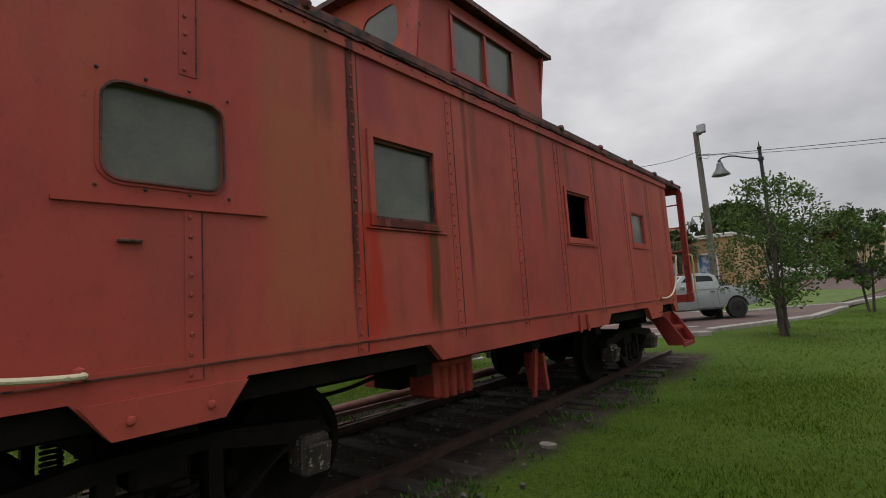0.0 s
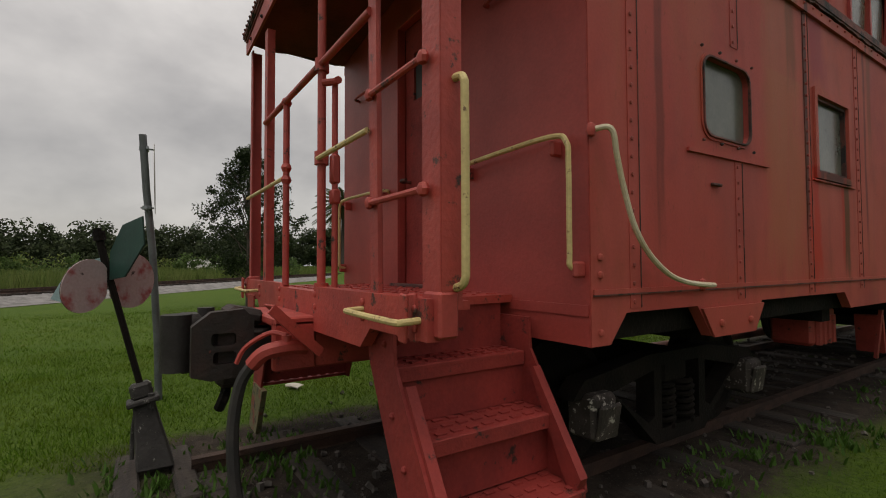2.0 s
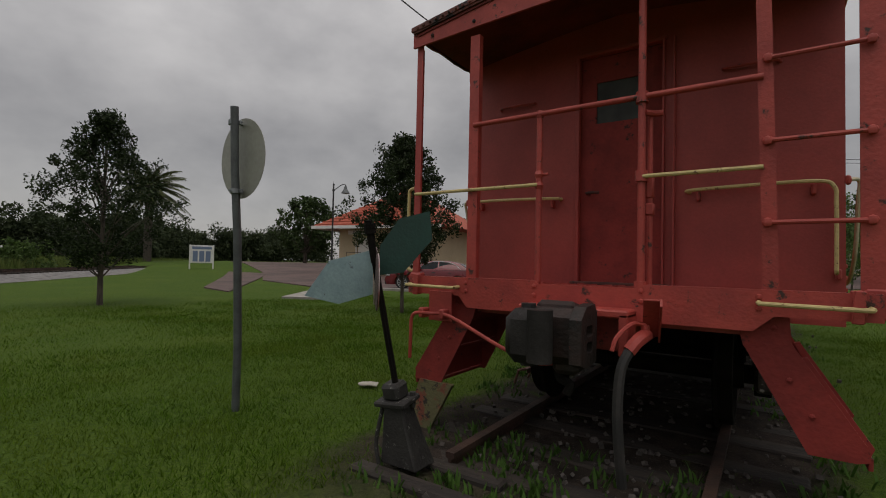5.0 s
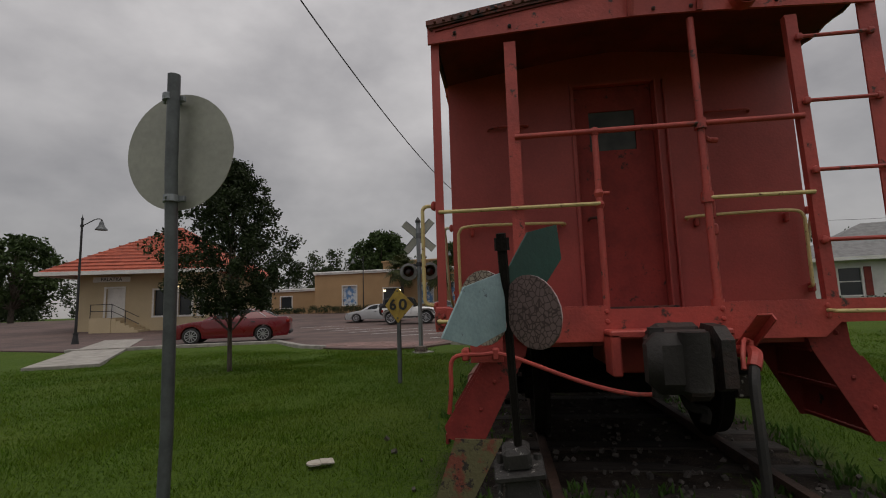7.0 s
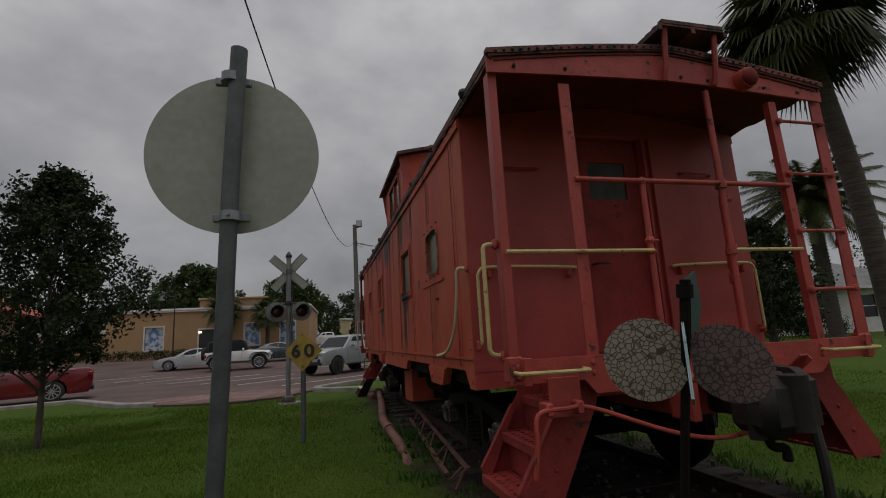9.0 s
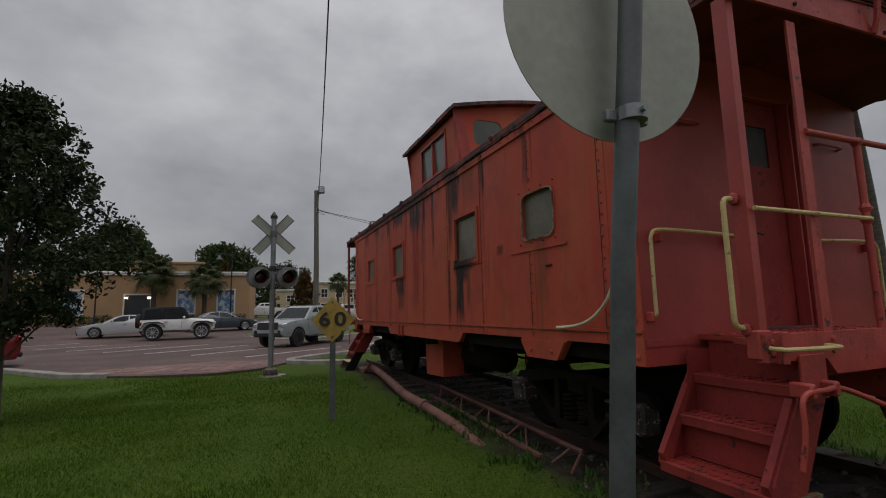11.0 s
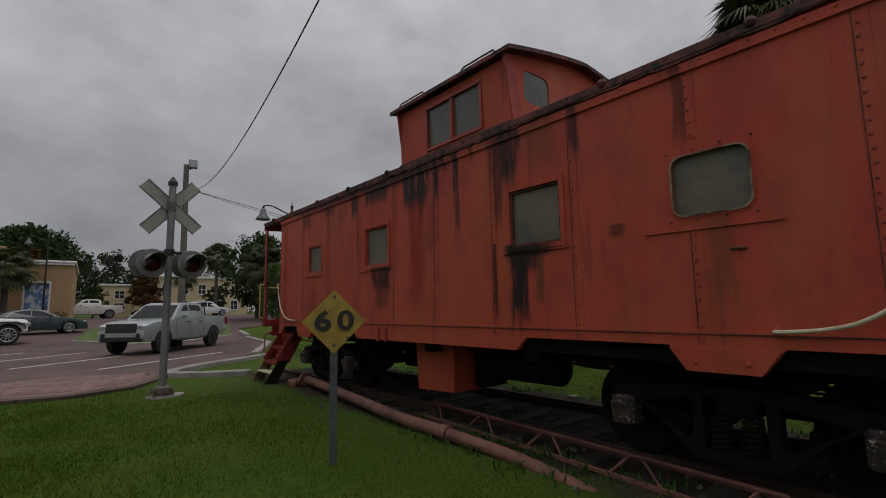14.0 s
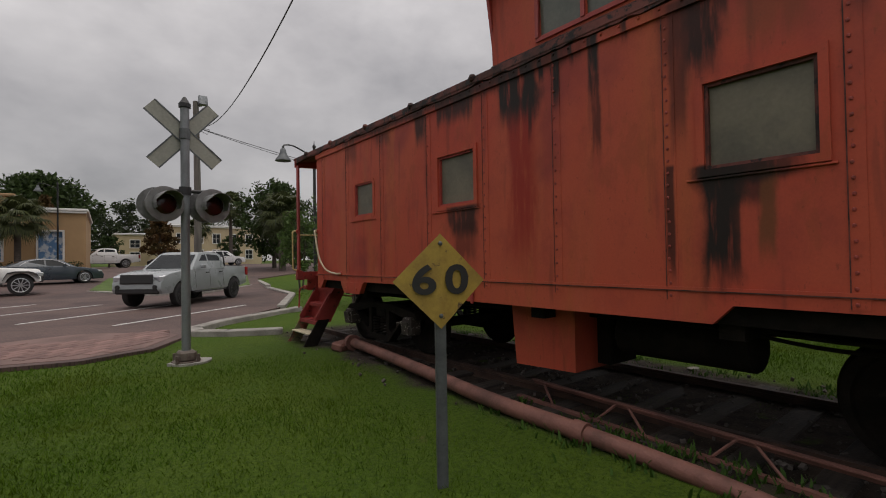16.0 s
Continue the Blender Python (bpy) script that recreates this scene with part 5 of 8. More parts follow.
# ---- the display track ----
track = thing("display_track", "rusty display rails on weathered ties in dirt", "railway track")
rail_profile = [(-0.065, 0), (0.065, 0), (0.065, 0.012), (0.012, 0.03), (0.012, 0.09), (0.034, 0.10), (0.034, 0.135), (-0.034, 0.135), (-0.034, 0.10), (-0.012, 0.09), (-0.012, 0.03), (-0.065, 0.012)]
for x in (-0.75, 0.75):
    bm = bmesh.new()
    plate(bm, rail_profile, (), 12.6, lambda u, v, w, x0=x: (x0 + u, w - 1.35, v - 0.005))
    part("rail", bm, M_RAIL, track)
tie_me = None
for k in range(23):
    if tie_me is None:
        bm = bmesh.new()
        box(bm, (0, 0, 0), (2.55, 0.22, 0.10), bev=0.012)
        tie = part("tie", bm, M_TIE, track)
        tie_me = tie.data
    else:
        tie = new("tie", tie_me)
        tie.parent = track
    tie.matrix_basis = pose(rng.uniform(-0.05, 0.05), -1.2 + 0.545 * k, -0.012 + rng.uniform(-0.012, 0.01), 0, 0, rng.uniform(-2, 2))
# ballast crumbs
M_STONE = noisy("dirt_crusted_stone", (0.11, 0.095, 0.085), (0.05, 0.043, 0.038), 9, (0.8, 0.95), 0, 0.5, 40)
bm = bmesh.new()
for k in range(900):
    x, y = rng.gauss(0, 0.75), rng.uniform(-1.9, 11.5)
    s = rng.uniform(0.012, 0.035)
    box(bm, (x, y, 0.03 + s * 0.2), (s * 1.5, s, s), rot=(rng.uniform(0, 90), rng.uniform(0, 90), rng.uniform(0, 180)))
tagged(part("loose_stones", bm, M_STONE), "scattered dirty stones between the rails", "stones", kind="stuff")
M_PAPER = noisy("pale_litter", (0.45, 0.42, 0.36), (0.30, 0.27, 0.22), 8, (0.7, 0.9))
bm = bmesh.new()
plate(bm, [(0.10 * math.cos(radians(a)) * (1 + 0.15 * math.sin(3.1 * a)), 0.065 * math.sin(radians(a))) for a in range(0, 360, 36)], (), 0.03, lambda u, v, w: (u, v, w - 0.005))
tagged(part("pale_stone", bm, noisy("weathered_pale_stone", (0.24, 0.22, 0.19), (0.13, 0.12, 0.10), 14, (0.8, 0.95), 0, 0.4), loc=(1.46, 4.6, 0.03)), "flat pale stone lying in the grass", "stone")
bm = bmesh.new()
rod(bm, (0, 0, 0), (0, 0, 0.012), 0.075, 14)
box(bm, (0.09, 0.03, 0.012), (0.11, 0.10, 0.01), rot=(8, 5, 30))
tagged(part("crushed_cup", bm, M_PAPER, loc=(-2.66, -0.15, 0.045)), "crushed pale paper cup on the lawn", "litter")

# old pipe and angle-iron lattice lying beside the track
bm = bmesh.new()
tube(bm, smooth_line([(-1.20, 8.75, 0.17), (-1.32, 7.4, 0.15), (-1.45, 6.2, 0.13), (-1.57, 5.1, 0.11), (-1.60, 4.1, 0.10)], 6), 0.075, 12)
pipe = tagged(part("rusty_pipe", bm, M_PIPE, smooth=True), "long rusty pipe lying along the track", "pipe")
bm = bmesh.new()
tube(bm, smooth_line([(-1.60, 4.15, 0.10), (-1.585, 3.5, 0.07), (-1.585, 2.9, 0.03), (-1.62, 2.2, -0.05)], 6), 0.068, 12)
rod(bm, (-1.60, 4.06, 0.10), (-1.60, 4.18, 0.105), 0.088, 12)
tagged(part("rusty_pipe", bm, M_PIPE, smooth=True), "second length of rusty pipe half sunk in weeds", "pipe")
bm = bmesh.new()
rod(bm, (-1.22, 8.72, 0.17), (-1.215, 8.86, 0.18), 0.13, 14, 0.10)
box(bm, (-1.30, 8.95, 0.10), (0.35, 0.22, 0.14), rot=(10, 0, 25), bev=0.03)
tagged(part("pipe_flange", bm, M_PIPE), "broken pipe flange at the end of the pipe", "pipe fitting")
lattice = thing("steel_lattice", "rusty angle-iron lattice girder lying by the rail", "girder")
bm = bmesh.new()
box(bm, (0, 0, 0.21), (0.05, 4.2, 0.012))
box(bm, (0.024, 0, 0.19), (0.006, 4.2, 0.05))
part("top_chord", bm, M_PIPE, lattice)
bm = bmesh.new()
box(bm, (-0.12, 0.3, 0.04), (0.05, 3.8, 0.03))
part("bottom_chord", bm, M_PIPE, lattice)
for k in range(8):
    bm = bmesh.new()
    y = -1.8 + 0.5 * k
    rod(bm, (-0.12, y, 0.04), (0.0, y + (0.25 if k % 2 else -0.15), 0.205), 0.012, 6)
    part("lattice_bar", bm, M_PIPE, lattice)
bm = bmesh.new()
tube(bm, [(0, -2.1, 0.21), (-0.05, -2.16, 0.20), (-0.12, -2.12, 0.04)], 0.016, 6)
part("end_hook", bm, M_PIPE, lattice)
lattice.matrix_basis = pose(-1.10, 3.1, 0, 0, 0, -4.5)

# weeds between pipe and track
def tufts(name, spots, label, h=0.14, leaves=26, spread=0.12):
    vs = []
    for x, y in spots:
        for k in range(leaves):
            a, d = rng.uniform(0, 6.28), abs(rng.gauss(0, spread))
            bx, by = x + math.cos(a) * d, y + math.sin(a) * d
            hh = h * rng.uniform(0.4, 1.3)
            t = rng.uniform(0, 6.28)
            w = 0.012
            lx, ly = math.cos(t) * hh * 0.5, math.sin(t) * hh * 0.5
            vs += [(bx - w * math.sin(t), by + w * math.cos(t), 0.0), (bx + w * math.sin(t), by - w * math.cos(t), 0.0), (bx + lx * 0.6 + w * math.sin(t), by + ly * 0.6 - w * math.cos(t), hh * 0.75), (bx + lx, by + ly, hh)]
    v = np.array(vs)
    ob = fast_mesh(name, v, np.arange(len(v)).reshape(-1, 4), 4, M_WEED)
    return tagged(ob, label, "weeds", kind="stuff")

tufts("weeds", [(rng.uniform(-1.75, -1.05), rng.uniform(0.4, 5.2)) for k in range(42)], "green weeds growing round the old pipe", 0.09)
tufts("weeds", [(rng.uniform(-1.3, 1.0), rng.uniform(-1.9, -0.6)) for k in range(45)], "weeds between the rail ends", 0.09)
tufts("weeds", [(rng.uniform(0.95, 1.6), rng.uniform(-0.8, 9)) for k in range(60)], "sparse weeds at the edge of the dirt", 0.08)

# ---- switch stand ----
stand = thing("switch_stand", "old railway switch stand with four faded target blades", "switch stand", (-0.95, -1.55, 0), 0)
M_STAND = noisy("lichened_black_iron", (0.035, 0.032, 0.03), (0.02, 0.018, 0.017), 7, (0.6, 0.85), 0.1, 0.6, 50, third=(0.28, 0.27, 0.25), third_at=0.63)
bm = bmesh.new()
ring = [(0.15, 0.11, 0.08), (0.115, 0.09, 0.25), (0.085, 0.07, 0.42), (0.08, 0.065, 0.50)]
prev = None
for hx, hy, z in ring:
    cur = [bm.verts.new((sx * hx - 0.10 * (z - 0.08), sy * hy - 0.17 * (z - 0.08), z)) for sx, sy in ((-1, -1), (1, -1), (1, 1), (-1, 1))]
    if prev:
        for k in range(4):
            bm.faces.new((prev[k], prev[(k + 1) % 4], cur[(k + 1) % 4], cur[k]))
    else:
        bm.faces.new(cur[::-1])
    prev = cur
bm.faces.new(prev)
bmesh.ops.bevel(bm, geom=bm.edges[:], offset=0.012, segments=1, affect="EDGES")
part("pedestal", bm, M_STAND, stand, "tapered black iron pedestal with lichen")
bm = bmesh.new()
box(bm, (-0.045, -0.075, 0.50), (0.25, 0.19, 0.035), rot=(12, -6, 0), bev=0.008)
box(bm, (-0.055, -0.085, 0.565), (0.14, 0.13, 0.11), rot=(12, -6, 0), bev=0.02)
for x in (-0.14, 0.05):
    rod(bm, (x, -0.03, 0.46), (x, -0.03, 0.56), 0.02, 8)
part("gear_box", bm, M_STAND, stand)
bm = bmesh.new()
for y in (-0.16, 0.16):
    box(bm, (0.15, y, 0.01), (0.95, 0.14, 0.10), rot=(0, 0, 0), bev=0.015)
part("head_tie", bm, M_TIE, stand, "rotted timber head ties")
bm = bmesh.new()
tube(bm, smooth_line([(-0.13, -0.09, 0.52), (-0.15, -0.12, 0.35), (-0.17, -0.13, 0.20), (-0.14, -0.13, 0.08)], 4), 0.014, 6)
part("throw_lever", bm, M_STAND, stand)
bm = bmesh.new()
rod(bm, (-0.045, -0.085, 0.58), (-0.075, -0.29, 1.40), 0.021, 8)
rod(bm, (-0.075, -0.29, 1.40), (-0.085, -0.35, 1.66), 0.024, 8)
rod(bm, (-0.082, -0.33, 1.58), (-0.083, -0.34, 1.64), 0.036, 8)
part("mast", bm, M_IRON, stand)
M_T_RED = noisy("faded_white_and_red_target", (0.42, 0.33, 0.33), (0.30, 0.06, 0.06), 3.2, (0.5, 0.7), 0, 0.2, 60, contrast=(0.5, 0.62), third=(0.05, 0.03, 0.03), third_at=0.66)
M_T_BLUE = noisy("faded_pale_blue_target", (0.26, 0.36, 0.38), (0.20, 0.29, 0.31), 4, (0.5, 0.7), 0, 0.2, 60, third=(0.07, 0.08, 0.10), third_at=0.65)
M_T_GREEN = noisy("dark_green_target", (0.010, 0.05, 0.038), (0.008, 0.035, 0.028), 4, (0.45, 0.6), 0, 0.15, 60)


def crackled(name, a, c, dark):
    m = bpy.data.materials.new(name)
    m.use_nodes = True
    n, l = m.node_tree.nodes, m.node_tree.links
    b = n["Principled BSDF"]
    co, vo, nz, r, mix, mix2 = (n.new("ShaderNode" + k) for k in ("TexCoord", "TexVoronoi", "TexNoise", "MapRange", "Mix", "Mix"))
    vo.feature = "DISTANCE_TO_EDGE"
    vo.inputs["Scale"].default_value, nz.inputs["Scale"].default_value = 38, 9
    l.new(co.outputs["Object"], vo.inputs["Vector"])
    l.new(co.outputs["Object"], nz.inputs["Vector"])
    r.inputs["From Min"].default_value, r.inputs["From Max"].default_value = 0.03, 0.12
    l.new(vo.outputs["Distance"], r.inputs["Value"])
    mix.data_type = mix2.data_type = "RGBA"
    mix2.inputs["A"].default_value, mix2.inputs["B"].default_value = (*a, 1), (*c, 1)
    l.new(nz.outputs["Fac"], mix2.inputs["Factor"])
    mix.inputs["A"].default_value = (*dark, 1)
    l.new(mix2.outputs["Result"], mix.inputs["B"])
    l.new(r.outputs["Result"], mix.inputs["Factor"])
    l.new(mix.outputs["Result"], b.inputs["Base Color"])
    b.inputs["Roughness"].default_value = 0.8
    return m


M_CRACK = crackled("crackled_pale_paint", (0.24, 0.19, 0.15), (0.33, 0.28, 0.23), (0.07, 0.045, 0.035))
M_CRACK_DARK = crackled("crackled_dark_paint", (0.15, 0.10, 0.095), (0.10, 0.065, 0.06), (0.04, 0.022, 0.02))


def target(name, front, back, outline, turn, z, label):
    """A blade of two skins with a rolled rim, hung on the mast and turned about it."""
    holder = new(name)
    holder.parent = stand
    holder.matrix_basis = pose(-0.07, -0.28, z, 0, 0, turn)
    tagged(holder, label)
    bm = bmesh.new()
    plate(bm, outline, (), 0.005, lambda u, v, w: (u, -w - 0.001, v))
    part("target_front", bm, front, holder)
    bm = bmesh.new()
    plate(bm, outline, (), 0.005, lambda u, v, w: (u, w, v))
    part("target_back", bm, back, holder)

def round_blade(r):
    return [(max(0.93 * r + r * math.cos(radians(a)), 0.014), -0.02 + r * math.sin(radians(a))) for a in range(0, 360, 15)]


arrow = [(0.0, 0.14), (0.25, 0.065), (0.38, -0.15), (0.19, -0.20), (0.0, -0.14)]
upper = [(0.02, 0.165), (0.14, 0.34), (0.33, 0.39), (0.35, 0.21), (0.17, 0.0), (0.02, -0.02)]
target("target_blade", M_T_RED, M_CRACK, round_blade(0.192), 134, 1.33, "round target blade with crackled pale back")
target("target_blade", M_CRACK_DARK, M_T_RED, [(u, v - 0.15 * u) for u, v in round_blade(0.168)], -45, 1.33, "round target blade, faded red and white face, dark back")
target("target_blade", M_T_BLUE, M_T_BLUE, [(u * 1.08 + 0.02, v) for u, v in arrow], -131, 1.34, "pointed pale blue target blade")
target("target_blade", M_T_GREEN, M_T_GREEN, upper, 34, 1.34, "pointed dark green target blade")

# ---- round sign seen from behind ----
sign = thing("round_crossing_sign", "round bare-backed metal sign on a steel post", "sign", (-2.95, -1.46, 0), 0)
bm = bmesh.new()
tube(bm, [(-0.14, 0.02, -0.1), (-0.105, 0.0, 0.6), (-0.065, -0.06, 1.6), (-0.04, -0.12, 2.2), (-0.01, -0.16, 2.78)], 0.036, 12)
part("post", bm, M_GALV_DARK, sign, "dull galvanised post", smooth=True)
bm = bmesh.new()
plate(bm, [(0.37 * math.cos(radians(a)), 0.37 * math.sin(radians(a))) for a in range(0, 360, 6)], (), 0.004, lambda u, v, w: (u - 0.045, -0.05 + w - 0.05 * v * 0.5, 2.33 + v))
M_SIGNBACK = noisy("bare_aluminium_back", (0.335, 0.335, 0.285), (0.27, 0.27, 0.235), 1.5, (0.4, 0.55), 0.35, 0.05, 30)
part("disc", bm, M_SIGNBACK, sign, "grey-green bare aluminium disc", smooth=False)
for z in (2.02, 2.64):
    bm = bmesh.new()
    box(bm, (-0.04, -0.085 - (z - 2.02) * 0.05, z), (0.15, 0.025, 0.035), bev=0.004)
    rod(bm, (-0.04, -0.17, z), (-0.04, -0.05, z), 0.010, 6)
    rod(bm, (-0.04, -0.11 - (z - 2.0) * 0.06, z - 0.02), (-0.04, -0.11 - (z - 2.0) * 0.06, z + 0.02), 0.045, 12)
    part("clamp", bm, M_GALV, sign)
sign.rotation_euler = (0, 0, radians(-3))

# ---- speed sign ----
speed = thing("speed_sign", "yellow diamond railway speed sign reading 60 on a steel post", "sign", (-2.90, 4.26, 0.02), -24)
M_SIGNYEL = noisy("weathered_yellow_sign", (0.40, 0.27, 0.045), (0.27, 0.17, 0.035), 4, (0.55, 0.75), 0, 0.15, 60, third=(0.10, 0.06, 0.03), third_at=0.63)
bm = bmesh.new()
box(bm, (0, 0.012, 0.62), (0.06, 0.014, 1.45))
for x in (-0.03, 0.03):
    box(bm, (x, 0.02, 0.62), (0.012, 0.03, 1.45))
part("post", bm, M_GALV_DARK, speed)
bm = bmesh.new()
D = 0.315
fold = [bm.verts.new(p) for p in ((0, -0.012, 1.35 + D), (0, -0.012, 1.35 - D), (-D, 0.03, 1.35), (D, 0.03, 1.35), (0, -0.008, 1.35 + D), (0, -0.008, 1.35 - D), (-D, 0.034, 1.35), (D, 0.034, 1.35))]
for f in ((0, 2, 1), (0, 1, 3), (4, 5, 6), (4, 7, 5), (0, 4, 6, 2), (2, 6, 5, 1), (1, 5, 7, 3), (3, 7, 4, 0)):
    bm.faces.new([fold[k] for k in f])
part("diamond", bm, M_SIGNYEL, speed, "creased yellow diamond plate")
M_DIGIT = plain("worn_black_paint", (0.018, 0.018, 0.018), 0.6)


def lettering(text, size, m, material, parent=None, name="lettering", bold=0.0):
    cu = bpy.data.curves.new(name, "FONT")
    cu.body, cu.size, cu.align_x, cu.align_y, cu.extrude, cu.offset = text, size, "CENTER", "CENTER", 0.0015, bold
    tmp = bpy.data.objects.new(name, cu)
    scene.collection.objects.link(tmp)
    me = bpy.data.meshes.new_from_object(tmp.evaluated_get(bpy.context.evaluated_depsgraph_get()))
    bpy.data.objects.remove(tmp)
    me.materials.append(material)
    ob = new(name, me)
    ob.parent, ob.matrix_basis = parent, m
    return ob

lettering("6", 0.30, pose(-0.112, -0.003 + 0.102 * 0.125 - 0.018, 1.35, 90, 0, -7.2) @ Matrix.Diagonal((1.12, 0.88, 1, 1)), M_DIGIT, speed, "digit", 0.008)
lettering("0", 0.30, pose(0.112, -0.003 + 0.102 * 0.125 - 0.018, 1.35, 90, 0, 7.2) @ Matrix.Diagonal((1.12, 0.88, 1, 1)), M_DIGIT, speed, "digit", 0.008)
bm = bmesh.new()
for z in (1.12, 1.60):
    ball(bm, (0, -0.014, z), 0.016, 8)
part("bolt", bm, M_GALV_DARK, speed)

# ---- crossing signal ----
signal = thing("crossing_signal", "railway crossing signal with crossbuck and hooded lamps", "crossing signal", (-3.45, 9.75, 0), -2)
bm = bmesh.new()
rod(bm, (0, 0, 0.1), (0, 0, 3.86), 0.062, 14)
part("mast", bm, M_GALV, signal, smooth=True)
bm = bmesh.new()
rod(bm, (0, 0, 3.84), (0, 0, 3.90), 0.085, 12)
rod(bm, (0, 0, 3.90), (0, 0, 4.0), 0.08, 12, 0.02)
part("finial", bm, M_BLACK, signal)
bm = bmesh.new()
rod(bm, (0, 0, 0.0), (0, 0, 0.05), 0.20, 8)
box(bm, (0, 0, 0.12), (0.24, 0.24, 0.16), bev=0.03)
for x in (-0.14, 0.14):
    for y in (-0.14, 0.14):
        rod(bm, (x, y, 0.03), (x, y, 0.15), 0.025, 6)
part("base", bm, noisy("rusty_grey_base", (0.17, 0.14, 0.12), (0.09, 0.06, 0.05), 7, (0.6, 0.8), 0.1, 0.5), signal)
bm = bmesh.new()
plate(bm, [((0.29 + 0.03 * math.sin(a * 0.11)) * math.cos(radians(a)) + 0.06, 0.24 * math.sin(radians(a))) for a in range(0, 360, 20)], (), 0.045, lambda u, v, w: (u, v, w - 0.01))
part("footing", bm, noisy("pale_concrete", (0.38, 0.37, 0.34), (0.24, 0.23, 0.21), 9, (0.8, 0.95)), signal)
for a in (42, -48):
    bm = bmesh.new()
    box(bm, (0, 0.075 if a > 0 else 0.088, 3.44), (1.22, 0.008, 0.22), rot=(0, a, 0))
    blade = part("crossbuck_blade", bm, M_SIGNBACK, signal, "grey aluminium back of a crossbuck blade")
    bm = bmesh.new()
    for v in (-0.105, 0.105):
        box(bm, (v * math.sin(radians(a)), 0.07 if a > 0 else 0.083, 3.44 + v * math.cos(radians(a))), (1.22, 0.012, 0.02), rot=(0, a, 0))
    part("blade_rim", bm, M_GALV_DARK, blade)
bm = bmesh.new()
rod(bm, (0, 0, 3.36), (0, 0, 3.52), 0.075, 12)
box(bm, (0, 0.05, 3.44), (0.10, 0.06, 0.10))
part("bracket", bm, M_GALV_DARK, signal)
bm = bmesh.new()
rod(bm, (-0.42, 0, 2.58), (0.42, 0, 2.58), 0.028, 10)
rod(bm, (0, 0, 2.52), (0, 0, 2.64), 0.085, 12)
for x in (-0.30, 0.33):
    rod(bm, (x, 0, 2.58), (x, 0, 2.46), 0.03, 8)
part("cross_arm", bm, M_BLACK, signal)
M_LAMPGREY = noisy("weathered_grey_lamp_paint", (0.20, 0.20, 0.20), (0.11, 0.11, 0.11), 5, (0.5, 0.7), 0.1, 0.15, 60)
M_SIGLENS = plain("dark_red_glass", (0.035, 0.006, 0.006), 0.2)
for x, yaw, shift in ((-0.30, 0, 0), (0.33, 0, 0), (-0.36, 180, 0.02), (0.30, 180, 0.02)):
    lamp = new("signal_lamp")
    lamp.parent = signal
    lamp.matrix_basis = pose(x, -0.06 if yaw == 0 else 0.06, 2.36 + shift, 0, 0, yaw + (12 if yaw == 0 else 0))
    tagged(lamp, "black hooded signal lamp, unlit")
    bm = bmesh.new()
    rod(bm, (0, -0.10, 0), (0, 0.10, 0), 0.165, 18)
    rod(bm, (0, -0.115, 0), (0, -0.09, 0), 0.255, 28)
    part("lamp_body", bm, M_LAMPGREY, lamp, smooth=True)
    bm = bmesh.new()
    ball(bm, (0, -0.115, 0), 0.15, 14, (1, 0.2, 1))
    part("lamp_lens", bm, M_SIGLENS, lamp, smooth=True)
    bm = bmesh.new()
    rings = []
    for k in range(13):
        a = radians(-25 + 230 * k / 12)
        ln = 0.30 if 2 < k < 10 else 0.16
        rings.append([bm.verts.new((r * math.cos(a), y, r * math.sin(a))) for r, y in ((0.165, -0.11), (0.165, -0.11 - ln), (0.172, -0.11 - ln), (0.172, -0.11))])
    for p, q in zip(rings, rings[1:]):
        for k in range(4):
            bm.faces.new((p[k], p[(k + 1) % 4], q[(k + 1) % 4], q[k]))
    bm.faces.new(rings[0])
    bm.faces.new(rings[-1][::-1])
    part("hood", bm, M_LAMPGREY, lamp, smooth=True)


# ---- parking lot ----
def paver_material():
    m = noisy("worn_red_brown_paving", (0.125, 0.080, 0.070), (0.070, 0.046, 0.042), 0.35, (0.75, 0.92), 0, 0.25, 30)
    n, l = m.node_tree.nodes, m.node_tree.links
    co, br = n.new("ShaderNodeTexCoord"), n.new("ShaderNodeTexBrick")
    mp = n.new("ShaderNodeMapping")
    mp.inputs["Rotation"].default_value = (0, 0, radians(37))
    br.inputs["Scale"].default_value = 4.0
    br.inputs["Color1"].default_value, br.inputs["Color2"].default_value, br.inputs["Mortar"].default_value = (1.05, 1.0, 1.0, 1), (0.86, 0.84, 0.84, 1), (0.6, 0.58, 0.57, 1)
    l.new(co.outputs["Object"], mp.inputs["Vector"])
    l.new(mp.outputs["Vector"], br.inputs["Vector"])
    b = n["Principled BSDF"]
    old = b.inputs["Base Color"].links[0].from_socket
    mul = n.new("ShaderNodeMix")
    mul.data_type, mul.blend_type = "RGBA", "MULTIPLY"
    mul.inputs["Factor"].default_value = 1.0
    l.new(old, mul.inputs["A"])
    l.new(br.outputs["Color"], mul.inputs["B"])
    l.new(mul.outputs["Result"], b.inputs["Base Color"])
    return m


M_PAVE = paver_material()
M_CONC = noisy("pale_concrete_kerb", (0.33, 0.31, 0.28), (0.22, 0.205, 0.185), 3, (0.8, 0.95), 0, 0.3, 40)
M_LINE = noisy("worn_white_line_paint", (0.62, 0.62, 0.60), (0.45, 0.44, 0.43), 5, (0.7, 0.85), 0, 0.1, 40)


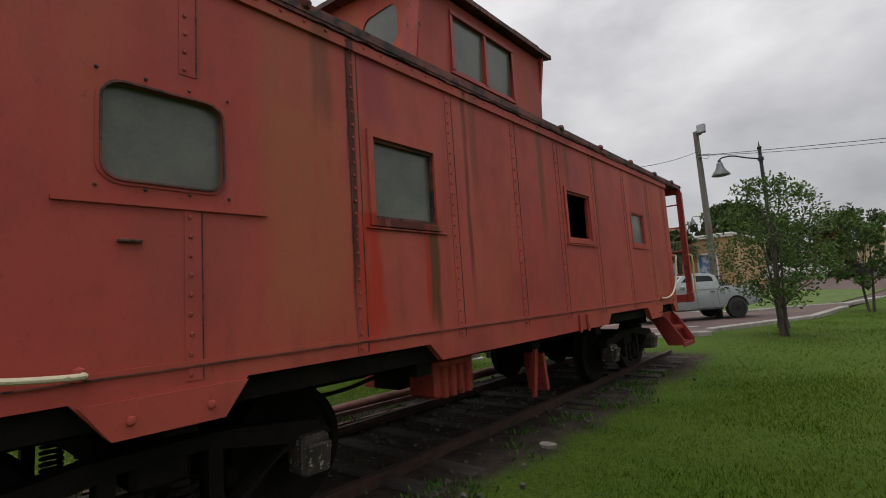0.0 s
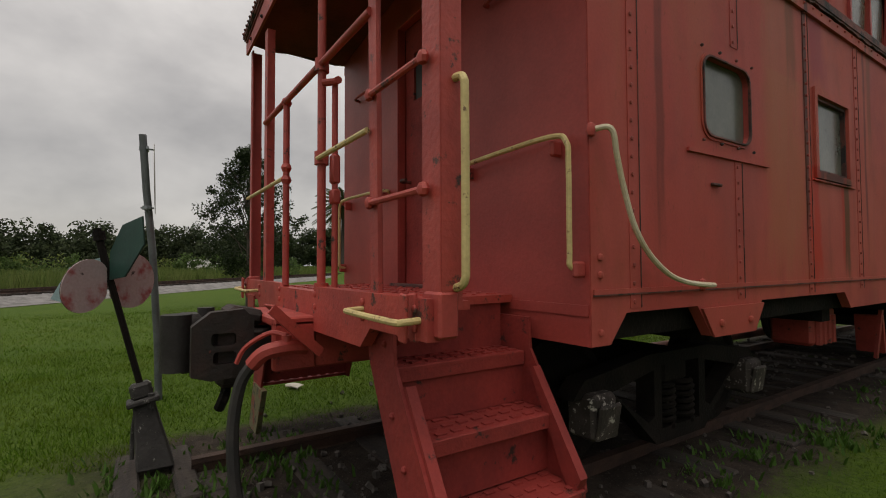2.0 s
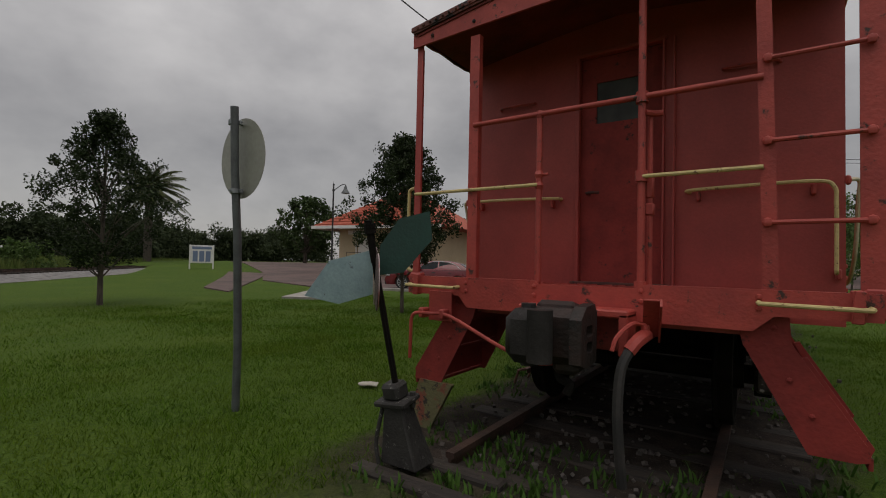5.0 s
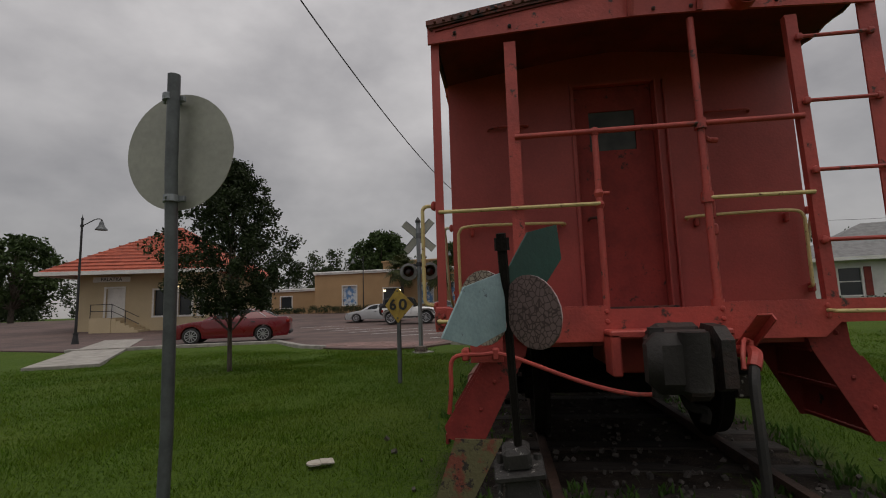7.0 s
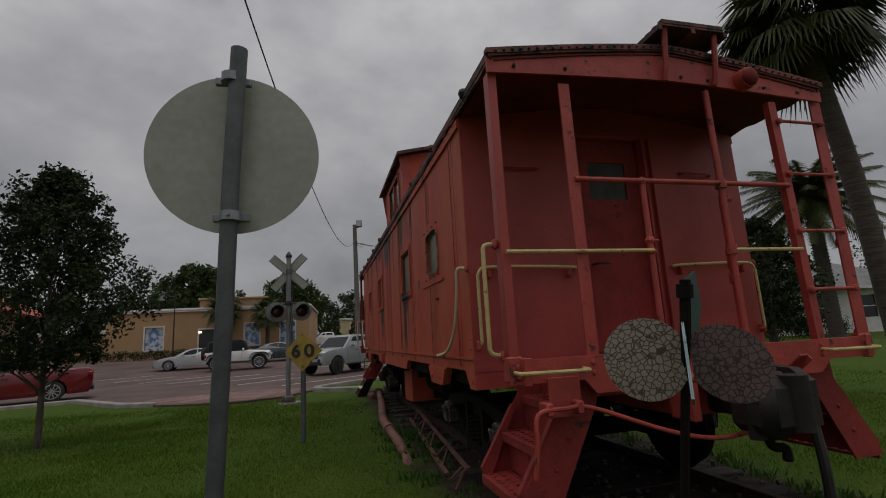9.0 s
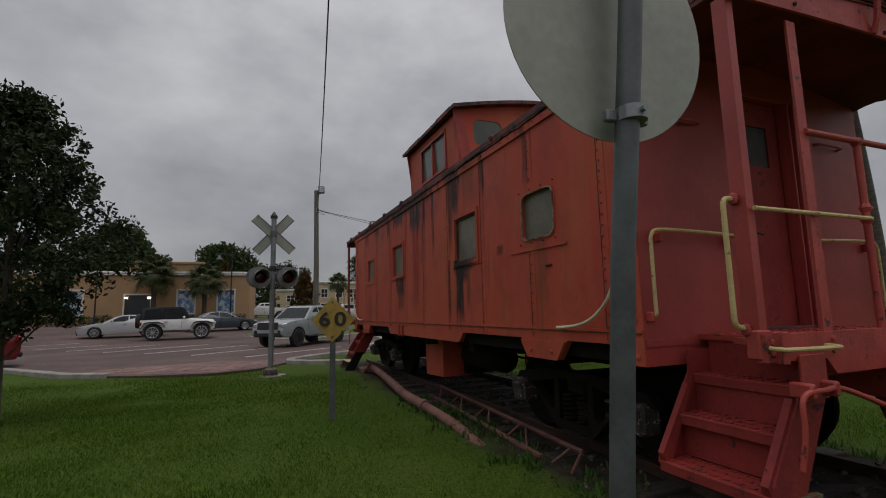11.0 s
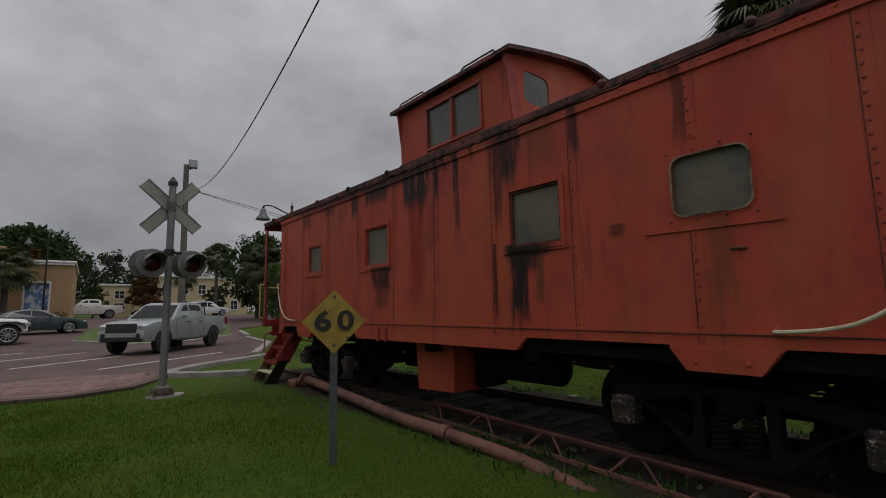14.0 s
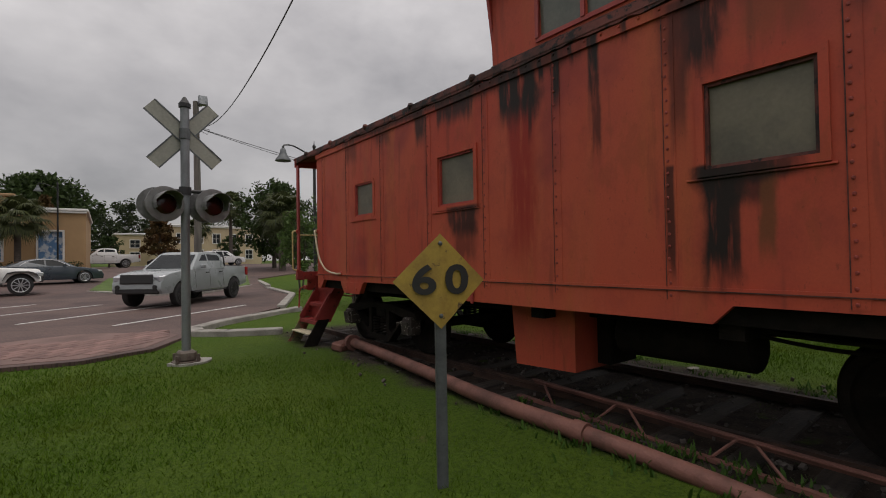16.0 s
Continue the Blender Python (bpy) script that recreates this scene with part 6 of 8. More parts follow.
def sheet(name, outline, lift, material, label, category, step=2.5):
    """A paved sheet that follows the ground."""
    bm = bmesh.new()
    vs = [bm.verts.new((x, y, 0)) for x, y in outline]
    for i in range(len(vs)):
        bm.edges.new((vs[i], vs[(i + 1) % len(vs)]))
    bmesh.ops.triangle_fill(bm, use_beauty=True, edges=bm.edges[:])
    for k in range(5):
        long = [e for e in bm.edges if e.calc_length() > step]
        if long:
            bmesh.ops.subdivide_edges(bm, edges=long, cuts=1)
            bmesh.ops.triangulate(bm, faces=bm.faces[:])
    for v in bm.verts:
        v.co.z = ground_z(v.co.x, v.co.y) + lift
    rim = bmesh.ops.extrude_edge_only(bm, edges=[e for e in bm.edges if e.is_boundary])
    for g in rim["geom"]:
        if isinstance(g, bmesh.types.BMVert):
            g.co.z -= lift + 0.1
    ob = part(name, bm, material)
    for p in ob.data.polygons:
        if p.normal.z < 0:
            p.flip()
    return tagged(ob, label, category, kind="structure")


sheet("road", LOT, 0.05, M_PAVE, "worn red-brown paved parking lot", "parking lot")
sheet("pavement", [(-13.4, 6.9), (-11.9, 7.7), (-20.6, 20.0), (-22.3, 19.3)], 0.075, M_CONC, "pale concrete walkway beside the lot", "walkway")
sheet("pavement_red", [(-20.5, 8.0), (-17.2, 7.2), (-34, 21), (-38, 20)], 0.062, M_PAVE, "red-brown paved strip beside the lawn", "pavement")

M_BAND = noisy("pale_pink_brick_band", (0.19, 0.115, 0.10), (0.12, 0.075, 0.066), 0.9, (0.75, 0.92), 0, 0.3, 30)
band = sheet("pavement_band", [(-8.0, 12.4), (-6.2, 11.4), (-4.7, 11.0), (-3.8, 11.4), (-3.1, 12.6), (-3.3, 13.2), (-4.6, 14.2), (-6.6, 13.7), (-7.6, 13.6)], 0.056, M_BAND, "paler worn brick band at the edge of the lot", "paving")
# bricks of the band, laid in courses at an angle
brick_bm = bmesh.new()
box(brick_bm, (0, 0, 0), (0.385, 0.185, 0.012), bev=0.003)
M_BRICK = noisy("worn_pink_paving_brick", (0.22, 0.125, 0.108), (0.15, 0.09, 0.08), 3, (0.75, 0.92), 0, 0.3, 40, piece=0.28)
brick = part("brick", brick_bm, M_BRICK, band)
brick_me, laid = brick.data, 0
for i in range(-30, 30):
    for k in range(-22, 22):
        a = radians(37)
        u, w = 0.40 * (i + 0.5 * (k % 2)), 0.20 * k
        x, y = -4.9 + u * math.cos(a) - w * math.sin(a), 12.4 + u * math.sin(a) + w * math.cos(a)
        front = 11.0 + max(0.0, (-4.7 - x) * 0.45) + max(0.0, (x + 4.3) * 1.35)
        if -7.2 < x < -3.3 and front + 0.25 < y < front + 2.0 and y < 13.6 and laid < 290:
            b2 = brick if laid == 0 else new("brick", brick_me)
            b2.parent, b2.matrix_basis, laid = band, pose(x, y, ground_z(x, y) + 0.058, 0, 0, 37 + rng.uniform(-1, 1)), laid + 1

M_ISLAND = noisy("mown_island_grass", (0.075, 0.125, 0.014), (0.045, 0.080, 0.009), 2.0, (0.8, 0.95), 0, 0.8, 20)
sheet("lawn_island", [(-2.5, 26.4), (-0.4, 24.9), (3.2, 29.5), (5.2, 37), (1.0, 40), (-2.8, 38.5), (-4.0, 30.5)], 0.10, M_ISLAND, "green mown grass island in the parking lot", "lawn")


def kerb(pts, label):
    bm = bmesh.new()
    for a, b in zip(pts, pts[1:]):
        d = Vector((b[0] - a[0], b[1] - a[1], 0))
        mid = ((a[0] + b[0]) / 2, (a[1] + b[1]) / 2)
        box(bm, (mid[0], mid[1], ground_z(*mid) + 0.05), (d.length + 0.10, 0.26, 0.15), rot=(0, 0, math.degrees(math.atan2(d.y, d.x))), bev=0.02)
    return tagged(part("kerb", bm, M_CONC), label, "kerb", kind="structure")


kerb([(0.55, 15.6), (-0.95, 14.6), (-2.0, 13.9), (-2.7, 13.1), (-2.75, 12.5), (-2.3, 12.05), (-1.4, 11.6)], "rounded concrete kerb of a grass island")
kerb([(0.4, 16.6), (2.6, 21.5), (3.4, 27), (5, 34)], "pale concrete kerb beside the lot")
kerb([(-17.6, 12.4), (-10.4, 15.0), (-9.2, 13.5), (-8.1, 12.2), (-7.2, 11.7)], "low concrete kerb between lawn and lot")
kerb([(-12, 36.5), (-8.5, 36.2)], "kerb of the planted island")
kerb([(-4.0, 30.5), (-2.5, 26.4), (-0.4, 24.9), (3.2, 29.5)], "pale kerb round the grass island")
stall = Vector((0.795, 0.607, 0))
across = Vector((-0.607, 0.795, 0))
for k in range(7):
    a = Vector((-4.0, 15.25, 0)) + across * 2.75 * k - stall * 0.2 * k
    bm = bmesh.new()
    mid = a + stall * 2.35
    box(bm, (mid.x, mid.y, ground_z(mid.x, mid.y) + 0.056), (4.7, 0.11, 0.006), rot=(0, 0, math.degrees(math.atan2(stall.y, stall.x))))
    tagged(part("stall_line", bm, M_LINE), "worn white parking stall line", "road marking", "stall lines", kind="structure")

# ---- vehicles ----
M_GLASS_CAR = noisy("dark_car_glass", (0.012, 0.015, 0.017), (0.02, 0.024, 0.026), 2, (0.10, 0.16), 0, 0.0, 40, spec=0.18)
M_TYRE = noisy("black_tyre", (0.018, 0.018, 0.018), (0.03, 0.029, 0.028), 8, (0.75, 0.9), 0, 0.3, 60)
M_RIM = plain("silver_rim", (0.45, 0.46, 0.48), 0.3, 0.8)
M_RIM_DARK = plain("black_rim", (0.02, 0.02, 0.02), 0.4, 0.3)
M_TRIM = plain("black_plastic_trim", (0.02, 0.02, 0.021), 0.6)
M_HEAD = plain("clear_headlamp", (0.5, 0.52, 0.55), 0.1, 0.3)
M_TAIL = plain("red_tail_lamp", (0.25, 0.01, 0.01), 0.2)


def paint(name, col):
    m = noisy(name, col, tuple(c * 0.9 for c in col), 1.2, (0.22, 0.34), 0.0, 0.0, 60)
    m.node_tree.nodes["Principled BSDF"].inputs["Coat Weight"].default_value = 0.6
    return m


def outline_with_arches(top, low, wheels, wheel_r):
    """The side outline of a car body: its top line from tail to nose, then back along the sill with a round arch over each wheel."""
    out = list(top)
    for x in sorted(wheels, reverse=True):
        r = wheel_r * 1.17
        a0 = math.asin(max(-0.9, min(0.9, (low - wheel_r) / r)))
        for k in range(9):
            a = a0 + (math.pi - 2 * a0) * k / 8
            out.append((x + r * math.cos(a), wheel_r + r * math.sin(a)))
    return out


def softened(bm, width, angle=35):
    """Rounds the sharp edges of a car shell."""
    bmesh.ops.remove_doubles(bm, verts=bm.verts[:], dist=0.001)
    bmesh.ops.dissolve_limit(bm, angle_limit=radians(2), verts=bm.verts[:], edges=bm.edges[:])
    sharp = [e for e in bm.edges if len(e.link_faces) == 2 and e.calc_face_angle(0) > radians(angle)]
    bmesh.ops.bevel(bm, geom=sharp, offset=width, segments=2, profile=0.6, affect="EDGES", clamp_overlap=True)


def vehicle(name, label, category, at, heading, col, spec, size=1.0, rim=None, extra=None):
    """A parked vehicle from its side outline; lengths run from the tail, 0, to the nose."""
    m = paint(name + "_paint", col)
    v = thing(name, label, category, (at[0], at[1], ground_z(*at) + 0.055), heading)
    v.scale = (size, size, size)
    long, wide, belt, roof, low, wr = (spec[k] for k in ("long", "wide", "belt", "roof", "low", "wheel_r"))
    h = wide / 2
    nose = spec.get("nose", 0.16)
    hood = spec.get("hood", None)

    def half(u, z):
        """Half the width at a place along and up the side: drawn in at nose, tail, sill and roof."""
        k = 1 - nose * max(0.0, (u - long * 0.80) / (long * 0.20)) ** 2 - 0.09 * max(0.0, (long * 0.10 - u) / (long * 0.10)) ** 2
        if z > belt:
            k *= 0.95 - spec.get("tumble", 0.20) * (z - belt) / (roof - belt)
        else:
            k *= 1 - 0.05 * max(0.0, (0.55 - z) / 0.35) - 0.03 * max(0.0, (z - belt + 0.16) / 0.16)
        if hood and u > hood[0] and z > hood[2]:
            k = hood[1]
        return h * k

    def shell(u, z, w):
        return (u - long / 2, (2 * w - 1) * half(u, z), z)

    def side_at(side, out):
        return lambda u, z, w: (u - long / 2, side * (half(u, z) + out + w), z)

    bm = bmesh.new()
    plate(bm, outline_with_arches(spec["top"], low, spec["wheels"], wr), (), 1.0, shell)
    softened(bm, 0.045)
    part("body", bm, m, v, smooth=True)
    bm = bmesh.new()
    plate(bm, spec["house"], (), 1.0, shell)
    softened(bm, 0.035)
    part("cabin", bm, spec.get("top_m") or m, v, smooth=True)
    bm = bmesh.new()
    box(bm, (0, 0, low + 0.22), (long * 0.86, wide * 0.72, 0.40))
    part("underbody", bm, M_TRIM, v, "black underside")
    for side in (-1, 1):
        for pane in spec["panes"]:
            bm = bmesh.new()
            plate(bm, pane, (), 0.008, side_at(side, -0.001))
            part("side_window", bm, M_GLASS_CAR, v, "dark window glass")
        for x in spec["gaps"]:
            bm = bmesh.new()
            plate(bm, rect(x, low + 0.10, x + 0.012, belt + 0.02), (), 0.003, side_at(side, 0.0))
            part("door_gap", bm, M_TRIM, v)
        for x in spec["handles"]:
            bm = bmesh.new()
            plate(bm, rect(x, belt - 0.15, x + 0.17, belt - 0.115), (), 0.03, side_at(side, 0.0))
            part("door_handle", bm, spec.get("handle_m") or M_TRIM, v)
        bm = bmesh.new()
        box(bm, (spec["mirror"] - long / 2, side * (h + 0.09), belt + 0.09), (0.12, 0.2, 0.14), bev=0.035)
        part("door_mirror", bm, m, v)
        if spec.get("chrome"):
            bm = bmesh.new()
            tube(bm, smooth_line([side_at(side, 0.008)(x, z, 0) for x, z in spec["chrome"]], 4), 0.014, 6)
            part("window_trim", bm, M_RIM, v, "bright window trim")
        bm = bmesh.new()
        hx, hz, hw, hh = spec["lamp"]
        box(bm, (hx - long / 2, side * half(hx, hz) * 0.78, hz), (0.24, hw, hh), rot=(0, 8, side * -24), bev=0.03)
        part("headlamp", bm, M_HEAD, v, "clear headlamp")
        bm = bmesh.new()
        tx, tz, tw, th = spec["tail"]
        box(bm, (tx - long / 2, side * half(tx, tz) * 0.93, tz), (0.14, tw, th), bev=0.025)
        part("tail_lamp", bm, M_TAIL, v, "red tail lamp")
        bm = bmesh.new()
        rod(bm, (long * 0.985 - long / 2, side * h * 0.66, low + 0.22), (long / 2 + 0.012, side * h * 0.66, low + 0.22), 0.07, 12)
        part("fog_lamp", bm, M_TRIM, v)
        for x in spec["wheels"]:
            tyre_bm = bmesh.new()
            y = side * (h - 0.125)
            rod(tyre_bm, (x - long / 2, y - 0.11, wr), (x - long / 2, y + 0.11, wr), wr, 26)
            softened(tyre_bm, 0.03)
            wheel = part("wheel", tyre_bm, M_TYRE, v, "black tyre", smooth=True)
            bm = bmesh.new()
            yo = y + side * 0.108
            for k in range(10):
                a = radians(36 * k)
                box(bm, (x - long / 2 + math.cos(a) * wr * 0.36, yo, wr + math.sin(a) * wr * 0.36), (wr * 0.60, 0.02, 0.035), rot=(0, -36 * k, 0))
            rod(bm, (x - long / 2, yo - 0.01, wr), (x - long / 2, yo + 0.01, wr), wr * 0.17, 12)
            ring = [(x - long / 2 + math.cos(2 * math.pi * k / 20) * wr * 0.68, yo, wr + math.sin(2 * math.pi * k / 20) * wr * 0.68) for k in range(21)]
            tube(bm, ring, 0.02, 5)
            part("rim", bm, rim or M_RIM, wheel)
    # screens of glass front and back, laid on the cabin
    for (x0, z0), (x1, z1), out in spec["screens"]:
        bm = bmesh.new()
        d = Vector((x1 - x0, 0, z1 - z0))
        off = Vector((d.z, 0, -d.x)).normalized() * 0.008 * out
        quad = []
        for f in (0.10, 0.92):
            x, z = x0 + (x1 - x0) * f, z0 + (z1 - z0) * f
            w = half(x, z) - 0.10
            quad.append([(x - long / 2 + off.x, -w, z + off.z), (x - long / 2 + off.x, w, z + off.z)])
        low_q, high_q = quad
        fs = [bm.verts.new(q) for q in (low_q[0], low_q[1], high_q[1], high_q[0])]
        face = bm.faces.new(fs)
        ext = bmesh.ops.extrude_face_region(bm, geom=[face])
        bmesh.ops.translate(bm, vec=off * 0.9, verts=[g for g in ext["geom"] if isinstance(g, bmesh.types.BMVert)])
        part("windscreen" if out > 0 else "rear_window", bm, M_GLASS_CAR, v, "dark window glass")
    bm = bmesh.new()
    gx, gz, gw, gh = spec["grille"]
    box(bm, (gx - long / 2, 0, gz), (0.06, gw, gh), rot=(0, -6, 0), bev=0.025)
    part("grille", bm, M_TRIM, v, "black grille")
    bm = bmesh.new()
    box(bm, (long * 0.985 - long / 2, 0, low + 0.10), (0.14, wide * 0.78, 0.20), bev=0.04)
    part("front_bumper", bm, M_TRIM, v)
    bm = bmesh.new()
    box(bm, (0.02 - long / 2, 0, low + 0.16), (0.12, wide * 0.86, 0.16), bev=0.04)
    part("rear_bumper", bm, spec.get("rear_m") or M_TRIM, v)
    if extra:
        extra(v, m, long, wide)
    return v


SEDAN = dict(long=4.92, wide=1.85, belt=1.00, roof=1.46, low=0.22, wheel_r=0.34, wheels=(1.10, 3.93), tumble=0.26, nose=0.22,
             top=[(0.10, 0.24), (0.02, 0.45), (0.0, 0.72), (0.05, 0.98), (0.14, 1.05), (0.72, 1.07), (1.3, 1.01), (3.3, 0.98), (3.9, 0.93), (4.5, 0.82), (4.80, 0.70), (4.91, 0.52), (4.90, 0.34), (4.80, 0.22)],
             house=[(0.50, 1.0), (1.10, 1.32), (1.45, 1.41), (1.8, 1.455), (2.2, 1.46), (2.55, 1.43), (2.85, 1.34), (3.55, 0.95)],
             panes=([(1.02, 1.06), (1.28, 1.24), (1.55, 1.34), (1.85, 1.385), (2.08, 1.39), (2.08, 1.04)], [(2.14, 1.04), (2.14, 1.39), (2.45, 1.37), (2.72, 1.29), (3.18, 1.02)]),
             screens=[((3.55, 0.95), (2.85, 1.34), 1), ((0.50, 1.0), (1.10, 1.32), -1)], gaps=(1.32, 2.10, 3.22), handles=(1.42, 2.22), mirror=3.0, lamp=(4.66, 0.69, 0.36, 0.11), tail=(0.08, 0.86, 0.34, 0.15),
             grille=(4.90, 0.50, 0.95, 0.22), chrome=[(0.98, 1.05), (1.25, 1.25), (1.55, 1.365), (1.9, 1.41), (2.3, 1.405), (2.55, 1.37), (2.8, 1.27), (3.22, 1.0)])
PICKUP = dict(long=5.35, wide=1.88, belt=1.20, roof=1.81, low=0.46, wheel_r=0.40, wheels=(1.17, 4.39), tumble=0.20, nose=0.14,
              top=[(0.05, 0.56), (0.0, 0.75), (0.02, 1.24), (1.76, 1.26), (1.80, 1.21), (3.72, 1.21), (4.2, 1.19), (4.95, 1.10), (5.18, 1.02), (5.31, 0.82), (5.34, 0.60), (5.25, 0.46)],
              house=[(1.78, 1.17), (1.84, 1.70), (2.05, 1.78), (2.5, 1.81), (2.95, 1.80), (3.20, 1.74), (3.92, 1.17)],
              panes=([(2.02, 1.27), (2.0, 1.62), (2.12, 1.69), (2.76, 1.72), (2.76, 1.25)], [(2.84, 1.25), (2.84, 1.72), (3.08, 1.68), (3.62, 1.24)]),
              screens=[((3.92, 1.17), (3.20, 1.74), 1), ((1.78, 1.17), (1.84, 1.70), -1)], gaps=(1.93, 2.80, 3.68), handles=(2.08, 2.94), mirror=3.42, lamp=(5.16, 0.95, 0.34, 0.17), tail=(0.05, 1.03, 0.18, 0.34),
              grille=(5.32, 0.93, 1.10, 0.30), handle_m=M_TRIM)
OFFROAD = dict(long=3.75, wide=1.66, belt=1.12, roof=1.82, low=0.52, wheel_r=0.42, wheels=(0.62, 3.02), tumble=0.10, nose=0.04, hood=(2.42, 0.70, 0.98), top_m=M_TRIM,
               top=[(0.0, 0.54), (0.0, 1.12), (2.30, 1.14), (2.40, 1.16), (3.55, 1.08), (3.66, 1.02), (3.68, 0.56)],
               house=[(0.04, 1.10), (0.10, 1.70), (0.5, 1.80), (1.2, 1.82), (1.95, 1.80), (2.10, 1.74), (2.42, 1.10)],
               panes=([(0.20, 1.18), (0.24, 1.66), (0.95, 1.72), (0.95, 1.18)], [(1.12, 1.18), (1.12, 1.72), (1.95, 1.70), (2.22, 1.16)]),
               screens=[((2.42, 1.10), (2.10, 1.74), 1), ((0.04, 1.10), (0.10, 1.70), -1)], gaps=(1.05, 2.0), handles=(1.15,), mirror=2.12, lamp=(3.62, 0.86, 0.18, 0.18), tail=(0.03, 0.90, 0.14, 0.18),
               grille=(3.68, 0.84, 0.66, 0.34))
SUV = dict(long=4.75, wide=1.92, belt=1.06, roof=1.74, low=0.34, wheel_r=0.38, wheels=(0.95, 3.78), tumble=0.22, nose=0.16,
           top=[(0.08, 0.36), (0.0, 0.6), (0.03, 1.08), (3.2, 1.08), (3.9, 1.04), (4.5, 0.94), (4.70, 0.78), (4.74, 0.5), (4.64, 0.34)],
           house=[(0.05, 1.04), (0.28, 1.58), (0.6, 1.70), (1.4, 1.74), (2.3, 1.73), (2.65, 1.67), (3.45, 1.04)],
           panes=([(0.45, 1.14), (0.6, 1.56), (1.1, 1.62), (1.1, 1.12)], [(1.18, 1.12), (1.18, 1.63), (1.95, 1.64), (1.95, 1.11)], [(2.03, 1.11), (2.03, 1.64), (2.5, 1.60), (3.1, 1.10)]),
           screens=[((3.45, 1.04), (2.65, 1.67), 1), ((0.05, 1.04), (0.28, 1.58), -1)], gaps=(1.14, 1.99, 3.1), handles=(1.3, 2.1), mirror=2.9, lamp=(4.55, 0.84, 0.34, 0.15), tail=(0.05, 1.0, 0.24, 0.22),
           grille=(4.72, 0.74, 0.9, 0.24))


def pickup_extra(v, m, long, wide):
    # body is solid here; a black panel stands in for the bed's shaded hollow
    bm = bmesh.new()
    box(bm, (0.92 - long / 2, 0, 1.262), (1.62, wide * 0.74, 0.016))
    part("bed_shade_panel", bm, M_TRIM, v, "flat black panel for the shaded hollow of the load bed")
    for side in (-1, 1):
        bm = bmesh.new()
        tube(bm, smooth_line([(1.55 - long / 2, side * wide * 0.40, 1.24), (1.58 - long / 2, side * wide * 0.38, 1.62), (1.50 - long / 2, side * wide * 0.36, 1.66)], 3), 0.028, 6)
        part("rack_post", bm, M_TRIM, v)
        bm = bmesh.new()
        box(bm, (2.78 - long / 2, side * (wide / 2 - 0.03), 0.42), (2.0, 0.12, 0.06), bev=0.02)
        part("side_step", bm, M_TRIM, v)
    bm = bmesh.new()
    tube(bm, [(1.52 - long / 2, -wide * 0.36, 1.65), (1.52 - long / 2, wide * 0.36, 1.65)], 0.028, 6)
    part("rack_bar", bm, M_TRIM, v)


def offroad_extra(v, m, long, wide):
    bm = bmesh.new()
    rod(bm, (-0.26 - long / 2, 0, 1.05), (-0.02 - long / 2, 0, 1.05), 0.39, 24)
    softened(bm, 0.05)
    part("spare_wheel", bm, M_TYRE, v, "spare wheel on the tail", smooth=True)
    for x in (0.62, 3.02):
        for side in (-1, 1):
            bm = bmesh.new()
            arc = [(x - long / 2 - 0.56, 0.66), (x - long / 2 - 0.42, 0.94), (x - long / 2 - 0.2, 1.0), (x - long / 2 + 0.25, 1.0), (x - long / 2 + 0.48, 0.92), (x - long / 2 + 0.60, 0.72)]
            plate(bm, arc + [(a, z - 0.05) for a, z in reversed(arc)], (), 0.26, lambda u, z, w, s=side: (u, s * (wide / 2 - 0.14 + w), z))
            part("fender", bm, M_TRIM, v, "black fender flare")
    for side in (-1, 1):
        bm = bmesh.new()
        box(bm, (1.75 - long / 2, side * (wide / 2 - 0.02), 0.46), (1.4, 0.14, 0.08), bev=0.02)
        part("side_step", bm, M_TRIM, v)


red_car = vehicle("sedan", "glossy dark red four-door sedan parked in the lot", "car", (-12.9, 15.8), 200.9, (0.16, 0.006, 0.012), SEDAN)
pickup = vehicle("pickup_truck", "pale grey crew-cab pickup truck parked in the lot", "pickup truck", (-1.35, 21.3), 227, (0.27, 0.295, 0.30), PICKUP, 1.0, M_RIM_DARK, pickup_extra)
vehicle("pickup_truck", "white pickup truck parked far across the lot", "pickup truck", (-2.0, 60), 190, (0.70, 0.70, 0.70), PICKUP, 1.09, M_RIM, pickup_extra)
vehicle("off_road_car", "white off-road car with black fenders and black soft top", "car", (-7.7, 30.2), 4, (0.72, 0.72, 0.70), OFFROAD, 1.05, M_RIM, offroad_extra)
vehicle("sedan", "silver sedan parked behind the off-road car", "car", (-11.2, 33.5), 185, (0.46, 0.47, 0.48), SEDAN, 0.95)
vehicle("sedan", "dark blue-grey sedan parked in the lot", "car", (-5.6, 36.5), 10, (0.035, 0.05, 0.065), SEDAN, 0.96)
vehicle("suv", "white sport utility car parked beyond the lawn", "car", (9.6, 62), 12, (0.72, 0.72, 0.72), SUV)
vehicle("sedan", "black low car parked beyond the lawn", "car", (4.2, 60), 170, (0.015, 0.016, 0.018), SEDAN)
vehicle("sedan", "white car on the far street", "car", (52, 6.5), 95, (0.70, 0.70, 0.70), SEDAN)
vehicle("sedan", "dark car on the far street", "car", (50, 11.5), 95, (0.02, 0.025, 0.03), SEDAN)

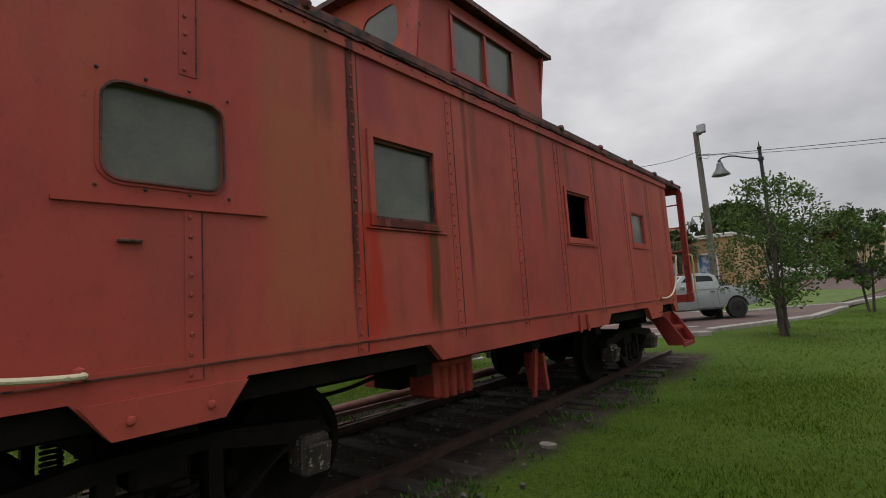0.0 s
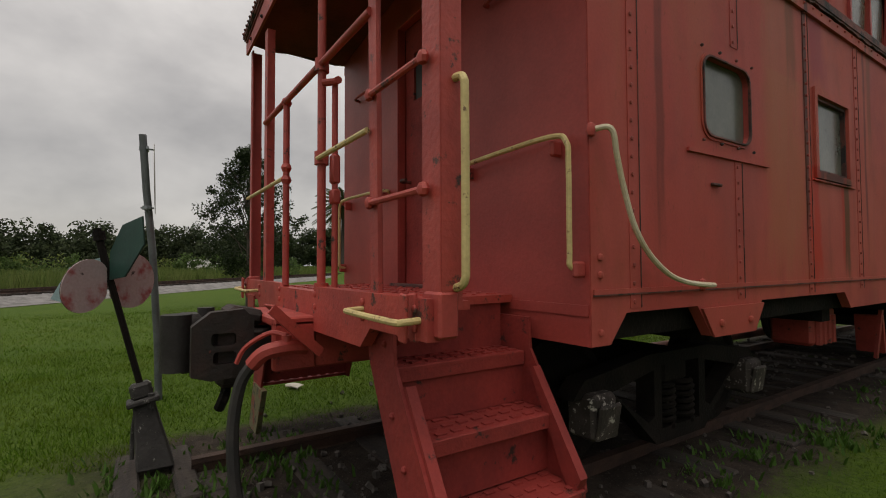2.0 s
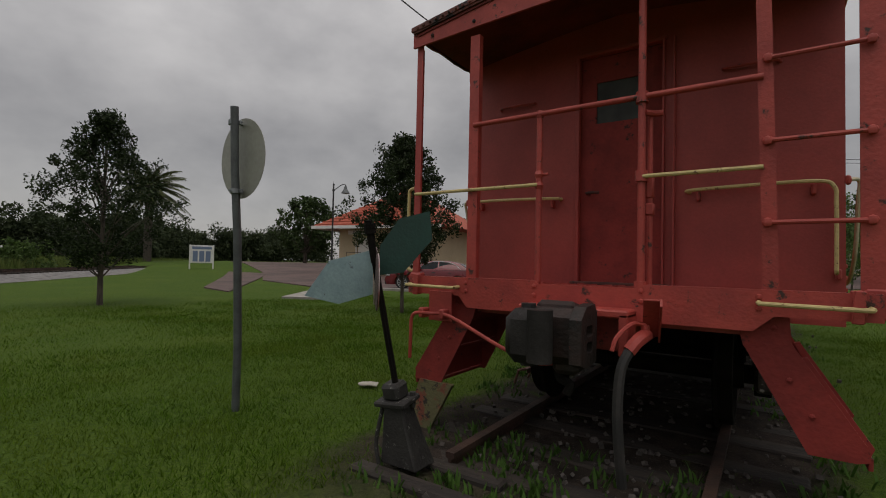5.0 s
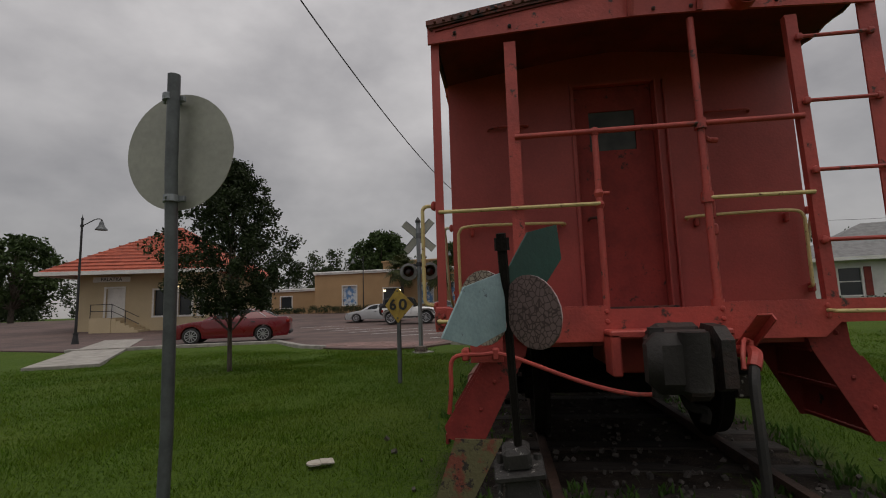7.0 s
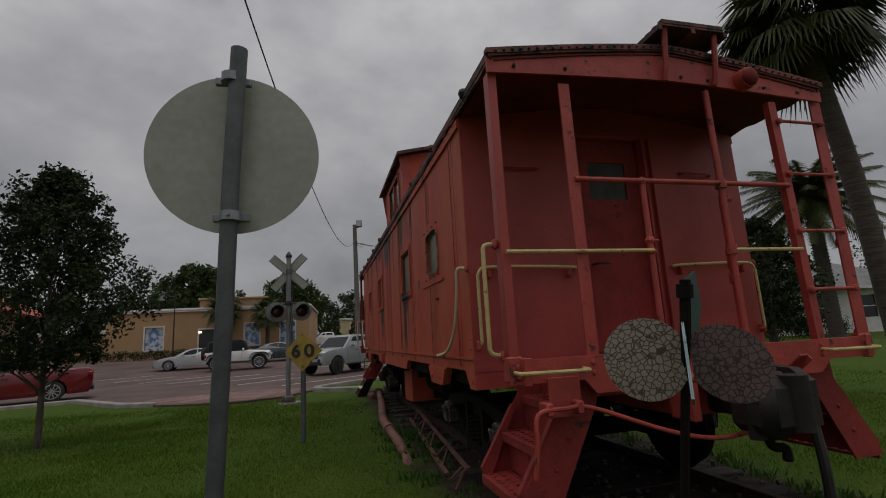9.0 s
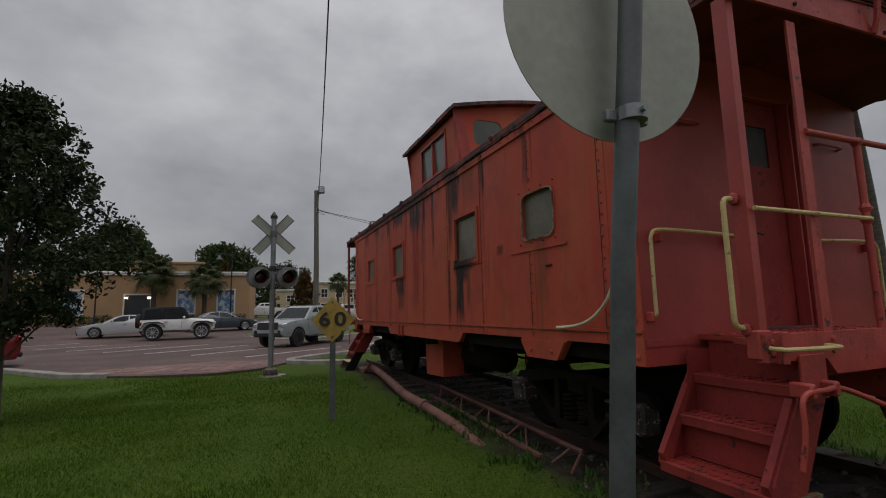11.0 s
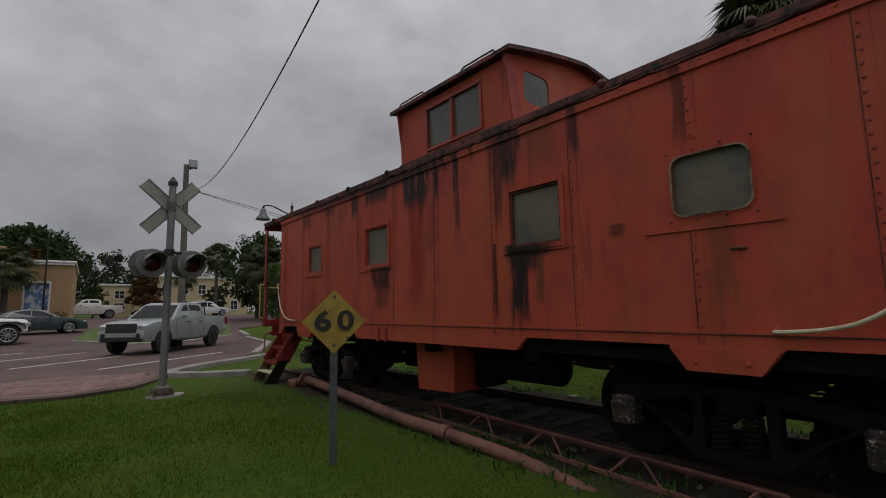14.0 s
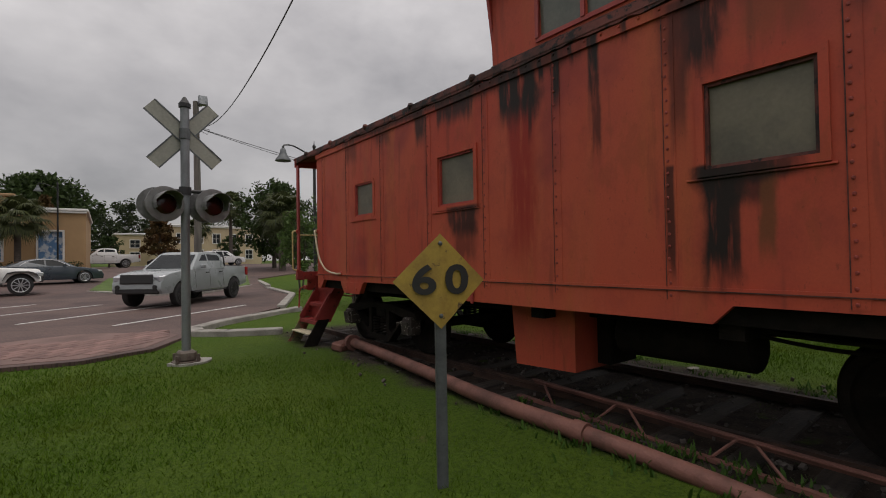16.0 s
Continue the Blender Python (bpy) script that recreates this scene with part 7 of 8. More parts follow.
# ---- trees ----
def leaf_cloud(centres, radii, per, size, seed):
    """Leaves as small quads in clumps round the centres: verts and faces."""
    r = np.random.RandomState(seed)
    c = np.repeat(np.asarray(centres, float), per, 0)
    rad = np.repeat(np.asarray(radii, float), per)[:, None]
    n = len(c)
    d = r.normal(0, 1, (n, 3))
    d /= np.linalg.norm(d, axis=1)[:, None]
    p = c + d * rad * (r.uniform(0, 1, (n, 1)) ** 0.45)
    a = r.normal(0, 1, (n, 3))
    a /= np.linalg.norm(a, axis=1)[:, None]
    b = np.cross(a, r.normal(0, 1, (n, 3)))
    b /= np.linalg.norm(b, axis=1)[:, None]
    s = size * r.uniform(0.6, 1.3, (n, 1))
    v = np.stack([p - a * s, p + b * s * 0.5, p + a * s, p - b * s * 0.5], 1)
    return v.reshape(-1, 3), np.arange(4 * n).reshape(-1, 4)


def tree(name, label, at, height, trunk_r, first, spread, clumps, per, leaf, leaf_m, seed, shape="oval", stems=1, lean=(0, 0)):
    """A tapered trunk with limbs to clumps of leaves; first: height of the lowest leaves; spread: the crown's greatest radius."""
    r = random.Random(seed)
    v = thing(name, label, "tree", (at[0], at[1], ground_z(*at) - 0.03))
    centres, radii = [], []
    for k in range(clumps):
        u = (k + r.random()) / clumps
        z = first + (height - first) * u
        if shape == "oval":
            w = math.sin(math.pi * min(1, 0.16 + 0.84 * u)) ** 0.75
        elif shape == "egg":
            w = (min(1, 0.45 + u / 0.45) if u < 0.3 else 1.0) * (1 - max(0, u - 0.3) / 0.7) ** 0.75 + 0.05
        elif shape == "cone":
            w = (1 - u) ** 0.8 * 0.95 + 0.08
        else:
            w = math.sqrt(max(0.02, 1 - (2 * u - 0.9) ** 2 / 1.25))
        a = r.uniform(0, 6.283)
        d = spread * w * math.sqrt(r.uniform(0.05, 1)) * r.uniform(0.8, 1.12)
        centres.append((d * math.cos(a) + lean[0] * z, d * math.sin(a) + lean[1] * z, z))
        if shape == "egg":
            limb = math.floor(a / 0.52) * 0.52 + 0.26 + 0.18 * math.sin(3.0 * z + a)
            d *= r.uniform(0.75, 1.22)
            centres[-1] = (d * math.cos(limb) + lean[0] * z, d * math.sin(limb) + lean[1] * z, z + 0.22 * d)
        radii.append(spread * r.uniform(0.10, 0.24) * (0.72 if shape == "egg" else 1.0))
    bm = bmesh.new()
    for s in range(stems):
        a = 6.283 * s / stems
        off = 0.0 if stems == 1 else trunk_r * 1.4
        tip = (math.cos(a) * off * 4 + lean[0] * height, math.sin(a) * off * 4 + lean[1] * height, first + (height - first) * 0.8)
        base = (math.cos(a) * off, math.sin(a) * off, 0)
        mids = [tuple(base[i] + (tip[i] - base[i]) * f + (r.uniform(-0.04, 0.04) * height * 0.15 if i < 2 else 0) for i in range(3)) for f in (0.33, 0.66)]
        tube(bm, smooth_line([base, *mids, tip], 4), trunk_r, 8, trunk_r * 0.25)
    part("trunk", bm, M_BARK, v, smooth=True)
    bm = bmesh.new()
    for c in centres[:: max(1, clumps // 34)]:
        z0 = min(c[2] * 0.8, max(first * 0.7, c[2] - spread * 0.8))
        mid = (c[0] * 0.45, c[1] * 0.45, (z0 + c[2]) / 2 + 0.05)
        tube(bm, [(lean[0] * z0, lean[1] * z0, z0), mid, c], trunk_r * 0.28, 5, trunk_r * 0.07)
    part("branchwork", bm, M_BARK, v)
    lv, lf = leaf_cloud(centres, radii, per, leaf, seed)
    fast_mesh("crown", lv, lf, 4, leaf_m, v)
    return v


tree("young_oak", "young dark-leaved oak standing in the lawn by the lot", (-7.2, 6.1), 4.8, 0.055, 1.30, 1.5, 420, 74, 0.042, M_LEAF_OAK, 11, "egg")
tree("young_oak", "young oak with a sparse feathery top on the lawn", (-14.8, 1.75), 5.5, 0.08, 1.1, 1.8, 300, 60, 0.05, M_LEAF_OAK, 12, "egg")
tree("crape_myrtle", "small many-stemmed fresh green tree on the lawn", (2.35, 15.4), 4.1, 0.045, 1.0, 1.5, 200, 36, 0.050, M_LEAF_MYRTLE, 13, "round", 4)
tree("crape_myrtle", "second small green tree on the lawn", (4.2, 24.5), 3.8, 0.05, 1.2, 1.3, 90, 40, 0.08, M_LEAF_MYRTLE, 14, "round", 2)
tree("young_oak", "slim young oak on the far lawn", (6.1, 3.95), 3.5, 0.045, 1.35, 0.72, 120, 45, 0.05, M_LEAF_OAK, 15)
tree("oak", "dark spreading oak near the white house", (15.4, 12.3), 5.4, 0.16, 1.0, 2.2, 220, 50, 0.09, M_LEAF_OAK, 16, "round")
tree("oak", "large broad oak behind the flat-roofed building", (-19, 66), 11.5, 0.4, 3.5, 4.8, 240, 45, 0.28, M_LEAF_MID, 17, "round")
tree("oak", "broad green oak behind the building", (-7, 70), 10.0, 0.4, 3.0, 5.0, 240, 45, 0.28, M_LEAF_MID, 18, "round")
tree("oak", "yellow-green tree beside the station", (-52, 40), 9, 0.3, 2, 4.5, 160, 40, 0.25, M_LEAF_MID, 19, "round")
tree("oak", "dark oak behind the station", (-38, 46), 8, 0.3, 2, 4.0, 160, 40, 0.25, M_LEAF_OAK, 20, "round")
tree("cypress", "rust-brown young cypress on a planted island", (-6.3, 52), 6.0, 0.12, 1.6, 1.5, 130, 40, 0.13, M_LEAF_RUST, 21, "cone")
tree("cypress", "rust-brown young cypress farther off", (2.6, 58), 5.6, 0.12, 1.5, 1.9, 130, 40, 0.14, M_LEAF_RUST, 22, "cone")
tree("shrub_tree", "small green tree by the far building", (-1.2, 66), 3.4, 0.10, 1.0, 1.5, 80, 40, 0.13, M_LEAF_MID, 23, "round")
tree("shrub_tree", "small green tree by the far building", (12.6, 70), 3.8, 0.10, 1.0, 1.7, 80, 40, 0.14, M_LEAF_MID, 24, "round")
tree("oak", "tall green tree close behind the far end of the lot", (9.5, 44), 7.5, 0.2, 1.4, 3.2, 200, 45, 0.16, M_LEAF_MID, 25, "round")
tree("oak", "dark tree beyond the street", (62, 14), 10, 0.3, 2, 4.5, 150, 40, 0.25, M_LEAF_OAK, 26, "round")
tree("oak", "dark tree beyond the street", (58, -2), 13, 0.3, 2, 5.0, 170, 40, 0.25, M_LEAF_OAK, 27, "round")


def feather_palm(name, label, at, trunk_h, trunk_r, frond, count, seed):
    r = random.Random(seed)
    v = thing(name, label, "palm", (at[0], at[1], ground_z(*at)))
    bm = bmesh.new()
    tube(bm, [(0, 0, -0.1), (0.03, 0, trunk_h * 0.5), (0, 0.02, trunk_h)], trunk_r, 12, trunk_r * 0.85)
    for k in range(int(trunk_h / 0.22)):
        rod(bm, (0, 0, 0.22 * k), (0, 0, 0.22 * k + 0.07), trunk_r * 1.08, 12)
    part("trunk", bm, M_PALMBARK, v, smooth=True)
    bm = bmesh.new()
    ball(bm, (0, 0, trunk_h), trunk_r * 1.9, 12, (1, 1, 0.9))
    part("crown_boss", bm, M_PALMBARK, v)
    for f in range(count):
        a = f * 2.39996
        rise = 1.25 - 2.0 * f / count
        spine = []
        for k in range(9):
            t = k / 8
            out = frond * t * math.cos(rise * (1 - 0.35 * t))
            z = frond * t * math.sin(rise) - frond * 0.42 * t * t * (1.0 if rise > -0.3 else 0.6)
            spine.append(Vector((out * math.cos(a), out * math.sin(a), trunk_h + 0.2 + z)))
        vs, fs = [], []
        for k in range(44):
            t = 0.10 + 0.9 * k / 43
            i = min(7, int(t * 8))
            p = spine[i].lerp(spine[i + 1], t * 8 - i)
            d = (spine[i + 1] - spine[i]).normalized()
            side = d.cross(Vector((0, 0, 1))).normalized()
            ln = frond * 0.17 * math.sin(math.pi * (0.12 + 0.82 * t)) ** 0.6
            for s in (-1, 1):
                tip = p + (side * s * 0.85 + d * 0.55 - Vector((0, 0, 0.35 + r.uniform(0, 0.25)))) * ln
                w = d * 0.042 * frond / 3
                n = len(vs)
                vs += [p - w, p + w, tip]
                fs.append((n, n + 1, n + 2))
        n0 = len(vs)
        for p in spine:
            vs += [p + Vector((0.02, 0, 0.015)), p + Vector((-0.02, 0, 0.015)), p - Vector((0, 0, 0.03))]
        for k in range(8):
            b = n0 + 3 * k
            for q in range(3):
                fs.append((b + q, b + (q + 1) % 3, b + 3 + (q + 1) % 3))
                fs.append((b + q, b + 3 + (q + 1) % 3, b + 3 + q))
        raw_mesh("frond", vs, fs, M_PALM, v)
    return v


def fan_palm(name, label, at, trunk_h, trunk_r, size, count, seed, lean=(0, 0)):
    r = random.Random(seed)
    v = thing(name, label, "palm", (at[0], at[1], ground_z(*at)))
    bm = bmesh.new()
    tube(bm, smooth_line([(0, 0, -0.1), (lean[0] * 0.3, lean[1] * 0.3, trunk_h * 0.5), (lean[0], lean[1], trunk_h)], 6), trunk_r, 12, trunk_r * 0.9)
    part("trunk", bm, M_PALMBARK, v, smooth=True)
    top = Vector((lean[0], lean[1], trunk_h))
    for f in range(count):
        a = f * 2.39996 + r.uniform(-0.2, 0.2)
        rise = 1.35 - 2.3 * (f / count) + r.uniform(-0.15, 0.15)
        d = Vector((math.cos(a) * math.cos(rise), math.sin(a) * math.cos(rise), math.sin(rise)))
        hub = top + d * size * r.uniform(0.45, 0.6)
        side = d.cross(Vector((0, 0, 1))).normalized()
        over = side.cross(d).normalized()
        vs, fs = [], []
        for k in range(38):
            b = radians(-125 + 250 * k / 37)
            ray = (d * math.cos(b) + side * math.sin(b)).normalized()
            ln = size * 0.62 * (0.75 + 0.25 * math.cos(b)) * r.uniform(0.9, 1.05)
            mid, tip = hub + ray * ln * 0.55 + over * 0.05 * size, hub + ray * ln - Vector((0, 0, (0.30 + 0.25 * r.random()) * ln))
            w = (side * math.cos(b) - d * math.sin(b)) * size * 0.021
            n = len(vs)
            vs += [hub, mid - w, tip, mid + w]
            fs.append((n, n + 1, n + 2, n + 3))
        n = len(vs)
        vs += [top + side * 0.02, top - side * 0.02, hub - side * 0.012, hub + side * 0.012]
        fs.append((n, n + 1, n + 2, n + 3))
        raw_mesh("fan_leaf", vs, fs, M_PALM, v)
    return v


feather_palm("date_palm", "tall date palm with a full round crown", (29.0, 19.8), 9.2, 0.42, 4.3, 70, 31)
feather_palm("date_palm", "distant date palm before the woods", (-62, 24), 9.0, 0.45, 4.6, 60, 32)
fan_palm("cabbage_palm", "tall cabbage palm close to the caboose", (7.8, 2.9), 7.1, 0.19, 1.45, 64, 33, (-1.35, -0.3))
fan_palm("cabbage_palm", "cabbage palm in front of the flat building", (-11.6, 46), 4.6, 0.2, 1.9, 34, 34)
fan_palm("cabbage_palm", "cabbage palm at the corner of the flat building", (-7.5, 45), 3.9, 0.2, 1.9, 34, 35)
fan_palm("cabbage_palm", "cabbage palm by the far building", (9.8, 76), 5.5, 0.2, 1.9, 30, 36)
fan_palm("cabbage_palm", "cabbage palm by the far street", (11.5, 66), 7.5, 0.22, 2.2, 34, 37)
fan_palm("cabbage_palm", "shaggy palm across the lawn", (8.8, 40), 4.6, 0.3, 2.1, 44, 38)
fan_palm("saw_palmetto", "low palmetto at the foot of the oak", (13.0, 11.8), 0.9, 0.12, 1.3, 26, 39)

# far woods: ragged crowns in ranks, one mass each
def woods(name, pts, label, leaf, per, seed, high=(7, 12), wide=(2.6, 4.5), leaves=None):
    r = random.Random(seed)
    cs, rd = [], []
    for (x0, y0), (x1, y1), n in pts:
        for k in range(n):
            t = (k + r.random()) / n
            x, y = x0 + (x1 - x0) * t + r.uniform(-4, 4), y0 + (y1 - y0) * t + r.uniform(-4, 4)
            h, w = r.uniform(*high), r.uniform(*wide)
            for q in range(14):
                u = r.random()
                a = r.uniform(0, 6.283)
                d = w * math.sqrt(r.random()) * (1.0 - 0.55 * u)
                cs.append((x + d * math.cos(a), y + d * math.sin(a), ground_z(x, y) + h * (0.10 + 0.85 * u)))
                rd.append(w * r.uniform(0.28, 0.5))
    lv, lf = leaf_cloud(cs, rd, per, leaf, seed)
    return tagged(fast_mesh(name, lv, lf, 4, leaves or M_LEAF_FAR), label, "woods", kind="stuff")


woods("far_woods", [((-80, -90), (-86, 20), 84), ((-86, 20), (-96, 80), 56), ((-74, -70), (-90, 60), 74)], "dark distant woods beyond the railway", 0.27, 100, 41, (3.6, 7.8))
woods("far_woods", [((-90, 88), (-30, 100), 40), ((-40, 96), (8, 104), 34), ((20, 112), (70, 100), 32)], "distant trees behind the buildings", 0.30, 70, 42, (8, 14))
woods("far_woods", [((80, 80), (90, 10), 26), ((88, 20), (80, -50), 22)], "distant trees beyond the street", 0.30, 60, 43, (7, 13))

# tall field grass and bushes beyond the railway
def field(name, n, seed):
    r = np.random.RandomState(seed)
    t, d = r.uniform(-55, 75, n), r.uniform(5.5, 34, n)
    x, y = -22 - 0.76 * t - 0.65 * d, -2.5 + 0.65 * t - 0.76 * d
    h, a = r.uniform(0.4, 1.4, n), r.uniform(0, 6.28, n)
    w = 0.06
    z = np.zeros(n)
    v = np.empty((n, 3, 3))
    v[:, 0] = np.stack([x - w * np.cos(a), y - w * np.sin(a), z], 1)
    v[:, 1] = np.stack([x + w * np.cos(a), y + w * np.sin(a), z], 1)
    v[:, 2] = np.stack([x + r.normal(0, 0.25, n), y + r.normal(0, 0.25, n), h], 1)
    return tagged(fast_mesh(name, v.reshape(-1, 3), np.arange(3 * n).reshape(-1, 3), 3, M_FIELD), "tall uncut grass beyond the railway line", "grass", kind="stuff")


field("tall_grass", 170000, 44)
lv, lf = leaf_cloud([(-47 - 0.76 * t + random.Random(k).uniform(-2, 2), -10 + 0.65 * t, 0.8 + random.Random(k + 99).random() * 0.9) for k, t in enumerate(np.linspace(-20, 30, 60))], [1.0] * 60, 60, 0.16, 45)
tagged(fast_mesh("bushes", lv, lf, 4, M_FIELD), "yellow-green bushes in the tall grass", "bushes", kind="stuff")

woods("bushes", [((-44, -14), (-47, 12), 26)], "fresh green bushes in the tall grass", 0.13, 46, 46, (1.2, 2.6), (0.7, 1.4), M_LEAF_MYRTLE)

# ---- working railway line ----
M_GRAVEL = noisy("pale_ballast", (0.20, 0.19, 0.185), (0.10, 0.095, 0.09), 3, (0.85, 0.95), 0, 0.9, 22)
line_dir, line_side = Vector((-0.76, 0.65, 0)), Vector((0.65, 0.76, 0))
line_at = Vector((-25.0, -4.0, 0))
bm = bmesh.new()
plate(bm, [(-2.6, 0.0), (2.9, 0.0), (1.5, 0.28), (-1.5, 0.28)], (), 220, lambda u, v, w: tuple(line_at + line_side * u + line_dir * (w - 90) + Vector((0, 0, v + 0.02))))
railway = tagged(part("ballast_bed", bm, M_GRAVEL), "pale gravel bed of a working railway line", "railway bed", kind="structure")
for u in (-0.75, 0.75):
    bm = bmesh.new()
    plate(bm, rail_profile, (), 220, lambda p, v, w, u=u: tuple(line_at + line_side * (u + p) + line_dir * (w - 90) + Vector((0, 0, v + 0.36))))
    part("rail", bm, M_RAIL, railway)
bm = bmesh.new()
for k in range(300):
    c = line_at + line_dir * (k * 0.6 - 80)
    box(bm, (c.x, c.y, 0.33), (2.5, 0.2, 0.10), rot=(0, 0, math.degrees(math.atan2(line_side.y, line_side.x))))
tagged(part("tie_row", bm, M_TIE, railway), kind="stuff")

# ---- buildings ----
M_TAN = noisy("tan_stucco", (0.42, 0.27, 0.14), (0.37, 0.235, 0.125), 0.5, (0.85, 0.95), 0, 0.2, 25)
M_CREAM = noisy("cream_stucco", (0.52, 0.42, 0.27), (0.46, 0.37, 0.24), 0.5, (0.85, 0.95), 0, 0.2, 25)
M_WHITE = noisy("white_painted_trim", (0.72, 0.71, 0.68), (0.62, 0.61, 0.59), 2, (0.6, 0.8), 0, 0.1, 30)
M_TILEROOF = noisy("red_tile_roof", (0.40, 0.085, 0.045), (0.28, 0.06, 0.035), 2.0, (0.7, 0.85), 0, 0.4, 20)
M_GREYROOF = noisy("grey_shingle_roof", (0.20, 0.20, 0.20), (0.14, 0.14, 0.14), 3, (0.85, 0.95), 0, 0.4, 20)
M_DARKGLASS = plain("dark_window_glass", (0.03, 0.035, 0.04), 0.12)
M_POSTER = noisy("blue_white_poster", (0.55, 0.60, 0.65), (0.10, 0.22, 0.42), 2.2, (0.4, 0.6), 0, 0.0, 60, contrast=(0.45, 0.55))
M_HEDGE = leaf_material("hedge_leaves", (0.035, 0.06, 0.02), (0.014, 0.028, 0.010), None, 0.5, 0.15)
M_SHUTTER = noisy("barn_red_shutter", (0.24, 0.04, 0.03), (0.18, 0.03, 0.025), 3, (0.6, 0.75))


def facade(name, at, turn, wide, high, deep, wall_m, openings, label, parapet=0.35, glass=None):
    """A flat-roofed house: a front wall with real openings, panes set back, frames, sills, side and rear walls, roof and cornice."""
    v = thing(name, label, "building", (at[0], at[1], ground_z(*at)), turn)
    bm = bmesh.new()
    plate(bm, rect(0, -0.3, wide, high), [rect(*o[:4]) for o in openings], 0.25, lambda u, w_, t: (u, 0.25 - t, w_))
    for x in (0.126, wide - 0.126):
        box(bm, (x, deep / 2 + 0.12, high / 2 - 0.15), (0.25, deep - 0.26, high + 0.3))
    box(bm, (wide / 2, deep - 0.125, high / 2 - 0.15), (wide - 0.52, 0.25, high + 0.3))
    part("wall", bm, wall_m, v)
    bm = bmesh.new()
    box(bm, (wide / 2, deep / 2, high - parapet), (wide - 0.55, deep - 0.55, 0.15))
    part("roof", bm, M_GREYROOF, v)
    bm = bmesh.new()
    for y in (-0.05, deep + 0.02):
        box(bm, (wide / 2, y, high + 0.04), (wide + 0.3, 0.36, 0.2), bev=0.04)
        box(bm, (wide / 2, y, high - 0.14), (wide + 0.16, 0.28, 0.14), bev=0.03)
    for x in (0.0, wide):
        box(bm, (x, deep / 2, high + 0.035), (0.36, deep, 0.2), bev=0.04)
    part("cornice", bm, M_WHITE, v, "white moulded cornice")
    for a, b, c, d, *kind in openings:
        bm = bmesh.new()
        box(bm, ((a + c) / 2, 0.16, (b + d) / 2), (c - a, 0.04, d - b))
        win = part("window" if "door" not in kind else "door", bm, glass or (M_POSTER if "poster" in kind else M_DARKGLASS), v, "framed blue and white poster" if "poster" in kind else "")
        bm = bmesh.new()
        g = 0.12
        plate(bm, rect(a - g, b - g, c + g, d + g), [rect(a, b, c, d)], 0.06, lambda u, w_, t: (u, -t - 0.002, w_))
        if "bars" in kind:
            box(bm, ((a + c) / 2, 0.12, (b + d) / 2), (0.06, 0.04, d - b))
            box(bm, ((a + c) / 2, 0.12, (b + d) / 2), (c - a, 0.04, 0.06))
        part("window_frame", bm, M_WHITE, win)
    return v


shop = facade("flat_roofed_shop", (-22.3, 48.3), -3, 18.6, 4.6, 14, M_TAN, [(3.4, 0.9, 5.0, 3.0, "poster"), (8.2, 0.1, 10.2, 2.6, "door"), (12.4, 0.9, 13.8, 3.0, "poster"), (15.8, 0.9, 17.2, 3.0, "poster")], "tan flat-roofed shop with white cornice")
facade("shop_wing", (-28.6, 50.5), -3, 6.2, 2.9, 9, M_TAN, [(1.2, 0.8, 2.6, 2.1)], "low tan wing of the shop")
bm = bmesh.new()
box(bm, (0, 0, 0), (6.2, 0.5, 1.0))
box(bm, (0, -0.02, 0.55), (6.5, 0.7, 0.22), bev=0.04)
tagged(part("parapet", bm, M_TAN, shop), "raised tan parapet").matrix_basis = pose(11.3, 0.1, 5.0)
bm = bmesh.new()
for x in (-0.9, 0.9):
    box(bm, (x, 0, 0), (0.25, 0.08, 0.16))
M_GLOW = plain("lit_wall_lamp", (1.0, 0.85, 0.6), 0.4, 0, 4.0)
part("wall_lamp", bm, M_GLOW, shop, "small lit wall lamp").matrix_basis = pose(9.2, -0.06, 2.35)
far_block = facade("two_storey_block", (1.2, 94), 0, 23, 5.2, 12, M_CREAM, [(2 + 3.3 * k, 0.9, 3.3 + 3.3 * k, 2.2, "bars") for k in range(6)] + [(2 + 3.3 * k, 3.0, 3.3 + 3.3 * k, 4.2, "bars") for k in range(6)], "cream two-storey building far behind the lot")
facade("two_storey_block", (7.0, 82), 8, 14, 6.0, 10, M_CREAM, [(1 + 2.6 * k, 0.9, 2.1 + 2.6 * k, 2.3, "bars") for k in range(5)] + [(1 + 2.6 * k, 3.4, 2.1 + 2.6 * k, 4.8, "bars") for k in range(5)], "cream two-storey building with white-framed windows")
facade("low_shop", (64, -14), 95, 26, 3.6, 10, M_WHITE, [(2 + 4 * k, 0.4, 5 + 4 * k, 2.6) for k in range(5)], "low white shop across the street")

# station with hipped tile roof
station = thing("railway_station", "cream railway station with a red hipped tile roof", "building", (-30.6, 26.0, ground_z(-31, 26)), 10)
SW, SD, SH = 9.0, 9.5, 4.1
s_holes = [(1.9, 0.95, 3.1, 3.0), (5.2, 1.0, 6.4, 2.8), (6.9, 1.0, 7.8, 2.8), (8.3, 1.0, 8.6, 2.8)]
bm = bmesh.new()
plate(bm, rect(0, -0.5, SW, SH), [rect(*o) for o in s_holes], 0.25, lambda u, v, w: (u, 0.25 - w, v))
for x in (0.126, SW - 0.126):
    box(bm, (x, SD / 2 + 0.12, SH / 2 - 0.25), (0.25, SD - 0.26, SH + 0.5))
box(bm, (SW / 2, SD, SH / 2 - 0.25), (SW, 0.25, SH + 0.5))
part("wall", bm, M_CREAM, station)
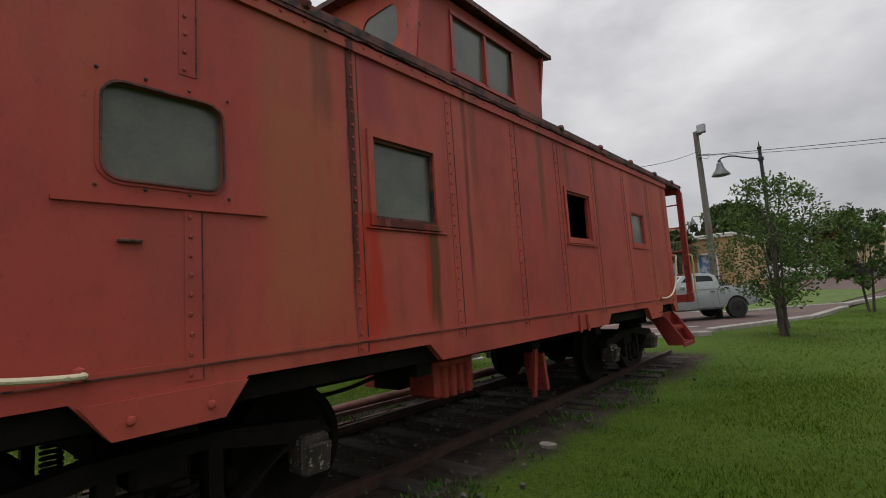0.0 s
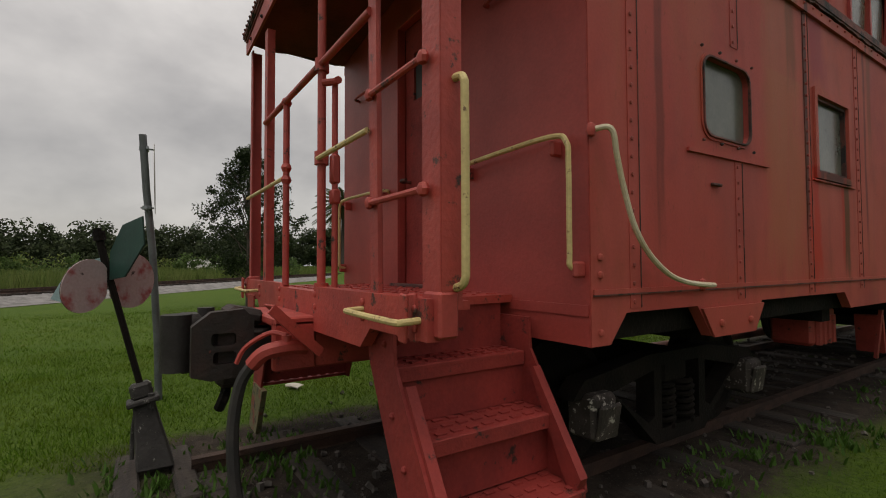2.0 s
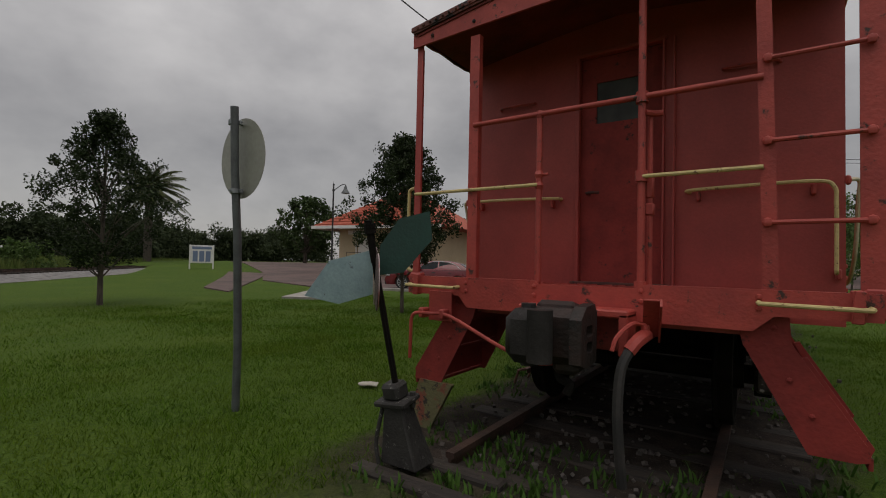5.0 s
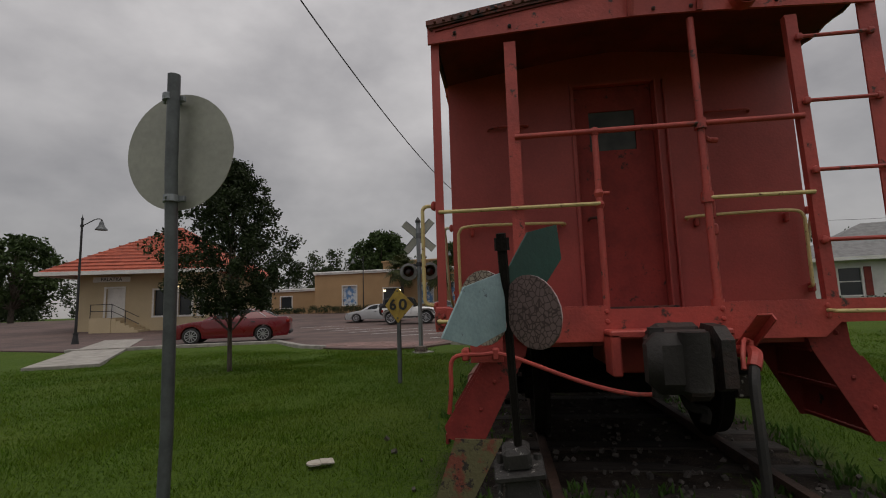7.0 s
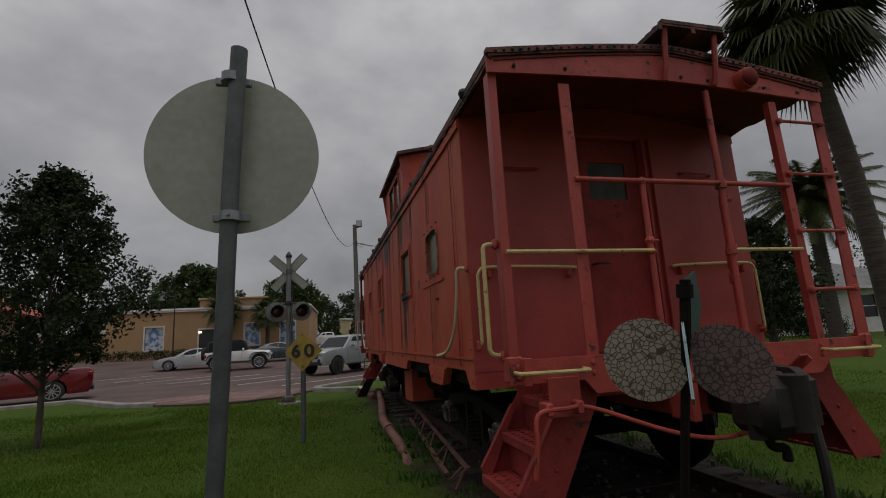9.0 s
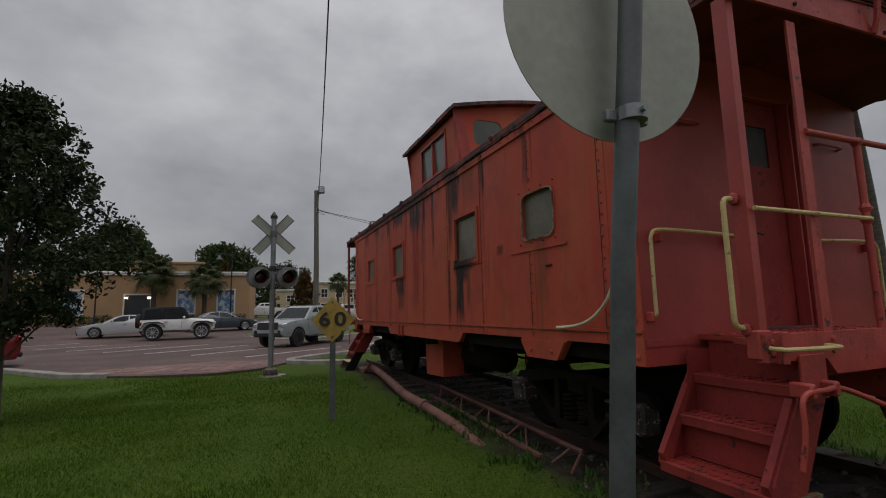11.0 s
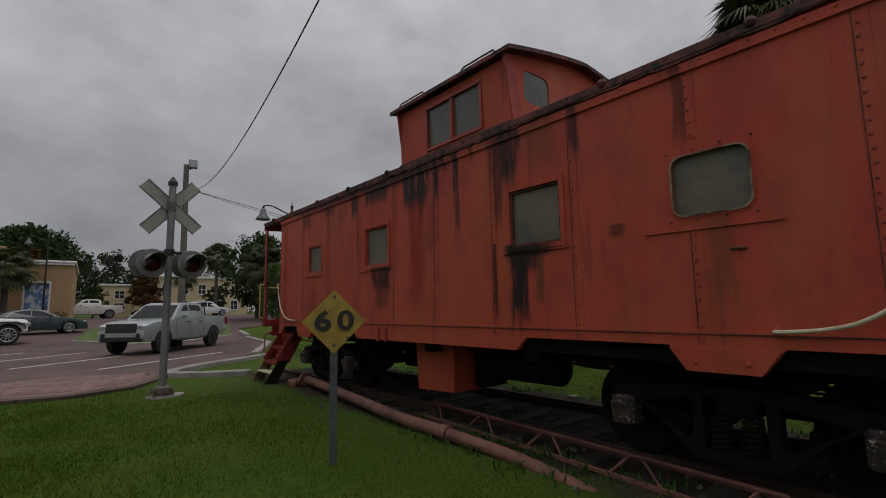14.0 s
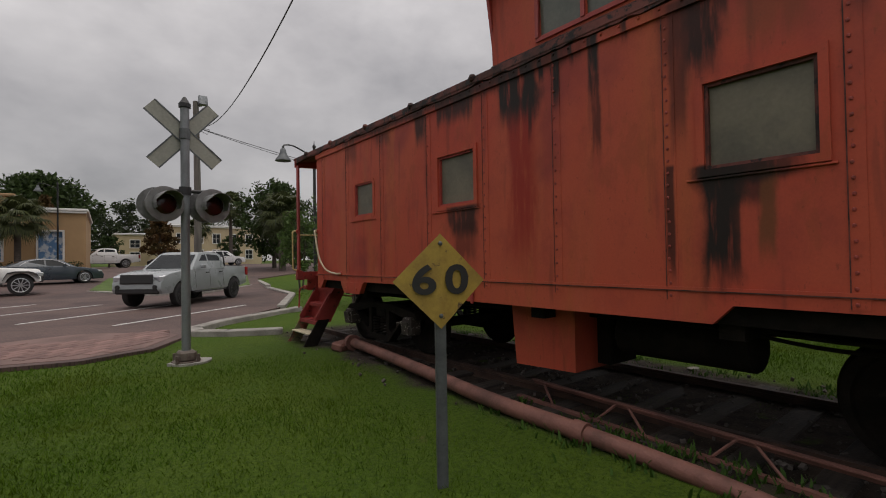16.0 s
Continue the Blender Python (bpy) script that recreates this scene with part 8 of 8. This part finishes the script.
for k, o in enumerate(s_holes):
    bm = bmesh.new()
    box(bm, ((o[0] + o[2]) / 2, 0.17, (o[1] + o[3]) / 2), (o[2] - o[0], 0.05, o[3] - o[1]))
    w = part("door" if k == 0 else "window", bm, M_WHITE if k == 0 else M_DARKGLASS, station, "white panelled door" if k == 0 else "")
    bm = bmesh.new()
    plate(bm, rect(o[0] - 0.12, o[1] - 0.12, o[2] + 0.12, o[3] + 0.12), [rect(*o)], 0.06, lambda u, v, t: (u, -t - 0.002, v))
    part("frame", bm, M_WHITE, w)
bm = bmesh.new()
e, rz = 1.7, SH + 4.0
vs = [bm.verts.new(p) for p in ((-e, -e, SH), (SW + e, -e, SH), (SW + e, SD + e, SH), (-e, SD + e, SH), (SW / 2 - 0.2, SD / 2, rz), (SW / 2 + 0.2, SD / 2, rz))]
for f in ((0, 1, 5, 4), (1, 2, 5), (2, 3, 4, 5), (3, 0, 4)):
    bm.faces.new([vs[k] for k in f])
bm.faces.new([vs[k] for k in (3, 2, 1, 0)])
rf = part("roof", bm, M_TILEROOF, station, "red tile hipped roof")
bm = bmesh.new()
for k in range(14):
    t = (k + 0.5) / 14
    z = SH + (rz - SH) * t + 0.03
    ins = (SW / 2 + e) * t
    box(bm, (SW / 2, -e + ins, z), (SW + 2 * e - 2 * ins, 0.06, 0.05))
    box(bm, (-e + ins, SD / 2, z), (0.06, SD + 2 * e - 2 * ins, 0.05))
tagged(part("tile_relief", bm, M_TILEROOF, rf), kind="stuff")
bm = bmesh.new()
box(bm, (SW / 2, -e, SH - 0.1), (SW + 2 * e + 0.1, 0.14, 0.26))
box(bm, (-e, SD / 2, SH - 0.1), (0.14, SD + 2 * e + 0.1, 0.26))
part("gutter_board", bm, M_WHITE, station)
for k in range(6):
    bm = bmesh.new()
    box(bm, (3.36 + 0.3 * k, -0.75, 0.42 - 0.16 * k), (0.3, 1.4, 0.95), bev=0.01)
    part("entry_step", bm, M_CREAM, station)
bm = bmesh.new()
box(bm, (2.5, -0.75, 0.40), (1.4, 1.45, 1.1))
part("landing", bm, M_CREAM, station)
bm = bmesh.new()
for z in (0.5, 0.95):
    tube(bm, [(1.8, -1.4, 0.9 + z), (3.2, -1.4, 0.9 + z), (5.0, -1.4, 0.0 + z)], 0.025, 6)
for x in (1.8, 3.2, 4.1):
    rod(bm, (x, -1.4, 0.2), (x, -1.4, 1.85 - max(0, x - 3.2) * 0.5), 0.025, 6)
part("handrail", bm, M_BLACK, station)
bm = bmesh.new()
box(bm, (2.4, -0.28, 3.62), (2.5, 0.06, 0.36), bev=0.01)
board = part("name_board", bm, M_WHITE, station, "white station name board")
lettering("PALATKA", 0.34, pose(2.4, -0.32, 3.62, 90, 0, 0), M_DIGIT, board, "lettering", 0.004)
bm = bmesh.new()
ball(bm, (6.9, -0.2, 3.1), 0.10, 8)
part("wall_lamp", bm, M_GLOW, station, "lit wall lamp")

# white house with grey roof
house = thing("white_house", "white clapboard house with grey roof and red shutters", "house", (17.5, 27.5, ground_z(17.5, 27.5)), -16)
HW, HD, HH = 24.0, 9.0, 3.1
h_holes = [(1.6 + 3.4 * k, 0.95, 2.7 + 3.4 * k, 2.55) for k in range(7)]
bm = bmesh.new()
plate(bm, rect(0, -0.3, HW, HH), [rect(*o) for o in h_holes], 0.2, lambda u, v, w: (u, 0.2 - w, v))
for x in (0.1, HW - 0.1):
    box(bm, (x, HD / 2 + 0.1, HH / 2 - 0.15), (0.2, HD - 0.22, HH + 0.3))
part("wall", bm, M_WHITE, house)
bm = bmesh.new()
for k in range(20):
    for o0, o1 in zip([0.0] + [o[2] + 0.35 for o in h_holes], [o[0] - 0.35 for o in h_holes] + [HW]):
        box(bm, ((o0 + o1) / 2, -0.008, 0.05 + 0.155 * k), (o1 - o0, 0.02, 0.02))
tagged(part("clapboard_edges", bm, M_WHITE, house), kind="stuff")
for o in h_holes:
    bm = bmesh.new()
    box(bm, ((o[0] + o[2]) / 2, 0.13, (o[1] + o[3]) / 2), (o[2] - o[0], 0.04, o[3] - o[1]))
    w = part("window", bm, M_DARKGLASS, house)
    bm = bmesh.new()
    plate(bm, rect(o[0] - 0.09, o[1] - 0.09, o[2] + 0.09, o[3] + 0.09), [rect(*o)], 0.05, lambda u, v, t: (u, -t - 0.002, v))
    box(bm, ((o[0] + o[2]) / 2, 0.09, (o[1] + o[3]) / 2), (o[2] - o[0], 0.04, 0.06))
    part("window_frame", bm, M_WHITE, w)
    for x in (o[0] - 0.30, o[2] + 0.30):
        bm = bmesh.new()
        box(bm, (x, -0.04, (o[1] + o[3]) / 2), (0.36, 0.05, o[3] - o[1] + 0.1), bev=0.01)
        part("shutter", bm, M_SHUTTER, w, "barn-red shutter")
bm = bmesh.new()
vs = [bm.verts.new(p) for p in ((-0.7, -0.7, HH), (HW + 0.7, -0.7, HH), (HW + 0.7, HD + 0.7, HH), (-0.7, HD + 0.7, HH), (HD / 2, HD / 2, HH + 2.6), (HW - HD / 2, HD / 2, HH + 2.6))]
for f in ((0, 1, 5, 4), (1, 2, 5), (2, 3, 4, 5), (3, 0, 4), (3, 2, 1, 0)):
    bm.faces.new([vs[k] for k in f])
part("roof", bm, M_GREYROOF, house, "grey shingle roof")
bm = bmesh.new()
box(bm, (HW / 2, -0.7, HH - 0.02), (HW + 1.5, 0.08, 0.2))
part("eave_board", bm, M_WHITE, house)


def hedge(name, at, size, turn, label, seed):
    r = random.Random(seed)
    v = thing(name, label, "hedge", (at[0], at[1], ground_z(*at)), turn)
    n = int(size[0] / 0.35) + 2
    cs = [((k + r.random()) / n * size[0] - size[0] / 2, r.uniform(-0.3, 0.3) * size[1], r.uniform(0.25, 0.9) * size[2]) for k in range(n) for q in range(4)]
    lv, lf = leaf_cloud(cs, [0.3] * len(cs), 34, 0.07, seed)
    fast_mesh("foliage", lv, lf, 4, M_HEDGE, v)
    bm = bmesh.new()
    for k in range(n):
        rod(bm, ((k + 0.5) / n * size[0] - size[0] / 2, 0, -0.05), ((k + 0.5) / n * size[0] - size[0] / 2, 0.05, size[2] * 0.6), 0.03, 5)
    part("stem", bm, M_BARK, v)

hedge("hedge", (-18.5, 46.2), (7.5, 1.0, 0.9), -3, "clipped dark hedge along the shop", 51)
hedge("hedge", (-8.0, 45.4), (8.0, 1.0, 0.9), -3, "clipped dark hedge along the shop", 52)
hedge("hedge", (-26, 48.5), (5.0, 1.0, 0.8), -3, "clipped dark hedge by the wing", 53)
hedge("shrub", (27.8, 21.2), (2.2, 1.6, 1.1), 0, "round dark shrub before the house", 54)
hedge("shrub", (31.0, 21.5), (2.6, 1.6, 1.2), 0, "round dark shrub before the house", 55)
hedge("hedge", (22, 24.6), (9.0, 1.0, 0.9), -16, "low hedge along the white house", 56)

# ---- lamps, pole, wires ----
def street_lamp(at, high, arm_turn, label):
    v = thing("street_lamp", label, "street lamp", (at[0], at[1], ground_z(*at)), arm_turn)
    bm = bmesh.new()
    rod(bm, (0, 0, 0), (0, 0, 0.5), 0.17, 12, 0.10)
    rod(bm, (0, 0, 0.5), (0, 0, 0.58), 0.12, 12)
    rod(bm, (0, 0, 0.55), (0, 0, high), 0.065, 12, 0.048)
    rod(bm, (0, 0, high - 0.35), (0, 0, high - 0.25), 0.085, 12)
    part("post", bm, M_BLACK, v, "black fluted post", smooth=True)
    bm = bmesh.new()
    ball(bm, (0, 0, high + 0.05), 0.07, 8)
    rod(bm, (0, 0, high + 0.05), (0, 0, high + 0.28), 0.03, 8, 0.005)
    part("finial", bm, M_BLACK, v)
    bm = bmesh.new()
    tube(bm, smooth_line([(0, 0, high - 0.30), (-0.35, 0, high - 0.18), (-0.75, 0, high - 0.02), (-1.05, 0, high - 0.02), (-1.12, 0, high - 0.12)], 5), 0.026, 8)
    ball(bm, (-1.12, 0, high - 0.10), 0.05, 8)
    part("arm", bm, M_BLACK, v, smooth=True)
    bm = bmesh.new()
    rows = [(0.05, 0.0), (0.09, -0.05), (0.11, -0.16), (0.16, -0.27), (0.26, -0.40), (0.27, -0.44)]
    rings = [[bm.verts.new((-1.12 + r * math.cos(6.2832 * k / 16), r * math.sin(6.2832 * k / 16), high - 0.14 + z)) for k in range(16)] for r, z in rows]
    for a, b in zip(rings, rings[1:]):
        for k in range(16):
            bm.faces.new((a[k], a[(k + 1) % 16], b[(k + 1) % 16], b[k]))
    bm.faces.new(rings[0])
    bm.faces.new(rings[-1][::-1])
    part("bell_shade", bm, M_GALV_DARK, v, "dark bell-shaped shade", smooth=True)

street_lamp((2.1, 17.9), 5.5, 0, "black street lamp with a bell shade on a curved arm")
street_lamp((-21.8, 17.0), 6.2, 178, "black street lamp with a bell shade before the station")
street_lamp((-15.6, 45), 6.0, 0, "black street lamp by the shop")
street_lamp((-5.4, 47), 6.6, 0, "black street lamp on the lot")
street_lamp((3.0, 62), 6.6, 0, "black street lamp on the lot")

pole = thing("utility_pole", "grey wooden utility pole with a floodlight on top", "utility pole", (-0.65, 23.3, ground_z(-0.65, 23.3)))
bm = bmesh.new()
tube(bm, [(0, 0, -0.2), (0.02, 0, 4), (-0.03, 0, 8.1)], 0.16, 12, 0.11)
M_POLE = noisy("grey_weathered_pole", (0.17, 0.155, 0.135), (0.10, 0.09, 0.08), 3, (0.8, 0.95), 0, 0.5, 40, stretch=(3, 3, 0.3))
part("post", bm, M_POLE, pole, smooth=True)
bm = bmesh.new()
box(bm, (0.22, -0.10, 8.15), (0.34, 0.16, 0.42), rot=(-12, 0, 0), bev=0.03)
rod(bm, (-0.03, 0, 7.9), (0.2, -0.05, 7.95), 0.03, 8)
part("floodlight", bm, M_GALV, pole, "grey box floodlight")
bm = bmesh.new()
for z in (6.9, 7.05):
    ball(bm, (0.05, -0.13, z), 0.06, 8)
tube(bm, [(0.05, -0.15, 6.9), (0.35, -0.2, 6.75), (0.45, -0.2, 6.95), (0.15, -0.15, 7.0)], 0.014, 5)
part("insulator", bm, M_GALV_DARK, pole)


def wire(a, b, sag, r, label):
    a, b = Vector(a), Vector(b)
    bm = bmesh.new()
    tube(bm, [a.lerp(b, k / 24) - Vector((0, 0, sag * 4 * (k / 24) * (1 - k / 24))) for k in range(25)], r, 5)
    tagged(part("overhead_wire", bm, M_BLACK), label, "wire")

bm = bmesh.new()
tube(bm, [(-0.838 + 0.1242 * y, 22 + y, 6.817 + 0.2995 * y + 0.0108 * y * y) for y in [1.2 - 40 * k / 50 for k in range(51)]], 0.010, 5)
tagged(part("overhead_wire", bm, M_BLACK), "black overhead cable sagging to the pole", "wire")
wire((-0.65, 23.2, 7.0), (16, 30, 6.9), 0.5, 0.012, "black overhead cable beyond the caboose")
wire((-0.65, 23.2, 7.0), (40, 45, 8.5), 0.8, 0.015, "black overhead cable to the far street")

# ---- signs far off ----
info = thing("notice_board", "grey framed notice board on two posts", "sign", (-43.5, 20.6, 0), 60)
bm = bmesh.new()
for x in (-1.0, 1.0):
    box(bm, (x, 0, 1.3), (0.12, 0.12, 2.7))
part("post", bm, M_WHITE, info)
bm = bmesh.new()
box(bm, (0, 0, 1.75), (1.9, 0.08, 1.7), bev=0.02)
part("board", bm, M_WHITE, info)
bm = bmesh.new()
for k in range(3):
    box(bm, (-0.55 + 0.55 * k, -0.05, 1.55), (0.42, 0.02, 1.0))
box(bm, (0, -0.05, 2.35), (1.7, 0.02, 0.25))
part("poster", bm, plain("blue_grey_print", (0.14, 0.19, 0.30), 0.5), info)

led = thing("message_sign", "roadside message board with a lit blue screen", "sign", (45, 9.9, ground_z(45, 9.9)), -80)
led.scale = (0.66, 0.66, 0.66)
bm = bmesh.new()
box(bm, (0, 0, 0.85), (2.6, 0.5, 1.7))
box(bm, (0, 0, 2.75), (2.6, 0.4, 2.1), bev=0.03)
box(bm, (0, 0, 4.3), (2.4, 0.35, 1.0), bev=0.03)
part("cabinet", bm, M_WHITE, led)
bm = bmesh.new()
box(bm, (0, -0.205, 2.75), (2.3, 0.02, 1.8))
part("screen", bm, plain("lit_blue_screen", (0.02, 0.03, 0.75), 0.3, 0, 1.6), led, "lit blue screen")
bm = bmesh.new()
for x, z, w in ((-0.1, 3.35, 1.3), (0.0, 2.85, 0.5), (-0.55, 2.25, 0.7), (0.6, 2.25, 0.6)):
    box(bm, (x, -0.22, z), (w, 0.02, 0.26))
part("text_bar", bm, plain("lit_white_text", (0.8, 0.85, 1.0), 0.3, 0, 1.2), led)
bm = bmesh.new()
box(bm, (0, 0, 1.0), (6, 2.4, 1.4), bev=0.05)
for k in range(7):
    box(bm, (-2.7 + 0.9 * k, -1.21, 1.0), (0.06, 0.06, 1.3))
tagged(part("storage_trailer", bm, M_WHITE), "long white corrugated storage trailer in the field", "trailer").matrix_basis = pose(-60, 7.0, 0.45, 0, 0, 80)
